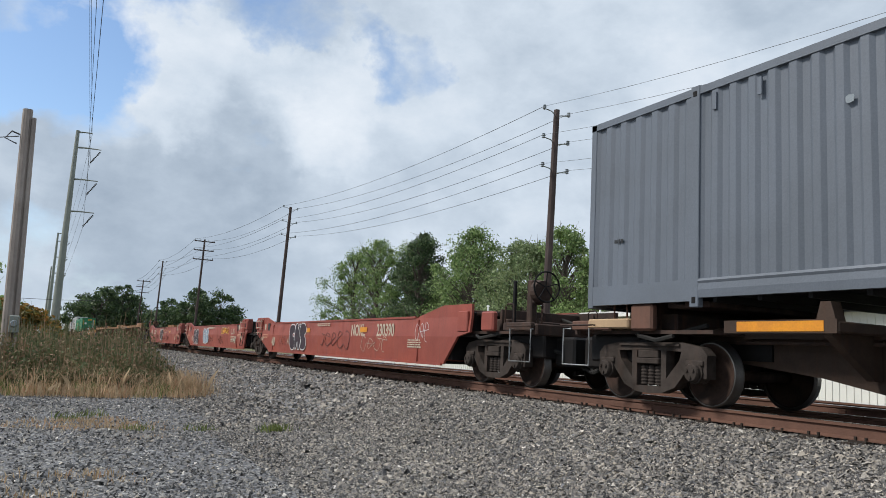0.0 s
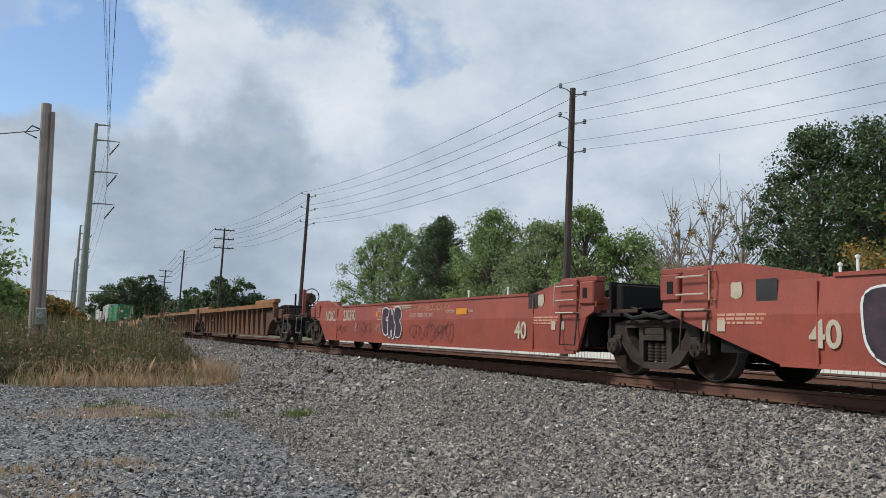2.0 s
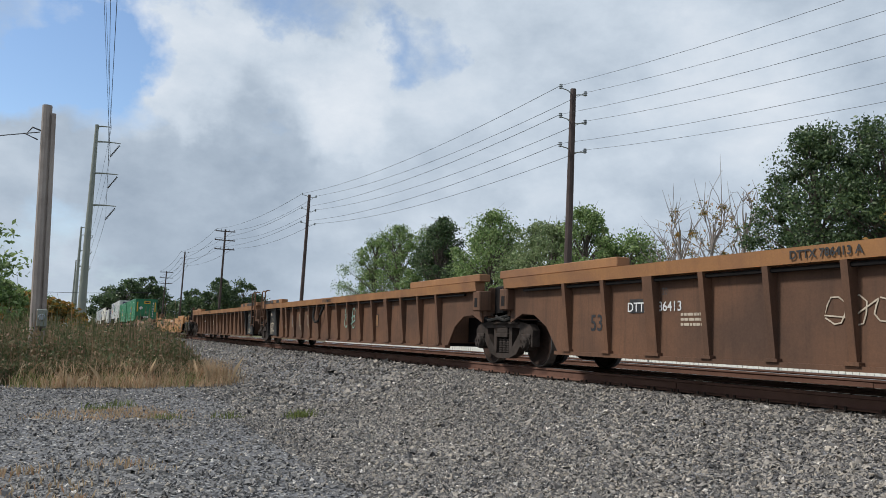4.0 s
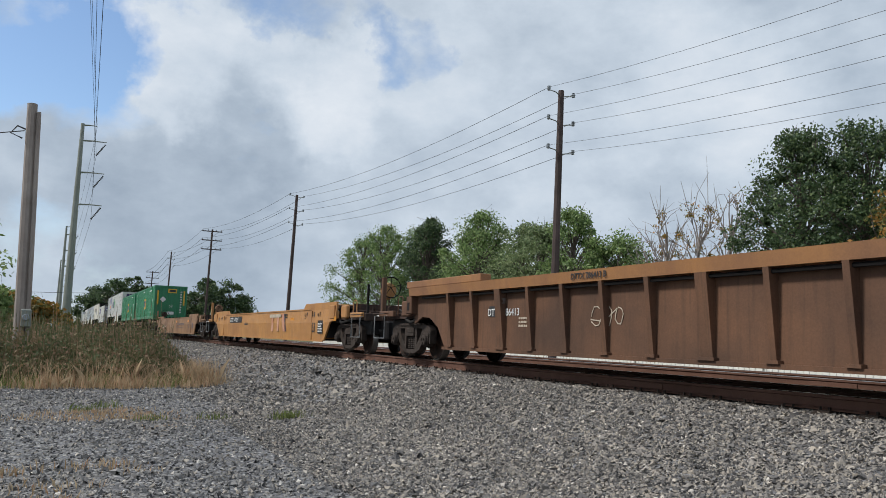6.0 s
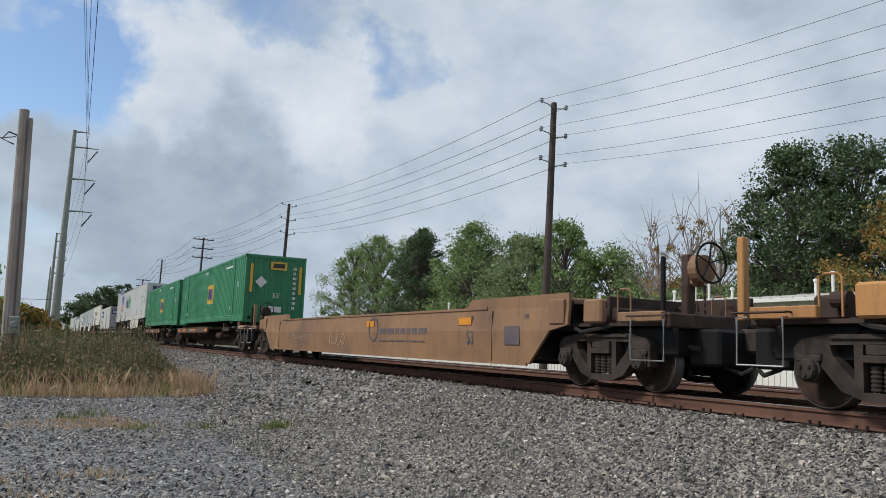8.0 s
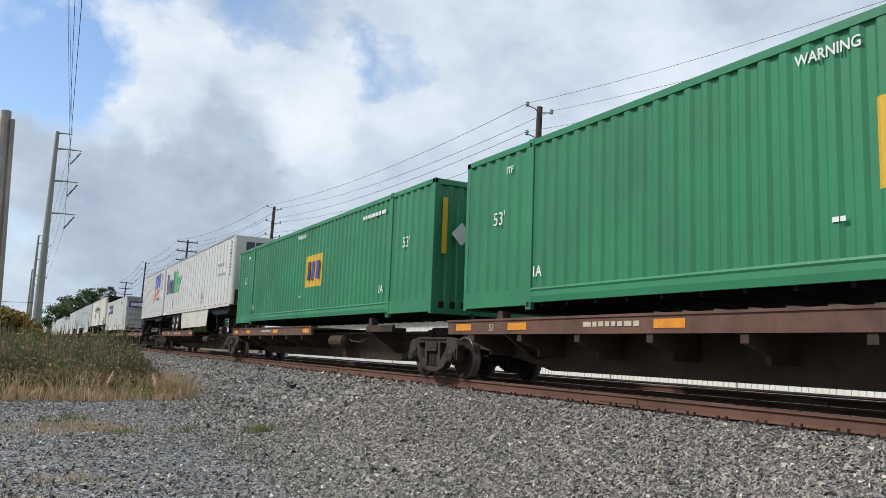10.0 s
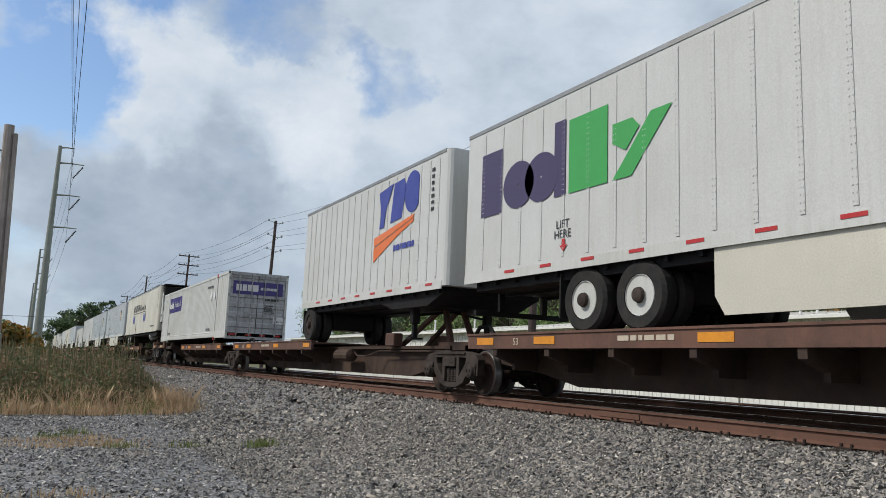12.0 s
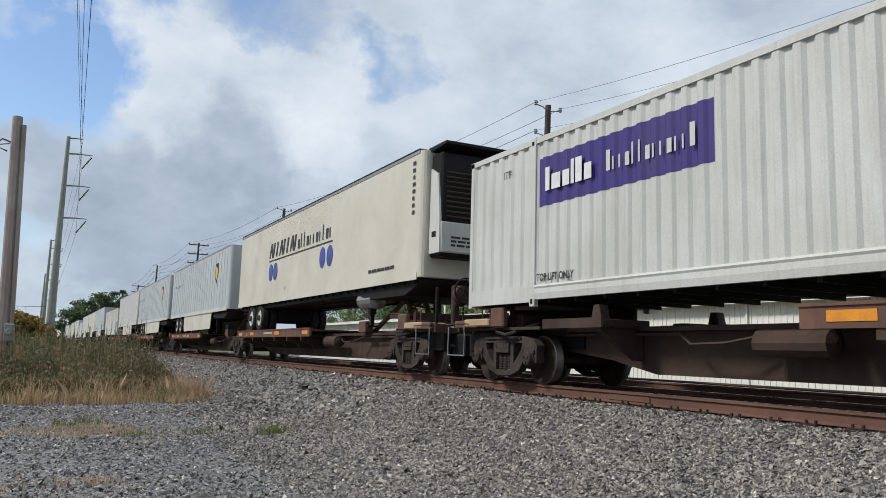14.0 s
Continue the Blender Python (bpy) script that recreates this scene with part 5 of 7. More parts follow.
def swell(x, y):
    """Slight unevenness of the yard."""
    return np.where((x < 4.6) & (y > -40) & (y < 80), 0.035 * np.sin(0.9 * x + 0.5 * y) * np.sin(0.7 * y - 0.4 * x) * np.clip((4.6 - x) / 1.5, 0, 1), 0.0)


def build_ground():
    xs = np.unique(np.concatenate([PROFILE_X, np.linspace(-12, 18, 61), np.linspace(-200, 200, 21)]))
    ys = np.unique(np.concatenate([np.linspace(-60, 80, 141), np.linspace(-800, 3500, 44)]))
    gx, gy = np.meshgrid(xs, ys)
    z = gz(gx) + swell(gx, gy)
    v = np.stack([gx, gy, z], -1).reshape(-1, 3)
    n, k = z.shape
    idx = np.arange(n * k).reshape(n, k)
    f = np.stack([idx[:-1, :-1], idx[:-1, 1:], idx[1:, 1:], idx[1:, :-1]], -1).reshape(-1, 4)
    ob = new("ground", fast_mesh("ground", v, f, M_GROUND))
    tagged(ob, "grey gravel yard and ballast bank beside the railway", "ground", kind="structure")


def stones(name, label, n, x0, x1, y0, y1, size, seed, material=M_STONE):
    rng = np.random.default_rng(seed)
    x = rng.uniform(x0, x1, n)
    y = y0 + (y1 - y0) * rng.uniform(0, 1, n) ** 1.25
    z = gz(x)
    z = z + swell(x, y)
    s = size * rng.lognormal(0, 0.3, n)
    base = np.array([[-1, 0, 0], [0, -1, 0], [1, 0, 0], [0, 1, 0], [0, 0, -1], [0, 0, 1]], float) * 0.72
    v = base[None] * (1 + rng.uniform(-0.35, 0.3, (n, 6, 1))) + rng.uniform(-0.3, 0.3, (n, 6, 3))
    v *= np.stack([rng.uniform(0.8, 1.4, n), rng.uniform(0.7, 1.2, n), rng.uniform(0.5, 0.9, n)], -1)[:, None, :]
    q = rng.normal(size=(n, 4)) * np.array([1, 0.35, 0.35, 1])
    q /= np.linalg.norm(q, axis=1, keepdims=True)
    w, a, b, c = q.T
    R = np.stack([1 - 2 * (b * b + c * c), 2 * (a * b - c * w), 2 * (a * c + b * w), 2 * (a * b + c * w), 1 - 2 * (a * a + c * c), 2 * (b * c - a * w),
                  2 * (a * c - b * w), 2 * (b * c + a * w), 1 - 2 * (a * a + b * b)], -1).reshape(n, 3, 3)
    v = np.einsum("nij,nkj->nki", R, v) * s[:, None, None]
    v += np.stack([x, y, z + s * rng.uniform(-0.2, 0.3, n)], -1)[:, None, :]
    fb = np.array([[0, 1, 5], [1, 2, 5], [2, 3, 5], [3, 0, 5], [1, 0, 4], [0, 3, 4]])
    f = (fb[None] + 6 * np.arange(n)[:, None, None]).reshape(-1, 3)
    ob = new(name, fast_mesh(name, v.reshape(-1, 3), f, material))
    tagged(ob, label, "gravel", kind="stuff")


RAIL_PROFILE = [(-0.07, 0.0), (0.07, 0.0), (0.07, 0.012), (0.012, 0.03), (0.012, 0.125), (0.036, 0.135), (0.036, 0.168), (-0.036, 0.168), (-0.036, 0.135), (-0.012, 0.125), (-0.012, 0.03), (-0.07, 0.012)]


def build_track(x, name, label):
    tr = thing(name, label, "railway track", pose(x, 0, 0), kind="structure")
    for s in (-1, 1):
        bm = sweep(B(), [(s * 0.755 + px, RAIL_Z - 0.175 + pz) for px, pz in RAIL_PROFILE], -150, 900)
        rail = part("rail", bm, M_RAIL, tr, "rust-brown steel rail")
        bm = sweep(B(), [(s * 0.755 - 0.03, RAIL_Z - 0.006), (s * 0.755 + 0.03, RAIL_Z - 0.006), (s * 0.755 + 0.024, RAIL_Z), (s * 0.755 - 0.024, RAIL_Z)], -150, 900)
        part("running_surface", bm, M_POLISH, rail, "polished steel running surface")
        bm = B()
        for y in (9.0, 21.0, 33.0):
            box(bm, s * 0.755 - 0.03, s * 0.755 - 0.012, y - 0.45, y + 0.45, RAIL_Z - 0.14, RAIL_Z - 0.06, 0.004)
        part("joint_bar", bm, M_RAIL, rail)
    bm = box(B(), -1.3, 1.3, -0.115, 0.115, 0.63, 0.805, 0.012)
    for s in (-1, 1):
        box(bm, s * 0.755 - 0.19, s * 0.755 + 0.19, -0.1, 0.1, 0.805, 0.825)
        for dx in (-0.12, 0.12):
            for dy in (-0.06, 0.06):
                box(bm, s * 0.755 + dx - 0.012, s * 0.755 + dx + 0.012, dy - 0.012, dy + 0.012, 0.82, 0.865)
    me = mesh_of(bm, M_TIE, "tie")
    rng = random.Random(int(x * 10))
    for i in range(150):
        part("tie", me, None, tr, at=pose(rng.uniform(-0.06, 0.06), -4 + i * 0.52, rng.uniform(-0.012, 0.004), 0, 0, rng.uniform(-1.2, 1.2)))
    bm = B()
    for i in range(260):
        box(bm, -1.3, 1.3, 74 + i * 0.52 - 0.115, 74 + i * 0.52 + 0.115, 0.66, 0.80)
    part("far_ties", bm, M_TIE, tr)["kind"] = "stuff"
    return tr


# ---- vegetation ----
def leaf_quads(c, size, rng, up=0.35):
    n = len(c)
    d = rng.normal(size=(n, 3))
    d /= np.linalg.norm(d, axis=1, keepdims=True)
    e = np.cross(d, rng.normal(size=(n, 3)))
    e /= np.linalg.norm(e, axis=1, keepdims=True) + 1e-9
    s = (size * rng.uniform(0.6, 1.4, n))[:, None]
    v = np.stack([c - d * s, c + e * s * 0.55, c + d * s, c - e * s * 0.55], 1)
    return v.reshape(-1, 3), np.arange(4 * n).reshape(n, 4)


def tree(name, label, x, y, height, width, leaf_mat, seed, leaves=7000, leaf=0.16, bark=M_BARK, bare=0.0, base=0.2, low=0.25, clumps=46):
    """A tapered trunk, limbs that fork to clumps, and leaves about the clumps."""
    rng = np.random.default_rng(seed)
    t = thing(name, label, "tree", pose(x, y, base), group="trees")
    bm = B()
    lean = rng.normal(0, 0.03, 2) * height
    trunk = [(lean[0] * u * u + 0.12 * math.sin(3 * u + seed), lean[1] * u * u, height * 0.86 * u) for u in np.linspace(0, 1, 9)]
    tube(bm, trunk, height * 0.022, 8, height * 0.004)
    centres = []
    for i in range(clumps):
        u = low + (1 - low) * (i + rng.uniform(0, 1)) / clumps
        reach = width / 2 * (math.sin(math.pi * min(max((u - low) / (1 - low), 0.0) * 0.82 + 0.16, 1)) ** 0.7) * rng.uniform(0.45, 1.12)
        a = rng.uniform(0, 6.283)
        h0 = max(u - 0.16, low * 0.7) * height * 0.9
        k = min(int(h0 / (height * 0.86) * 8), 7)
        p0 = Vector(trunk[k]).lerp(Vector(trunk[k + 1]), h0 / (height * 0.86) * 8 - k)
        p2 = Vector((p0.x + reach * math.cos(a), p0.y + reach * math.sin(a), u * height))
        p1 = p0.lerp(p2, 0.5) + Vector((rng.normal(0, 0.25), rng.normal(0, 0.25), 0.12 * reach))
        tube(bm, [p0, p1, p2], height * 0.006, 5, 0.012)
        for q in range(3 if bare else 1):
            tip = p2 + Vector(rng.normal(0, 0.55 + 0.3 * bool(bare), 3)) + Vector((0, 0, 0.5))
            tube(bm, [p1.lerp(p2, 0.5), p2.lerp(tip, 0.4), tip], height * 0.0028, 4, 0.008)
        centres.append(p2)
    part("trunk", bm, bark, t, "bare grey trunk and limbs" if bare else "")
    n = int(leaves * (1 - bare))
    if n:
        cs = np.array([tuple(c) for c in centres])
        weight = rng.uniform(0.3, 1.0, len(cs))
        pick = rng.choice(len(cs), n, p=weight / weight.sum())
        r = width * 0.115 * rng.uniform(0.35, 1.5, len(cs))
        off = rng.normal(size=(n, 3))
        off /= np.linalg.norm(off, axis=1, keepdims=True)
        off *= (rng.uniform(0, 1, n) ** 0.62)[:, None] * r[pick][:, None] * np.array([1.15, 1.15, 0.85])
        v, f = leaf_quads(cs[pick] + off, leaf, rng)
        ob = new("crown", fast_mesh("crown", v, f, leaf_mat))
        ob.parent = t
    return t


def weeds(name, label, n, x0, x1, y0, y1, height, leaf, seed, material, stems=0):
    """A rank mass of stalks and small leaves with an uneven top."""
    rng = np.random.default_rng(seed)
    x, y = rng.uniform(x0, x1, n), y0 + (y1 - y0) * rng.uniform(0, 1, n) ** 1.6
    hh = np.array([height(px, py) for px, py in zip(x, y)])
    z = gz(x) + hh * rng.uniform(0.0, 1, n) ** 0.7
    v, f = leaf_quads(np.stack([x, y, z], -1), leaf, rng)
    k = stems
    if k:
        sx, sy = rng.uniform(x0, x1, k), y0 + (y1 - y0) * rng.uniform(0, 1, k) ** 1.6
        sh = np.array([height(px, py) for px, py in zip(sx, sy)]) * rng.uniform(0.7, 1.35, k)
        b = np.stack([sx, sy, gz(sx)], -1)
        tip = b + np.stack([rng.normal(0, 0.12, k), rng.normal(0, 0.12, k), sh], -1)
        w = np.stack([np.full(k, 0.008), rng.normal(0, 0.004, k), np.zeros(k)], -1)
        sv = np.stack([b - w, b + w, tip + w * 0.5, tip - w * 0.5], 1).reshape(-1, 3)
        f = np.concatenate([f, np.arange(4 * k).reshape(k, 4) + len(v)])
        v = np.concatenate([v, sv])
    ob = new(name, fast_mesh(name, v, f, material))
    tagged(ob, label, "weeds", kind="stuff")


def blades(name, label, spots, per, spread, height, material, seed, category="grass"):
    rng = np.random.default_rng(seed)
    c = np.repeat(np.array(spots, float), per, 0)
    n = len(c)
    x, y = c[:, 0] + rng.normal(0, spread, n), c[:, 1] + rng.normal(0, spread * 0.7, n)
    b = np.stack([x, y, gz(x)], -1)
    h = height * rng.uniform(0.4, 1.1, n)
    bend = rng.normal(0, 0.3, (n, 2)) * h[:, None]
    mid = b + np.stack([bend[:, 0] * 0.3, bend[:, 1] * 0.3, h * 0.6], -1)
    tip = b + np.stack([bend[:, 0], bend[:, 1], h], -1)
    w = np.stack([rng.normal(0, 1, n), rng.normal(0, 1, n), np.zeros(n)], -1)
    w *= (0.007 / np.linalg.norm(w, axis=1))[:, None]
    v = np.stack([b - w, b + w, mid + w * 0.8, tip, mid - w * 0.8], 1).reshape(-1, 3)
    f = np.arange(5 * n).reshape(n, 5)
    ob = new(name, fast_mesh(name, v, f, material))
    tagged(ob, label, category, kind="stuff")


# ---- poles and wires ----
def wire(name, p, q, sag, r=0.012, label="thin dark overhead cable"):
    p, q = Vector(p), Vector(q)
    n = 16
    pts = [p.lerp(q, i / n) - Vector((0, 0, 4 * sag * (i / n) * (1 - i / n))) for i in range(n + 1)]
    ob = new(name, mesh_of(tube(B(), pts, r, 4), M_WIRE, name))
    tagged(ob, label, "cable", "overhead cables")


def line_pole(x, y, top, lean, arms, seed, style):
    """A dark timber pole beside the line, with insulators on brackets or cross-arms. Returns the wire points."""
    p = thing("utility_pole", "dark timber utility pole with insulators beside the railway", "utility pole", pose(x, y, 0.2), group="line poles")
    h = top - 0.2
    bm = tube(B(), [(0, 0, -0.3), (lean * 0.5, 0, h * 0.5), (lean, 0, h)], 0.17, 10, 0.115)
    part("pole", bm, M_WOODDARK, p)
    pts = []
    for k in range(arms):
        z = h - 0.25 - k * 1.15
        if style == "bracket":
            for s, dz in ((-1, 0.1), (1, 0.0)):
                bm = tube(B(), [(lean, 0, z), (lean + s * 0.25, 0, z + 0.06 + dz), (lean + s * 0.52, 0, z + 0.1 + dz)], 0.022, 5)
                b = part("bracket", bm, M_GALV, p)
                bm = lathe(B(), [(-0.10, 0.03), (-0.07, 0.075), (-0.03, 0.05), (0.0, 0.085), (0.04, 0.05), (0.08, 0.07), (0.1, 0.02)], 10, "Z", (lean + s * 0.58, 0, z + 0.16 + dz))
                part("insulator", bm, M_INSUL, b, "grey porcelain insulator")
                pts.append((x + lean + s * 0.58, y, 0.2 + z + 0.2 + dz))
        else:
            w = 1.25
            bm = box(B(), lean - w, lean + w, -0.06, 0.06, z - 0.06, z + 0.06, 0.01)
            b = part("cross_arm", bm, M_WOODDARK, p)
            for dx in (-w + 0.1, -w * 0.4, w * 0.4, w - 0.1):
                bm = lathe(B(), [(0.0, 0.02), (0.06, 0.06), (0.12, 0.045), (0.2, 0.02)], 8, "Z", (lean + dx, 0, z + 0.06))
                part("insulator", bm, M_INSUL, b)
            pts += [(x + lean - w + 0.1, y, 0.2 + z + 0.25), (x + lean + w - 0.1, y, 0.2 + z + 0.25)]
    return pts


def steel_pole(x, y, top):
    p = thing("transmission_pole", "tall grey-green tubular steel transmission pole with davit arms", "utility pole", pose(x, y, 0), group="steel poles")
    bm = tube(B(), [(0, 0, -0.3), (0, 0, top * 0.5), (0.06, 0, top)], 0.50, 14, 0.2)
    part("shaft", bm, M_GALV, p)
    pts = []
    for k in range(4):
        z = top - 0.2 - (0 if k == 0 else 1.8 + (k - 1) * 3.75)
        reach = 1.6 if k == 0 else 2.75
        bm = tube(B(), [(0.1, 0, z), (reach * 0.5, 0, z + 0.1), (reach, 0, z + 0.1)], 0.11, 6, 0.05)
        arm = part("arm", bm, M_GALV, p)
        if k:
            bm = B()
            prof = []
            for i in range(9):
                prof += [(i * 0.2, 0.05), (i * 0.2 + 0.08, 0.13), (i * 0.2 + 0.12, 0.05)]
            lathe(bm, prof, 8, "Z", (0, 0, -1.9))
            part("insulator_string", bm, M_WIRE, arm, at=pose(reach, 0, z) @ pose(0, 0, 0, 0, 33, 0))
            pts.append((x + reach - 1.0, y, z - 1.55))
        else:
            pts.append((x + reach, y, z))
    return pts


def wood_pole_pair(x, y, top):
    p = thing("wooden_pole", "weathered grey wooden pole with conduit and meter in the weeds", "utility pole", pose(x, y, 0))
    bm = tube(B(), [(0.22, 0, -0.2), (0.1, 0, top * 0.5), (-0.02, 0, top)], 0.17, 10, 0.135)
    part("pole", bm, M_WOOD, p)
    bm = tube(B(), [(0.42, -0.12, 0), (0.3, -0.12, top * 0.5), (0.17, -0.12, top - 0.25)], 0.06, 8)
    part("conduit", bm, M_WOOD, p, "dull conduit pipe")
    bm = box(B(), 0.18, 0.46, -0.36, -0.18, 1.45, 1.95, 0.03)
    m = part("meter_box", bm, M_GALV, p)
    bm = lathe(B(), [(-0.42, 0.03), (-0.42, 0.08), (-0.36, 0.1)], 12, "Y", (0.32, 0, 1.72))
    part("meter", bm, M_INSUL, m)
    bm = tube(B(), [(-0.05, 0, top - 0.8), (-0.35, 0, top - 0.7), (-0.5, -0.1, top - 0.95), (-0.2, 0, top - 1.05)], 0.025, 5)
    part("service_bracket", bm, M_WIRE, p)


# ---- the long white building ----
def building():
    b = thing("warehouse", "long low white metal-sided building with a pale roof", "building", pose(30, 0, 0.2), group="", kind="structure")
    y0, y1, h, d = -12.0, 97.0, 4.05, 16.0
    bm = B()
    box(bm, 0.0, 0.12, y0, y1, 0.0, h)
    box(bm, d - 0.12, d, y0, y1, 0.0, h)
    box(bm, 0.12, d - 0.12, y0, y0 + 0.12, 0, h)
    box(bm, 0.12, d - 0.12, y1 - 0.12, y1, 0, h)
    wall = part("wall", bm, M_WALL, b)
    bm = B()
    for i in range(int((y1 - y0) / 0.33)):
        y = y0 + 0.2 + i * 0.33
        box(bm, -0.03, 0.0, y - 0.03, y + 0.03, 0.05, h - 0.02)
    part("siding_rib", bm, M_WALL, wall)["kind"] = "stuff"
    bm = B()
    prism_pts = [(-0.45, h - 0.02), (d / 2, h + 1.0), (d + 0.45, h - 0.02), (d + 0.45, h + 0.12), (d / 2, h + 1.14), (-0.45, h + 0.12)]
    sweep(bm, prism_pts, y0 - 0.4, y1 + 0.4)
    roof = part("roof", bm, M_ROOF, b)
    bm = B()
    for i in range(int((y1 - y0) / 0.6)):
        y = y0 + i * 0.6
        prism(bm, [(y - 0.02, h + 0.12), (y + 0.02, h + 0.12), (y + 0.02, h + 0.17), (y - 0.02, h + 0.17)], -0.46, -0.35)
    part("roof_seam", bm, M_ROOF, roof)["kind"] = "stuff"
    bm = box(B(), -0.58, -0.46, y0 - 0.4, y1 + 0.4, h - 0.06, h + 0.1, 0.01)
    part("gutter", bm, M_WALL, roof)
    me = mesh_of(box(B(), -0.12, -0.035, -0.05, 0.05, 0, h - 0.05), M_WALL, "downpipe")
    for y in (8, 17, 26, 35, 50, 65, 80):
        part("downpipe", me, None, wall, at=pose(0, y, 0))
    # roof vents
    for y, x, l, capd in ((31.6, 2.0, 1.05, 0), (30.6, 2.0, 1.15, 0), (33.4, 2.2, 0.6, 1), (29.0, 2.0, 0.55, 1), (24.2, 2.2, 0.7, 1), (23.3, 2.2, 1.0, 1), (18.9, 2.2, 0.75, 1), (18.2, 2.2, 1.2, 1),
                          (40.5, 2.5, 0.8, 1), (47.0, 2.5, 0.9, 1), (55.0, 2.5, 0.9, 1), (62.0, 2.5, 0.9, 1), (12.0, 2.2, 1.0, 1)):
        zr = h + 0.1 + x / 8
        bm = lathe(B(), [(zr - 0.1, 0.07), (zr + l, 0.07)] + ([(zr + l, 0.115), (zr + l + 0.1, 0.115), (zr + l + 0.14, 0.05)] if capd else []), 10, "Z", (x, y, 0))
        part("roof_vent", bm, M_PIPE, roof)


# ---- the train ----
def red_marks(car, inner, outer, which):
    X = -1.3215
    if which == 0:
        lettering("NOKL", 0.42, M_CREAM, car, side_mat(X, -1.86, 0.86), 0.85, 0.008)
        lettering("230390", 0.42, M_CREAM, car, side_mat(X, -3.62, 0.86), 0.85, 0.008)
        graffiti(car, X, 2.95, 0.78, 1.75, 0.90, 5, M_DARKSPRAY, M_WHITEMARK)
        scrawl(car, X, -0.5, 0.75, 2.6, 0.5, 7, M_FADED, 0.02)
        scrawl(car, X, -inner + 2.9, 0.66, 1.8, 0.4, 8, M_CREAM, 0.008)
        scrawl(car, X, -inner + 0.2, 0.95, 0.7, 0.5, 9, M_WHITEMARK, 0.008)
        bars(car, side_mat(X, -inner + 0.9, 0.6), 0.7, 0.2, 4, M_CREAM, 2)
        lettering("A", 0.3, M_CREAM, car, side_mat(X, 4.12, 0.56))
        scrawl(car, X, 4.7, 0.68, 0.9, 0.3, 6, M_FADED, 0.008)
    if which == 1:
        graffiti(car, X, 4.2, 0.78, 1.35, 0.82, 15, M_DARKSPRAY, M_WHITEMARK)
        graffiti(car, X, 1.5, 0.78, 1.4, 0.84, 21, M_PALEBLUE, M_WHITEMARK)
        scrawl(car, X, -3.0, 1.03, 1.7, 0.30, 17, M_YELMARK, 0.016)
        scrawl(car, X, -4.6, 1.0, 0.8, 0.3, 18, M_CREAM, 0.015)
        scrawl(car, X, 0.3, 0.66, 1.4, 0.3, 19, M_FADED, 0.016)
        scrawl(car, X, -2.2, 0.62, 1.1, 0.4, 16, M_FADED, 0.016)
        lettering("NOKL 230390 C", 0.13, M_CREAM, car, side_mat(X, inner - 5.6, 1.12))
        lettering("LOAD LIMIT PER UNIT", 0.10, M_CREAM, car, side_mat(X, -inner + 3.6, 1.14))
        bars(car, side_mat(X, -inner + 1.6, 0.55), 0.7, 0.26, 4, M_CREAM, 12)
        lettering("C", 0.24, M_CREAM, car, side_mat(X, inner - 2.4, 0.68))
    if which == 2:
        lettering("NOKL", 0.42, M_CREAM, car, side_mat(X, 6.62, 0.86), 0.85, 0.008)
        lettering("230390", 0.42, M_CREAM, car, side_mat(X, 4.88, 0.86), 0.85, 0.008)
        lettering("B", 0.32, M_CREAM, car, side_mat(X, 3.84, 0.56))
        graffiti(car, X, 1.07, 0.79, 1.25, 0.80, 25, M_DARKSPRAY, M_WHITEMARK)
        scrawl(car, X, 5.0, 0.62, 0.9, 0.24, 27, M_FADED, 0.012)
        scrawl(car, X, 3.1, 0.66, 1.2, 0.34, 26, M_FADED, 0.010)
        scrawl(car, X, -1.25, 0.60, 2.4, 0.44, 28, M_FADED, 0.011)
        scrawl(car, X, -1.15, 0.62, 2.3, 0.36, 31, M_FADED, 0.009)
        scrawl(car, X, 2.0, 0.64, 0.5, 0.34, 29, M_CREAM, 0.007)
        scrawl(car, X + 0.02, 0.0, 1.14, 2.6, 0.14, 30, M_PINK, 0.008)
        scrawl(car, X + 0.02, -1.6, 1.12, 1.4, 0.16, 34, M_PINK, 0.008)
        lettering("LD LMT 118800 PER UNIT", 0.13, M_CREAM, car, side_mat(X, -0.05, 0.92), 0.9)
        lettering("NOKL 230390 B", 0.12, M_CREAM, car, side_mat(X + 0.015, 0.80, 1.11), 0.95)
        lettering("LOAD ONLY TRAILERS LESS THAN", 0.085, M_CREAM, car, side_mat(X, -2.0, 0.99), 0.95)
        bm = plate(B(), 0, 0.34, 0, 0.30)
        f = part("plate_frame", bm, M_CREAM, car, at=side_mat(X, 2.07, 0.86))
        bm = plate(B(), 0.02, 0.32, 0.02, 0.28, 0.005)
        part("plate_field", bm, M_RED, f)
        lettering("PLATE", 0.07, M_CREAM, car, side_mat(X - 0.006, 2.02, 1.06))
        lettering("H", 0.14, M_CREAM, car, side_mat(X - 0.006, 1.95, 0.90))
    for e, yy in ((1, inner - 0.2), (-1, -inner + 1.0)):
        if not (which == 0 and e < 0) and not (which == 2 and e > 0):
            lettering("40", 0.42, M_CREAM, car, side_mat(X, yy - (0.1 if e > 0 else 0), 0.5), 0.95, 0.010)
        bm = plate(B(), 0, 0.42, 0, 0.09)
        part("reflector", bm, M_ORANGE, car, "orange reflective patch", at=side_mat(X + 0.03, e * (outer - (0.9 if which == 1 else 0.75)) + 0.2, 1.02))
    for yy in (-2.5, 2.2):
        bm = plate(B(), 0, 0.48, 0, 0.13)
        part("reflector", bm, M_ORANGE, car, "orange reflective patch", at=side_mat(X, yy, 0.95))
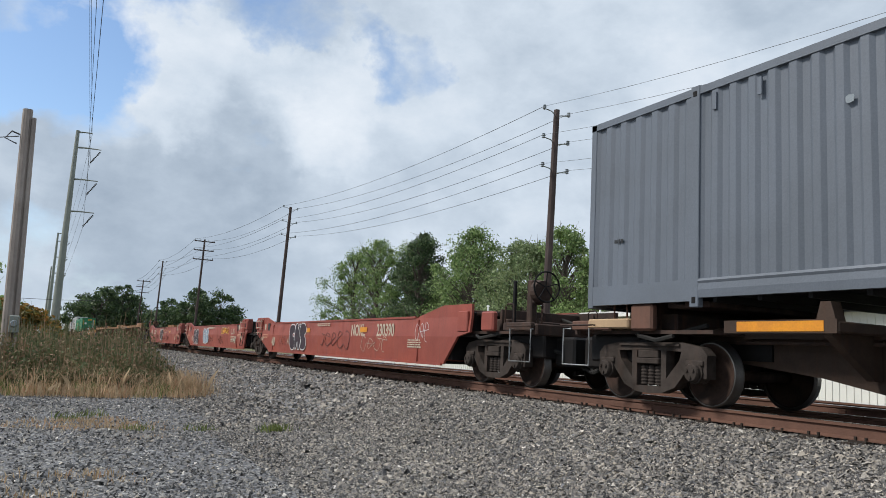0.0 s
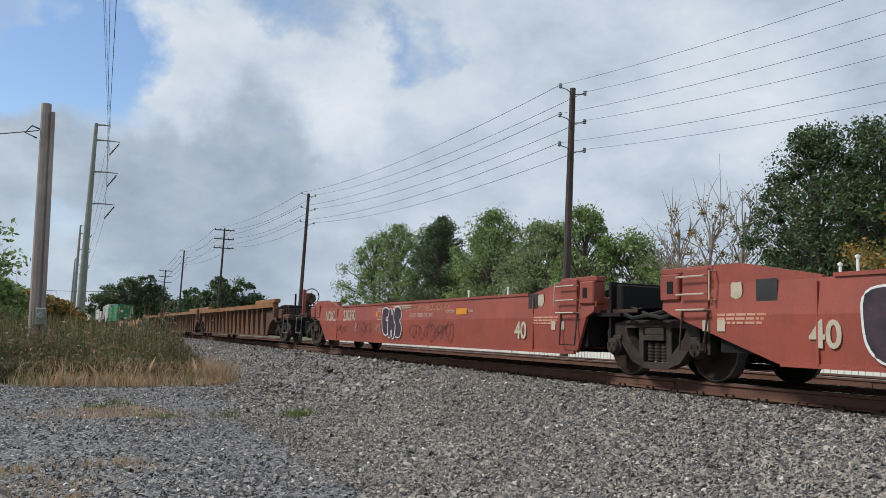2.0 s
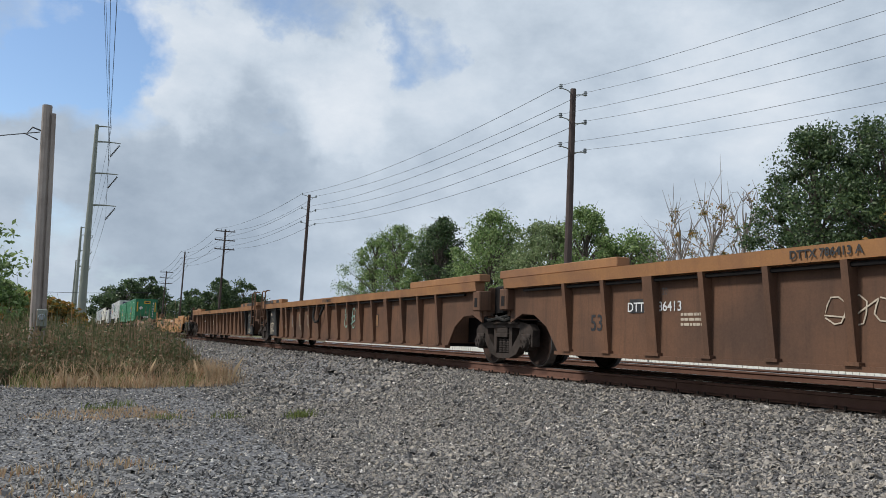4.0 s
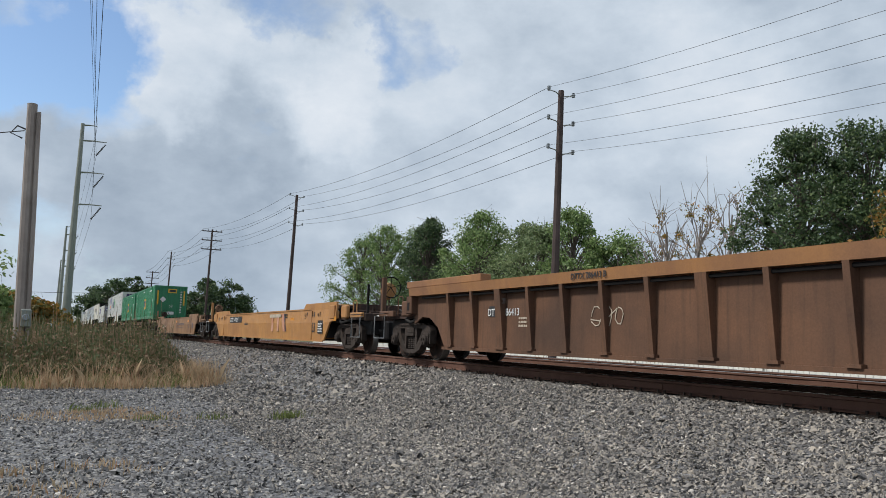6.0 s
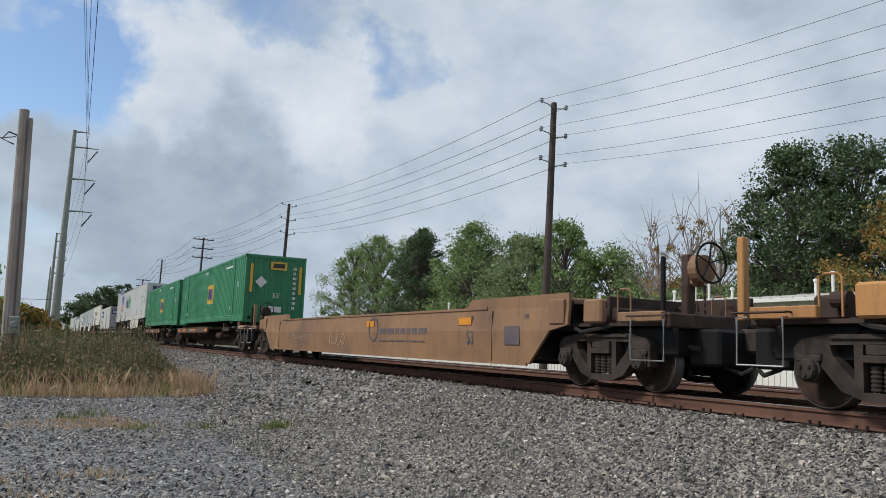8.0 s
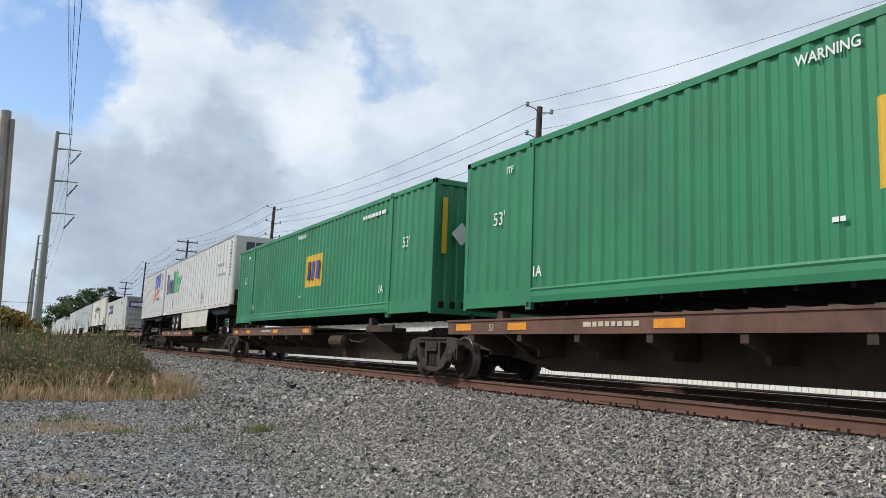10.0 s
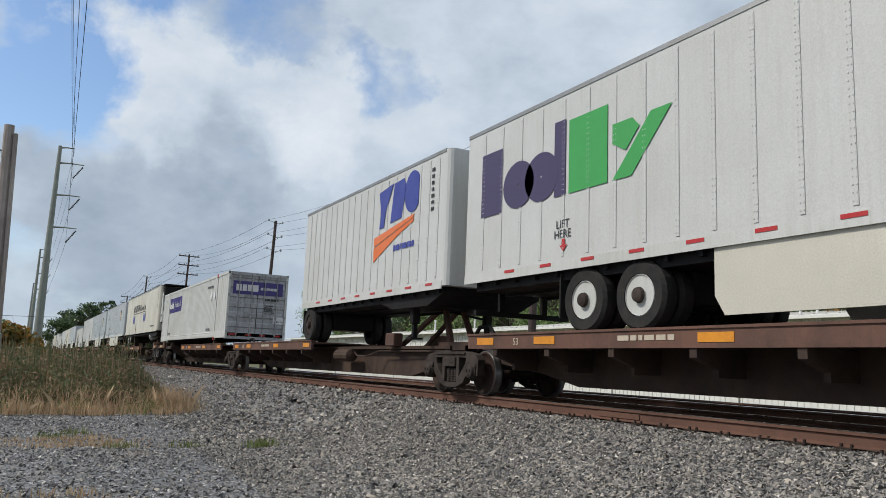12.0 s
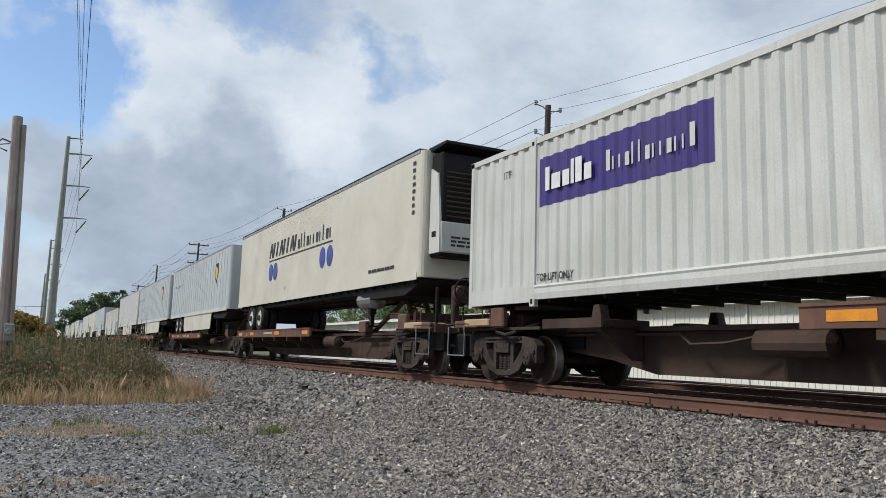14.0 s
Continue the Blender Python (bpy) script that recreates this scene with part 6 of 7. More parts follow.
    bars(car, side_mat(X, 1.0, 1.12), 1.1, 0.1, 2, M_CREAM, 33)


def build_train():
    # grey container on the last platform of the car that has just passed
    spine_unit(-9.4, 8.3, (True, True), (False, True), False, False)

    def grey(car, l, w, h):
        bm = B()
        for y in (l - 2.5, l - 3.2):
            box(bm, -w - 0.012, -w + 0.01, y - 0.03, y + 0.03, h - 0.38, h - 0.16)
        pieces("lashing_eye", bm, M_CGREY, car)
        bars(car, side_mat(-w - 0.004, l - 0.6, 0.95), 0.2, 0.1, 1, M_BLACKMARK, 1)
        bm = shape(B(), blob(0.10, 0.09, 3))
        part("scuff", bm, M_INSUL, car, "pale scuff mark", at=side_mat(-w + 0.008, l - 4.35, 2.15))
    container("grey_container", "dark grey corrugated steel container, plain and unmarked", -7.0, 16.42, M_CGREY, details=grey)
    # red three-unit well car
    red = [12.46, 30.1, 46.7, 63.35]
    for i in range(3):
        car, inner, outer = smooth_well("well_car", "empty weathered red well car with spray-painted sides", red[i], red[i + 1], M_RED, (True, i == 2), (i == 0, i == 2), False)
        red_marks(car, inner, outer, i)
    # brown ribbed three-unit well car
    br = [67.8, 88.0, 108.05, 128.0]
    for i in range(3):
        car = ribbed_well("ribbed_well_car", "rusty brown ribbed well car with an orange-brown top band", br[i], br[i + 1], (True, i == 2), (i == 0, i == 2), {0: (), 1: (1,), 2: (-1,)}[i])
        L = (br[i + 1] - br[i]) / 2
        if i == 1:
            lettering("125T", 0.34, M_CREAM, car, side_mat(-1.268, L - 1.65, 0.62), 0.85, 0.006)
            bm = tube(B(), [(-1.30, 2.1, 1.36), (-1.36, 1.95, 1.0), (-1.36, 1.75, 0.86), (-1.36, 1.4, 0.88), (-1.36, 1.15, 1.1), (-1.30, 1.05, 1.36)], 0.04, 7)
            part("hanging_hose", bm, M_RUBBER, car, "black air hose hanging in a loop")
            for k, y in enumerate((6.0, 4.9, 3.9, 2.85)):
                bm = shape(B(), blob(0.42, 0.52, 60 + k, 12, 0.3))
                part("spray_fill", bm, M_SAGE, car, at=side_mat(-1.246, y, 0.92))
                bm = shape(B(), blob(0.22, 0.3, 70 + k, 10, 0.3))
                part("spray_shade", bm, M_GREYMARK if k % 2 else M_BROWN, car, at=side_mat(-1.250, y, 0.92))
            scrawl(car, -1.25, -1.45, 1.05, 1.0, 0.5, 44, M_TEAL, 0.025)
            scrawl(car, -1.25, -1.45, 0.85, 1.0, 0.4, 45, M_TEAL, 0.025)
            lettering("DTTX 786413 C", 0.13, M_BLACKMARK, car, side_mat(-1.425, 0.8, 1.47), 1.0, 0.003)
            bm = plate(B(), 0, 0.36, 0, 0.32)
            part("plate_frame", bm, M_BLACKMARK, car, at=side_mat(-1.244, -3.4, 0.72))
            bm = plate(B(), 0.02, 0.34, 0.02, 0.30, 0.005)
            part("plate_field", bm, M_TAN, car, at=side_mat(-1.244, -3.4, 0.72))
            lettering("H", 0.14, M_BLACKMARK, car, side_mat(-1.25, -3.52, 0.77))
        else:
            lettering("53", 0.36, M_BLACKMARK, car, side_mat(-1.245, (-L + 3.62) if i == 2 else (L - 3.0), 0.66), 0.9, 0.004)
            bm = plate(B(), 0, 0.62, 0, 0.2)
            part("number_plate", bm, M_BLACKMARK, car, at=side_mat(-1.245, L - 3.95, 0.92))
            lettering("DTTX 786413", 0.19, M_WHITEMARK, car, side_mat(-1.25, L - 3.9, 0.94), 1.0, 0.002)
            lettering("DTTX 786413 B" if i == 2 else "DTTX 786413 A", 0.13, M_BLACKMARK, car, side_mat(-1.425, 3.2, 1.47), 1.0, 0.003)
            bars(car, side_mat(-1.245, L - 5.0, 0.72), 0.5, 0.2, 3, M_CREAM, 50)
            scrawl(car, -1.25, 2.5, 0.9, 0.8, 0.4, 46, M_CREAM, 0.012)
        for y in (-5.2, 5.2):
            lettering("20", 0.14, M_BLACKMARK, car, side_mat(-1.41, y + 0.08, 1.15), 0.8)
    # yellow well car
    car, inner, outer = smooth_well("yellow_well_car", "empty faded yellow well car with black number panel", 132.3, 152.15, M_YELLOW, (True, True), (True, True))
    X = -1.3215
    bm = plate(B(), 0, 2.55, 0, 0.26)
    part("number_panel", bm, M_BLACKMARK, car, at=side_mat(X, 147.93 - 142.22, 0.90))
    lettering("DTTX", 0.25, M_WHITEMARK, car, side_mat(X - 0.004, 5.55, 0.94), 0.9, 0.003, 0.2)
    lettering("470319", 0.25, M_WHITEMARK, car, side_mat(X - 0.004, 4.65, 0.94), 1.05, 0.003, 0.2)
    # faded three-letter mark as plain shapes
    for k, (poly, mt) in enumerate((([(0, 0.5), (0.85, 0.5), (0.85, 0.62), (0, 0.62)], M_CREAM), ([(0.30, 0), (0.52, 0), (0.52, 0.5), (0.30, 0.5)], M_PINK), ([(0.9, 0.5), (1.6, 0.5), (1.6, 0.62), (0.9, 0.62)], M_CREAM),
                                ([(1.1, 0), (1.32, 0), (1.32, 0.5), (1.1, 0.5)], M_PINK), ([(1.7, 0.62), (1.95, 0.62), (2.2, 0), (1.95, 0)], M_PINK), ([(2.0, 0.62), (2.1, 0.62), (2.35, 0), (2.25, 0)], M_GREYMARK))):
        part("faded_mark", shape(B(), poly, 0.002 + 0.0008 * k), mt, car, at=side_mat(X, 140.45 - 142.22, 0.56))
    lettering("53", 0.42, M_BLACKMARK, car, side_mat(X, -7.15, 0.56), 0.8, 0.006)
    for y, s in ((-7.62, "48"), (-7.05, "45"), (-6.25, "40"), (7.0, "40"), (7.9, "45"), (8.6, "48")):
        lettering(s, 0.17, M_BLACKMARK, car, side_mat(X + 0.018, y, 1.04))
        part("block_mark", plate(B(), 0.24, 0.30, -0.02, 0.15), M_BLACKMARK, car, at=side_mat(X + 0.018, y, 1.04))
    lettering("20", 0.17, M_BLACKMARK, car, side_mat(X + 0.012, -6.25, 0.89))
    bm = plate(B(), 0, 0.5, 0, 0.4)
    part("notice_plate", bm, M_BLACKMARK, car, at=side_mat(X, -7.75, 0.52))
    bars(car, side_mat(X - 0.004, -7.78, 0.55), 0.42, 0.3, 4, M_WHITEMARK, 90)
    bars(car, side_mat(X, 2.6, 0.78), 0.7, 0.12, 2, M_BLACKMARK, 91)
    bars(car, side_mat(X, -3.6, 1.0), 0.6, 0.2, 2, M_BLACKMARK, 92)
    for y in (-4.6, -9.0, 9.2):
        bm = plate(B(), 0, 0.45, 0, 0.13)
        part("reflector", bm, M_ORANGE, car, "orange reflective patch", at=side_mat(X + 0.012, y, 0.90))
    # dusty tan well car
    car, inner, outer = smooth_well("tan_well_car", "empty dusty tan well car with faded lettering", 156.6, 176.6, M_TAN, (True, True), (True, True))
    bm = lathe(B(), [(0.0, 0.30), (0.003, 0.30), (0.003, 0.25), (0.0, 0.25)], 28, "Z", cap=False)
    part("round_emblem", bm, M_GREYMARK, car, at=side_mat(X, -1.45, 0.92))
    bars(car, side_mat(X, -1.85, 0.74), 2.9, 0.24, 1, M_GREYMARK, 95, "faded_name")
    bars(car, side_mat(X, -1.85, 0.62), 2.9, 0.05, 1, M_GREYMARK, 96, "faded_line")
    lettering("53", 0.36, M_GREYMARK, car, side_mat(X, -6.2, 0.62), 0.85, 0.004)
    scrawl(car, X, 1.2, 0.66, 1.3, 0.34, 97, M_CREAM, 0.010)
    scrawl(car, X, 4.6, 0.70, 2.6, 0.22, 98, M_CREAM, 0.006)
    for y, n in ((-6.3, "40"), (-7.0, "45"), (-8.2, "48")):
        lettering(n, 0.15, M_GREYMARK, car, side_mat(X + 0.02, y, 1.05))
    bm = plate(B(), 0, 0.5, 0, 0.32)
    part("notice_plate", bm, M_GREYMARK, car, at=side_mat(X, -7.6, 0.62))
    for y in (-1.0, -5.9):
        bm = plate(B(), 0, 0.5, 0, 0.14)
        part("reflector", bm, M_ORANGE, car, "orange reflective patch", at=side_mat(X, y, 0.98))

    # spine cars: five platforms each
    def rake(start, stands):
        ys = [start + d for d in (0.0, 17.2, 34.95, 52.85, 71.4, 88.4)]
        for i in range(5):
            spine_unit(ys[i], ys[i + 1], (True, i == 4), (i == 0, i == 4), i < 4, stands[i])
        return ys
    rake(180.4, (False, False, True, True, False))

    def emp(car, l, w, h):
        painted_panel(car, l, w, -1.45, 0.05, 1.02, 1.97, M_YELMARK, "logo_panel", "yellow square mark")
        lg = side_mat(-w - 0.002, 0.0, 1.02)
        for k, x in enumerate((0.2, 0.55, 0.95)):
            bm = shape(B(), [(x, 0.22), (x + 0.24, 0.22), (x + 0.3, 0.75), (x + 0.06, 0.75)], 0.006)
            part("logo_shape", bm, M_BLACKMARK if k == 0 else M_BLUEMARK, car, at=lg)
        for y in (l - 1.0, -l + 1.5):
            lettering("53'", 0.34, M_WHITEMARK, car, side_mat(-w - 0.002, y, 1.55))
        lettering("1A", 0.24, M_WHITEMARK, car, side_mat(-w - 0.002, -l + 2.75, 0.60), 1.0, 0.006)
        lettering("1A", 0.24, M_WHITEMARK, car, side_mat(-w - 0.002, l - 2.25, 0.55), 1.0, 0.006)
        lettering("ITF", 0.17, M_WHITEMARK, car, side_mat(-w - 0.002, l - 1.4, 2.45), 1.0, 0.003)
        lettering("WARNING", 0.18, M_WHITEMARK, car, side_mat(-w - 0.002, 0.9, 2.56), 0.9, 0.003)
        bars(car, side_mat(-w - 0.002, -l + 3.9, 2.45), 1.5, 0.17, 1, M_WHITEMARK, 7, "painted_number")
        bars(car, side_mat(-w - 0.002, 0.5, 0.72), 0.2, 0.1, 1, M_WHITEMARK, 8)
        for x in (-1.1, 1.0):
            bm = plate(B(), 0, 0.12, 0, 1.2)
            part("stripe", bm, M_YELMARK, car, at=end_mat(x, -l - 0.012, 1.3))
        bm = plate(B(), 0, 0.7, 0, 0.34)
        e = part("end_logo", bm, M_YELMARK, car, at=end_mat(-0.25, -l - 0.006, 2.3))
        bm = shape(B(), [(0.1, 0.08), (0.6, 0.08), (0.62, 0.27), (0.12, 0.27)], 0.006)
        part("end_logo_shape", bm, M_BLACKMARK, e)
        bm = shape(B(), [(0, -0.25), (0.25, 0), (0, 0.25), (-0.25, 0)], 0.004)
        part("placard_holder", bm, M_WHITEMARK, car, "white diamond placard holder", at=end_mat(-0.62, -l - 0.008, 1.75))
        lettering("53'", 0.3, M_WHITEMARK, car, end_mat(-0.12, -l - 0.006, 1.1))
        bm = plate(B(), 0, 0.55, 0, 0.24)
        part("notice_plate", bm, M_WHITEMARK, car, at=end_mat(-0.25, -l - 0.006, 0.5))
        bars(car, end_mat(0.75, -l - 0.006, 0.6), 0.14, 1.9, 9, M_WHITEMARK, 13, "painted_number")
    container("green_container", "bright green corrugated container with yellow square mark", 179.6, 16.4, M_CGREEN, details=emp)
    container("green_container", "bright green corrugated container with yellow square mark", 197.35, 16.62, M_CGREEN, details=emp)

    def parcel(tr, l, w, z0, top):
        X = -w - 0.0125
        # large two-colour mark as plain upright shapes
        z = top - 1.72
        y = l - 0.55
        m = side_mat(X, y, z) @ Matrix.Diagonal((1.14, 1, 1, 1))

        def ring(cx, cy, r0, r1, mt):
            bm = lathe(B(), [(0.0, r1), (0.004, r1), (0.004, r0), (0.0, r0)], 28, "Z", (cx, cy, 0), False)
            part("mark_shape", bm, mt, tr, at=m)
        for x0, x1, z0_, z1_, mt in ((0.0, 0.62, 0, 1.2, M_DARKPURPLE), (2.0, 2.26, 0, 1.25, M_DARKPURPLE), (2.34, 3.15, 0, 1.2, M_GREENMARK)):
            part("mark_shape", plate(B(), x0, x1, z0_, z1_), mt, tr, at=m)
        ring(1.08, 0.42, 0.02, 0.42, M_DARKPURPLE)
        ring(1.68, 0.42, 0.02, 0.42, M_DARKPURPLE)
        part("mark_shape", shape(B(), [(3.25, 0), (3.6, 0), (4.3, 0.85), (3.95, 0.85)], 0.003), M_GREENMARK, tr, at=m)
        part("mark_shape", shape(B(), [(3.25, 0.55), (3.25, 0.85), (3.62, 0.85), (3.75, 0.7), (3.5, 0.4)], 0.003), M_GREENMARK, tr, at=m)
        bars(tr, side_mat(X, -l + 2.75, top - 1.2), 1.45, 0.24, 1, M_INSUL, 21, "grey_lettering")
        bars(tr, side_mat(X, -l + 2.75, top - 1.6), 1.4, 0.18, 1, M_INSUL, 22, "grey_lettering")
        bars(tr, side_mat(X, -l + 0.45, top - 1.7), 0.14, 1.5, 10, M_BLACKMARK, 23, "painted_number")
        for y in (l - 2.9, -l + 6.0):
            lettering("LIFT", 0.19, M_BLACKMARK, tr, side_mat(X, y, z0 + 0.62))
            lettering("HERE", 0.19, M_BLACKMARK, tr, side_mat(X, y + 0.05, z0 + 0.46))
            bm = shape(B(), [(-0.1, 0.1), (0, 0), (0.1, 0.1), (0.04, 0.1), (0.04, 0.2), (-0.04, 0.2), (-0.04, 0.1)])
            part("arrow", bm, M_REDMARK, tr, at=side_mat(X, y - 0.2, z0 + 0.24))
        for x0, x1 in ((-0.8, -0.45), (-0.4, 0.0)):
            bm = plate(B(), x0, x1, 0, 0.42)
            part("nose_mark", bm, M_DARKPURPLE, tr, at=end_mat(0, -l - 0.004, top - 0.65))
    trailer("parcel_trailer", "long white ribbed trailer with purple and green mark", 215.2, 17.2, M_TWHITE, (3.85, 5.05), parcel, (-4.2, 2.4), low_front=True)

    def pup(tr, l, w, z0, top):
        X = -w - 0.0125
        for poly in ([(0.1, 0.9), (0.92, 1.0), (0.52, 0.36), (0.44, 0.0), (0.18, 0.0), (0.26, 0.36)], [(0.82, 0.05), (1.44, 0.1), (1.62, 0.8), (1.5, 1.02), (0.98, 0.98)],
                     [(1.98 + 0.42 * math.cos(a), 0.62 + 0.48 * math.sin(a)) for a in np.linspace(0.7, 5.5, 16)]):
            part("mark_shape", shape(B(), poly, 0.004), M_BLUEMARK, tr, at=side_mat(X, -l + 3.65, z0 + 1.62))
        for k, (a, b) in enumerate(((0.30, 0.02), (0.12, 0.22))):
            bm = shape(B(), [(0, -0.5 + a * 1.4), (0, -0.28 + a * 1.4), (2.2, 0.28 + a * 0.5), (2.15, 0.2 + a * 0.5)], 0.003)
            part("orange_wedge", bm, M_ORMARK, tr, at=side_mat(X, -l + 3.75, z0 + 1.28))
        bm = shape(B(), [(0, -0.46), (0.05, -0.2), (2.2, 0.34), (0.9, -0.12)], 0.0045)
        part("orange_wedge", bm, M_ORMARK, tr, at=side_mat(X, -l + 3.75, z0 + 1.28))
        bars(tr, side_mat(X, -l + 2.6, z0 + 0.92), 1.25, 0.24, 1, M_BLUEMARK, 31, "blue_lettering")
        bars(tr, side_mat(X, -l + 0.75, z0 + 1.6), 0.13, 1.0, 7, M_BLACKMARK, 32, "painted_number")
    trailer("pup_trailer", "short white ribbed trailer with blue and orange mark", 233.2, 9.15, M_TWHITE, (3.95,), pup, post=0.42, rim=M_TRUCK)

    def mm(car, l, w, h):
        painted_panel(car, l, w, l - 6.15, l - 2.25, 1.68, 2.52, M_PURPLE, "purple_panel", "purple sign panel")
        for x0, x1, z1 in ((0.18, 0.30, 0.64), (0.36, 0.60, 0.50), (0.66, 0.84, 0.50), (0.88, 0.96, 0.64), (1.0, 1.16, 0.64), (1.22, 1.40, 0.50)):
            bm = plate(B(), x0, x1, 0.24, z1)
            part("panel_mark", bm, M_WHITEMARK, car, at=side_mat(-w - 0.007, l - 2.35, 1.68))
        for k in range(13):
            bm = plate(B(), k * 0.14, k * 0.14 + (0.03 if k % 3 else 0.09), 0, 0.32 if k in (0, 4, 5, 12) else 0.2)
            part("panel_lettering", bm, M_CWHITE, car, at=side_mat(-w - 0.007, l - 4.1, 1.95))
        lettering("TOP LIFT ONLY", 0.17, M_BLACKMARK, car, side_mat(-w - 0.003, l - 2.3, 0.42), 0.85, 0.004)
        lettering("TOP LIFT ONLY", 0.17, M_BLACKMARK, car, side_mat(-w - 0.003, -l + 4.0, 0.42), 0.85, 0.004)
        lettering("ITF", 0.2, M_BLACKMARK, car, side_mat(-w - 0.003, l - 1.2, 2.35))
        bars(car, side_mat(-w - 0.003, -l + 4.2, 2.35), 1.4, 0.18, 1, M_BLACKMARK, 43, "painted_number")
        for y in (-l + 3.3, -l + 2.6):
            bm = shape(B(), [(0, -0.24), (0.22, 0), (0, 0.24), (-0.22, 0)], 0.004)
            part("placard_holder", bm, M_WHITEMARK, car, at=side_mat(-w - 0.006, y, 2.0))
        bm = plate(B(), -1.08, 1.08, 0, 0.56, 0.012)
        part("purple_panel", bm, M_PURPLE, car, "purple sign panel", at=end_mat(0, -l + 0.04, 1.95))
        for x0, x1 in ((-0.95, -0.72), (-0.68, -0.5), (-0.46, -0.28), (-0.24, 0.0)):
            bm = plate(B(), x0, x1, 0.14, 0.42, 0.016)
            part("panel_mark", bm, M_WHITEMARK, car, at=end_mat(0, -l + 0.035, 1.95))
        bars(car, end_mat(0.1, -l + 0.02, 2.12), 0.85, 0.2, 1, M_CWHITE, 45, "panel_lettering")
        bars(car, end_mat(0.3, -l + 0.03, 1.68), 0.75, 0.17, 1, M_BLACKMARK, 46, "painted_number")
        bars(car, end_mat(0.3, -l + 0.03, 1.15), 0.45, 0.4, 5, M_BLACKMARK, 47)
        bm = plate(B(), 0, 0.45, 0, 0.3, 0.01)
        part("notice_plate", bm, M_WHITEMARK, car, at=end_mat(0.72, -l + 0.02, 0.75))
        lettering("24,000 lbs", 0.1, M_BLACKMARK, car, end_mat(0.75, -l + 0.008, 0.82))
        for z in (1.05, 1.6):
            bm = shape(B(), [(0, -0.24), (0.22, 0), (0, 0.24), (-0.22, 0)], 0.012)
            part("placard_holder", bm, M_CDOOR, car, at=end_mat(-0.85, -l + 0.03, z))
        for x in (-1.0, -0.3, 0.3, 0.95):
            bm = plate(B(), x - 0.13, x + 0.13, 0, 0.07, 0.012)
            part("reflector", bm, M_REDMARK, car, at=end_mat(0, -l + 0.03, 0.2))
        for z in (0.0, h - 0.12):
            bm = box(B(), -w - 0.016, -w + 0.02, -l + 2.08, -l + 2.26, z, z + 0.14, 0.005)
            part("red_casting", bm, M_REDMARK, car)
    container("white_container", "off-white corrugated container with purple panel and grey doors", 252.55, 17.2, M_CWHITE, True, M_CDOOR, details=mm, base=1.30)

    # second rake: trailers and boxes far behind
    rake(272.9, (True, True, True, True, False))
    rake(365.4, (True, True, True, False, True))
    rake(457.9, (True, False, True, True, True))
    rake(550.4, (True, True, False, False, False))

    def alliance(tr, l, w, z0, top):
        X = -w - 0.0125
        for k in range(8):
            x0 = k * 0.43
            bm = shape(B(), [(x0, 0), (x0 + 0.13, 0), (x0 + 0.24, 0.30), (x0 + 0.36, 0.0), (x0 + 0.44, 0.0), (x0 + 0.40, 0.52), (x0 + 0.2, 0.52)] if k % 3 == 0 else [(x0, 0), (x0 + 0.16, 0), (x0 + 0.30, 0.52), (x0 + 0.14, 0.52)])
            part("mark_shape", bm, M_BLACKMARK, tr, at=side_mat(X, 4.1, z0 + 1.58))
        for k in range(11):
            x0 = 3.5 + k * 0.31
            bm = plate(B(), x0, x0 + (0.07 if k % 3 else 0.2), -0.03, 0.44 if k in (1, 2, 8) else 0.27)
            part("mark_shape", bm, M_BLACKMARK, tr, at=side_mat(X, 4.1, z0 + 1.62))
        bm = plate(B(), 0, 6.9, 0, 0.04)
        part("mark_line", bm, M_BLACKMARK, tr, at=side_mat(X, 4.1, z0 + 1.45))
        for y in (3.8, 3.2, -1.95, -2.6):
            bm = lathe(B(), [(-0.002, 0.3), (0.003, 0.3)], 20, "Z")
            part("dot", bm, M_BLUEMARK, tr, at=side_mat(X, y, z0 + 1.05) @ Matrix.Diagonal((0.85, 1.05, 1, 1)))
        bars(tr, side_mat(X, -l + 3.0, z0 + 0.25), 1.6, 0.14, 1, M_BLACKMARK, 51, "painted_number")
        bars(tr, side_mat(X, -l + 0.5, z0 + 1.4), 0.14, 1.3, 8, M_BLACKMARK, 52, "painted_number")
        lettering("53", 0.2, M_BLACKMARK, tr, side_mat(X, 2.0, z0 + 0.3))
    trailer("cooled_trailer", "cream refrigerated trailer with dark blue dots and cooling unit", 271.95, 17.3, M_TCREAM, (5.3, 6.55), alliance, reefer=True, post=0, rivets=False)

    def shield(tr, l, w, z0, top):
        X = -w - 0.0125
        bm = shape(B(), [(-0.35, 0.75), (0.35, 0.75), (0.35, 0.2), (0, -0.25), (-0.35, 0.2)])
        part("shield_mark", bm, M_SPINE, tr, "brown and gold shield mark", at=side_mat(X, -l + 2.8, z0 + 1.5))
        bm = shape(B(), [(-0.25, 0.65), (0.25, 0.5), (0.25, 0.2), (0, -0.1), (-0.25, 0.2)], 0.006)
        part("shield_field", bm, M_YELMARK, tr, at=side_mat(X, -l + 2.8, z0 + 1.5))
        bars(tr, side_mat(X, l - 1.0, z0 + 1.7), 2.6, 0.2, 1, M_INSUL, 61, "grey_lettering")
    mats = [M_TGREY, M_TGREY, M_TWHITE, M_CWHITE, M_TGREY, M_TCREAM, M_TWHITE, M_TGREY, M_TWHITE, M_TCREAM, M_TGREY, M_TWHITE, M_TWHITE, M_TGREY, M_TCREAM, M_TWHITE]
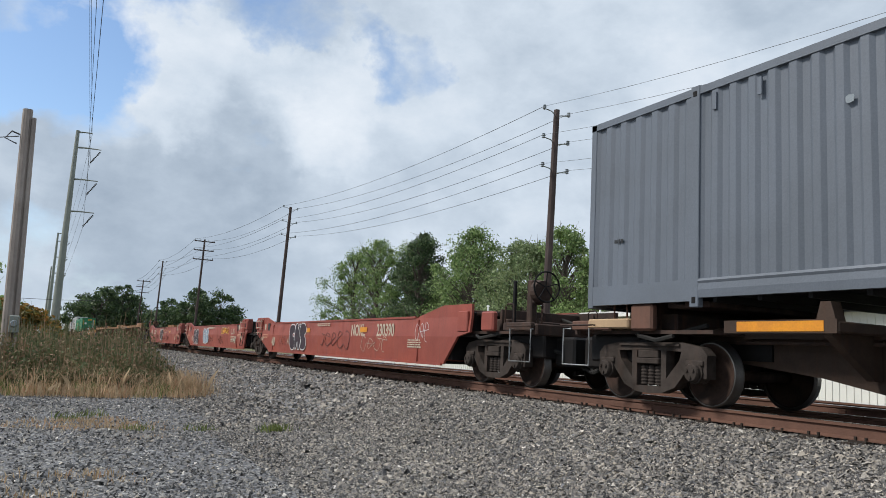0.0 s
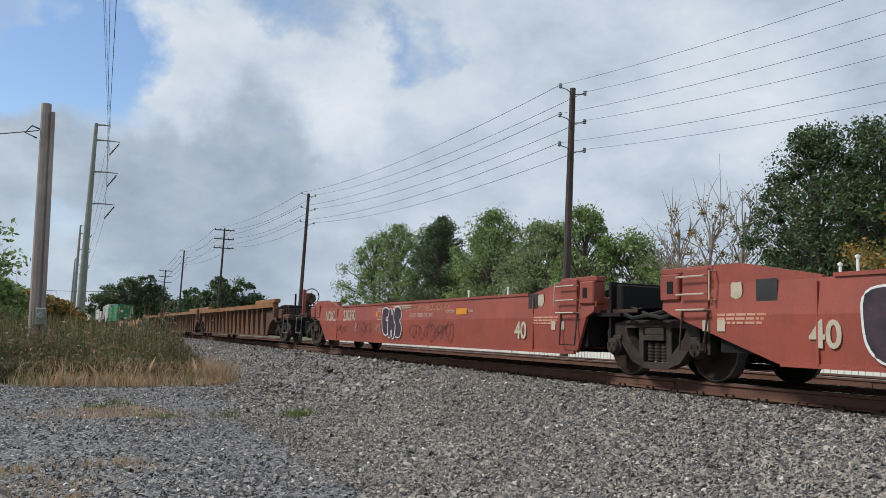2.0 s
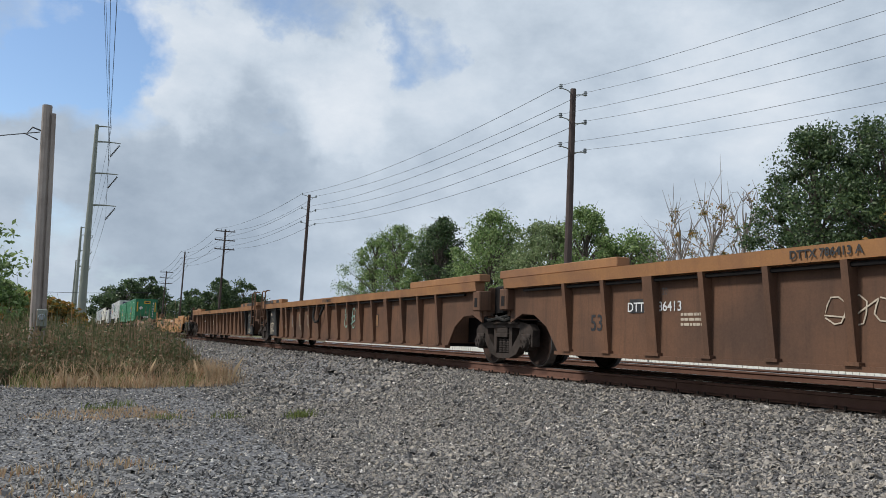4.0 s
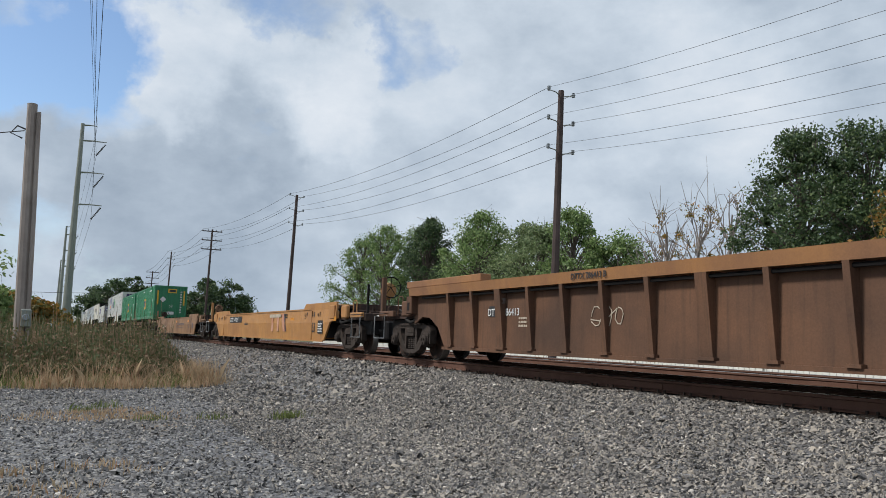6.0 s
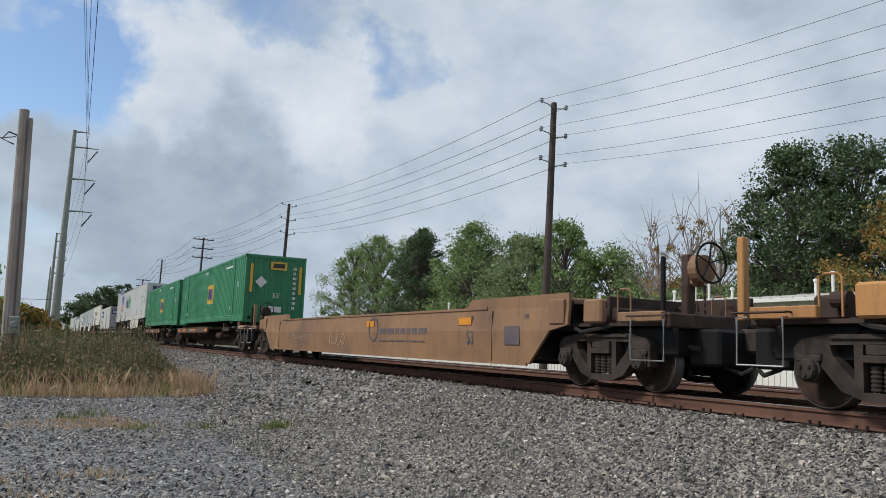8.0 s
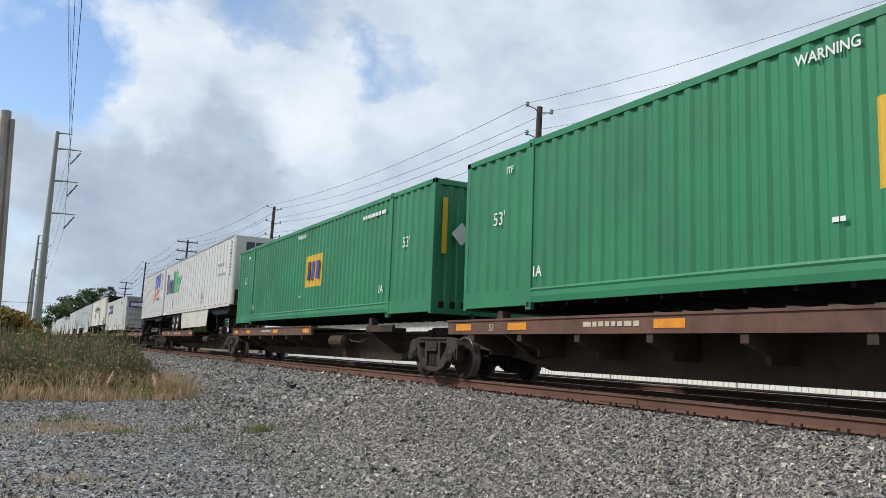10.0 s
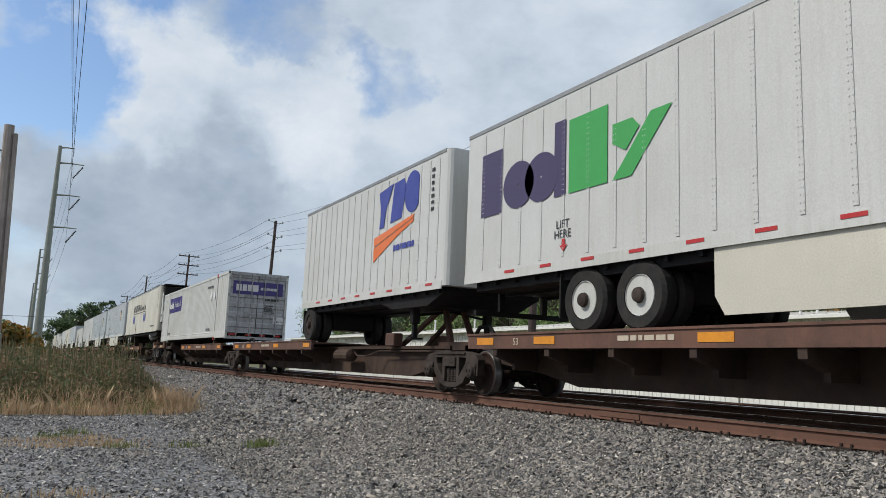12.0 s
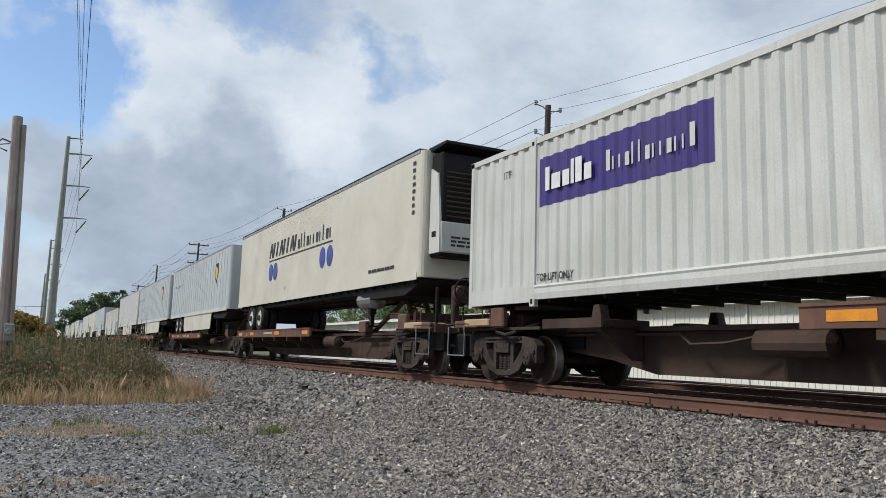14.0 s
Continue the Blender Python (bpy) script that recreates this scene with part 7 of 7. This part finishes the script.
    starts = [291.4, 309.4, 327.2, 345.0] + [365.2 + 17.65 * i for i in range(5)] + [457.8 + 17.65 * i for i in range(5)] + [550.2, 567.9]
    for i, (st, mt) in enumerate(zip(starts, mats)):
        if i in (3, 7, 10):
            container("pale_container", "pale corrugated container far back on the train", st, 16.3, M_CWHITE)
        else:
            trailer("plain_trailer", "pale grey trailer with a shield mark" if i == 0 else "plain pale highway trailer far back on the train", st, 16.3, mt, (4.6, 5.85), shield if i in (0, 1) else None, (-4.5, 3.2), post=0.61 if i < 3 else 1.2, rivets=False)


# ---- the train's motion: metres run since the start ----
def run(t):
    u = (t - 7) / 7
    return 17.958 * t + 7 * (-0.132 * u * u + 0.383 * u ** 3) + 7 * 0.515


def motions():
    for item in MOVERS:
        ob, a = item[0], item[1]
        up = item[2] if len(item) > 2 else 0.0
        walk(ob, [(t, pose(TRACK_X, a - run(t), RAIL_Z + up)) for t in [0.5 * i for i in range(29)]])


# ---- build ----
build_ground()
build_track(TRACK_X, "near_track", "rust-brown railway track on dark ties and grey ballast")
build_track(TRACK_X + 4.25, "far_track", "second railway track behind the first on grey ballast")
building()
build_train()

# line poles beside the far side of the railway
pa = line_pole(16.75, 24.2, 11.25, 0.28, 3, 1, "bracket")
pb = line_pole(16.66, 61.3, 12.8, 0.35, 3, 2, "bracket")
pc = line_pole(16.75, 100.0, 14.3, 0.3, 3, 3, "cross")
pd = line_pole(16.75, 138.6, 14.8, 0.3, 3, 4, "bracket")
pe = line_pole(16.6, 166.0, 13.2, 0.5, 3, 5, "cross")
pz = [(x, y - 38.0, z - 1.5) for x, y, z in pa]
for k, (q0, q1) in enumerate(((pz, pa), (pa, pb), (pb, pc), (pc, pd), (pd, pe))):
    for u, v in zip(q0, q1):
        wire("line_wire", u, v, 1.0 if k == 0 else 0.6, 0.0065 + 0.0035 * k)

s1 = steel_pole(1.12, 97.0, 24.95)
s2 = steel_pole(0.8, 200.0, 24.9)
s3 = steel_pole(0.4, 305.0, 25.0)
s0 = [(u, -12.0, z) for u, (x, y, z) in zip((-2.9, -2.5, -1.3, -0.65), s1)]
for q0, q1 in ((s0, s1), (s1, s2), (s2, s3)):
    for u, v in zip(q0, q1):
        wire("high_wire", u, v, 1.2, 0.016)
wood_pole_pair(-1.04, 25.0, 7.92)
wire("service_wire", (-1.2, 25.0, 7.1), (-30, 40, 6.2), 0.7, 0.016)
wire("service_wire", (-40, 150, 9.0), (17.5, 166.0, 9.0), 1.5, 0.05)

# trees
tree_rows = [(38.0, 100.5, 14.6, 9.5, M_LEAF), (38.5, 94.0, 15.4, 9.0, M_LEAF), (41, 89.0, 14.6, 9.0, M_LEAF), (39.0, 83.0, 14.2, 7.0, M_LEAFDARK), (37.5, 79.0, 14.8, 6.5, M_LEAFDARK),
             (41.5, 74.5, 13.4, 9.0, M_LEAF), (38.5, 69.0, 14.0, 9.0, M_LEAF), (40.0, 63.5, 12.2, 8.0, M_LEAFPALE), (38.5, 58.5, 11.4, 7.5, M_LEAFPALE), (38.0, 51.8, 12.0, 6.0, M_LEAF), (40.0, 48.5, 9.4, 8.0, M_LEAF),
             (46.0, 92.0, 11.0, 10.0, M_LEAFDARK), (46.0, 78.0, 11.0, 10.0, M_LEAF), (46.0, 66.0, 10.0, 10.0, M_LEAF), (50.0, 57.0, 8.0, 10.0, M_LEAF), (48.0, 50.0, 7.5, 9.0, M_LEAFGOLD)]
for i, (x, y, h, w, mt) in enumerate(tree_rows):
    tree("tree", "dark green leafy tree behind the white building" if mt is M_LEAFDARK else ("pale silvery-leaved tree behind the white building" if mt is M_LEAFPALE else "green leafy tree behind the white building"),
         x, y, h, w, mt, 100 + i, 20000, 0.12, low=0.05, clumps=120)
for i, (x, y, h, w, bare) in enumerate(((40, 43.5, 11.2, 5.0, 0.96), (39.5, 40.2, 11.3, 5.5, 0.72), (39, 36.8, 11.6, 5.0, 0.93), (42, 46.0, 9.0, 3.0, 0.9))):
    tree("bare_tree", "half-bare tree with thin bleached limbs", x, y, h, w, M_LEAFGOLD, 200 + i, 6000, 0.09, M_DEADBARK, bare, clumps=34)
for i, (x, y, h, w, mt) in enumerate(((39.5, 42, 5.6, 7.5, M_LEAF), (39, 37.5, 6.2, 7.5, M_LEAF), (41, 33.5, 8.0, 7.0, M_LEAF), (38.5, 30.3, 13.7, 7.5, M_LEAFDARK), (39.5, 26.8, 13.3, 8.0, M_LEAFDARK), (42, 34.0, 9.0, 6.0, M_LEAFDARK), (41, 28.5, 9.5, 10.0, M_LEAFDARK),
                                      (37.0, 22.8, 9.8, 7.0, M_LEAFGOLD), (38.0, 18.0, 10.5, 9.0, M_LEAFGOLD), (42, 47, 5.5, 8.0, M_LEAF))):
    tree("tree", "tall dense dark-green tree" if mt is M_LEAFDARK else ("tree turning gold and orange" if mt is M_LEAFGOLD else "low green tree behind the white building"),
         x, y, h, w, mt, 300 + i, 34000 if h > 12 else 11000, 0.10, low=0.06, clumps=120 if h > 12 else 60)
# far woods
for i in range(20):
    if i < 11:
        azd, h = 2.0 + i * 0.42, 8.0 + 8.0 * math.sin(math.pi * (i + 1.5) / 13)
        r = 270
    else:
        azd, h = 7.6 + (i - 11) * 0.55, 8.0 + 7.0 * math.sin(math.pi * (i - 10) / 10)
        r = 240
    h += 2.0 * math.sin(i * 2.3)
    tree("far_tree", "dark tree in the distant woods", r * math.sin(radians(azd)), r * math.cos(radians(azd)) + 8 * math.sin(i * 1.7), h, 13 + 3 * math.sin(i * 3.1), M_LEAFDARK, 400 + i, 4500, 0.34, low=0.06, base=0, clumps=44)
for i, (azd, r, h, w, mt) in enumerate(((-5.2, 60, 4.6, 7, M_LEAF), (-3.6, 70, 4.2, 6, M_LEAFGOLD), (-2.6, 85, 4.4, 7, M_LEAF), (-8, 50, 8.5, 8, M_LEAF), (-1.2, 60, 3.0, 5, M_LEAFGOLD))):
    tree("shrub_tree", "scrubby green tree beyond the weeds", r * math.sin(radians(azd)), r * math.cos(radians(azd)), h, w, mt, 500 + i, 6000, 0.17, low=0.05, base=0, clumps=44)

# weeds and grass
weeds("weed_thicket", "rank green-brown weeds in a dense thicket", 75000, -11, 4.1, 22.0, 34, lambda x, y: (1.35 + 0.75 * noise.noise((x * 0.55, y * 0.55, 3)) + 0.5 * noise.noise((x * 1.9, y * 1.9, 9))) * min(1, max(0.12, (4.3 - x) / 1.8)) * min(1, 0.35 + (y - 22.0) / 2.6), 0.05, 11, M_WEED, 9000)
weeds("far_thicket", "rank weeds running back beside the railway", 30000, -25, 4.6, 34, 90, lambda x, y: (1.2 + 0.5 * noise.noise((x * 0.3, y * 0.3, 7))) * min(1, max(0.15, (4.8 - x) / 2.0)), 0.12, 12, M_WEED, 2000)
rngd = random.Random(9)
dry = [(3.75 - 4.6 * rngd.random() ** 1.5, 20.9 + 2.8 * rngd.random()) for _ in range(120)]
blades("dry_grass", "dry straw-coloured grass along the weeds' edge", dry[:60], 60, 0.26, 0.36, M_DRY, 13)
blades("tall_dry_grass", "tall bleached grass stems at the weeds' edge", [(x, y + 0.7) for x, y in dry[60:]], 44, 0.34, 0.72, M_DRY, 23)
blades("weed_sprigs", "green sprigs among the dry grass", [(x - 0.6, y + 0.3) for x, y in dry[::3]], 30, 0.3, 0.4, M_TUFT, 33)
blades("dry_grass_patch", "thin dry grass growing in the gravel", [(rngd.uniform(-1.2, 0.9) , rngd.uniform(6.3, 9.5)) for _ in range(34)], 20, 0.2, 0.11, M_DRY, 14)
blades("dry_grass_patch", "flattened reddish dry grass in the gravel", [(rngd.gauss(0.8, 0.55), rngd.gauss(14.6, 0.7)) for _ in range(34)], 34, 0.26, 0.07, M_DRY, 18)
blades("green_tuft", "small green grass tufts in the gravel", [(3.75, 13.4), (2.5, 13.6), (1.5, 13.6), (0.6, 15.5), (1.0, 16.2), (3.8, 13.45), (3.7, 13.4)], 50, 0.14, 0.15, M_TUFT, 15)

# stones last
stones("ballast_stones", "loose grey crushed-stone ballast on the railway bank", 185000, 2.6, 7.9, 2.2, 15, 0.0245, 1)
stones("ballast_stones_far", "grey crushed-stone ballast farther along the bank", 36000, 3.0, 7.9, 14, 60, 0.045, 2)
stones("yard_gravel", "fine grey gravel covering the yard", 50000, -5.0, 4.3, 5.5, 22, 0.0275, 3, M_YARD)
stones("track_ballast", "grey ballast between the ties", 9000, 7.9, 15.5, 1.0, 40, 0.05, 4)

motions()
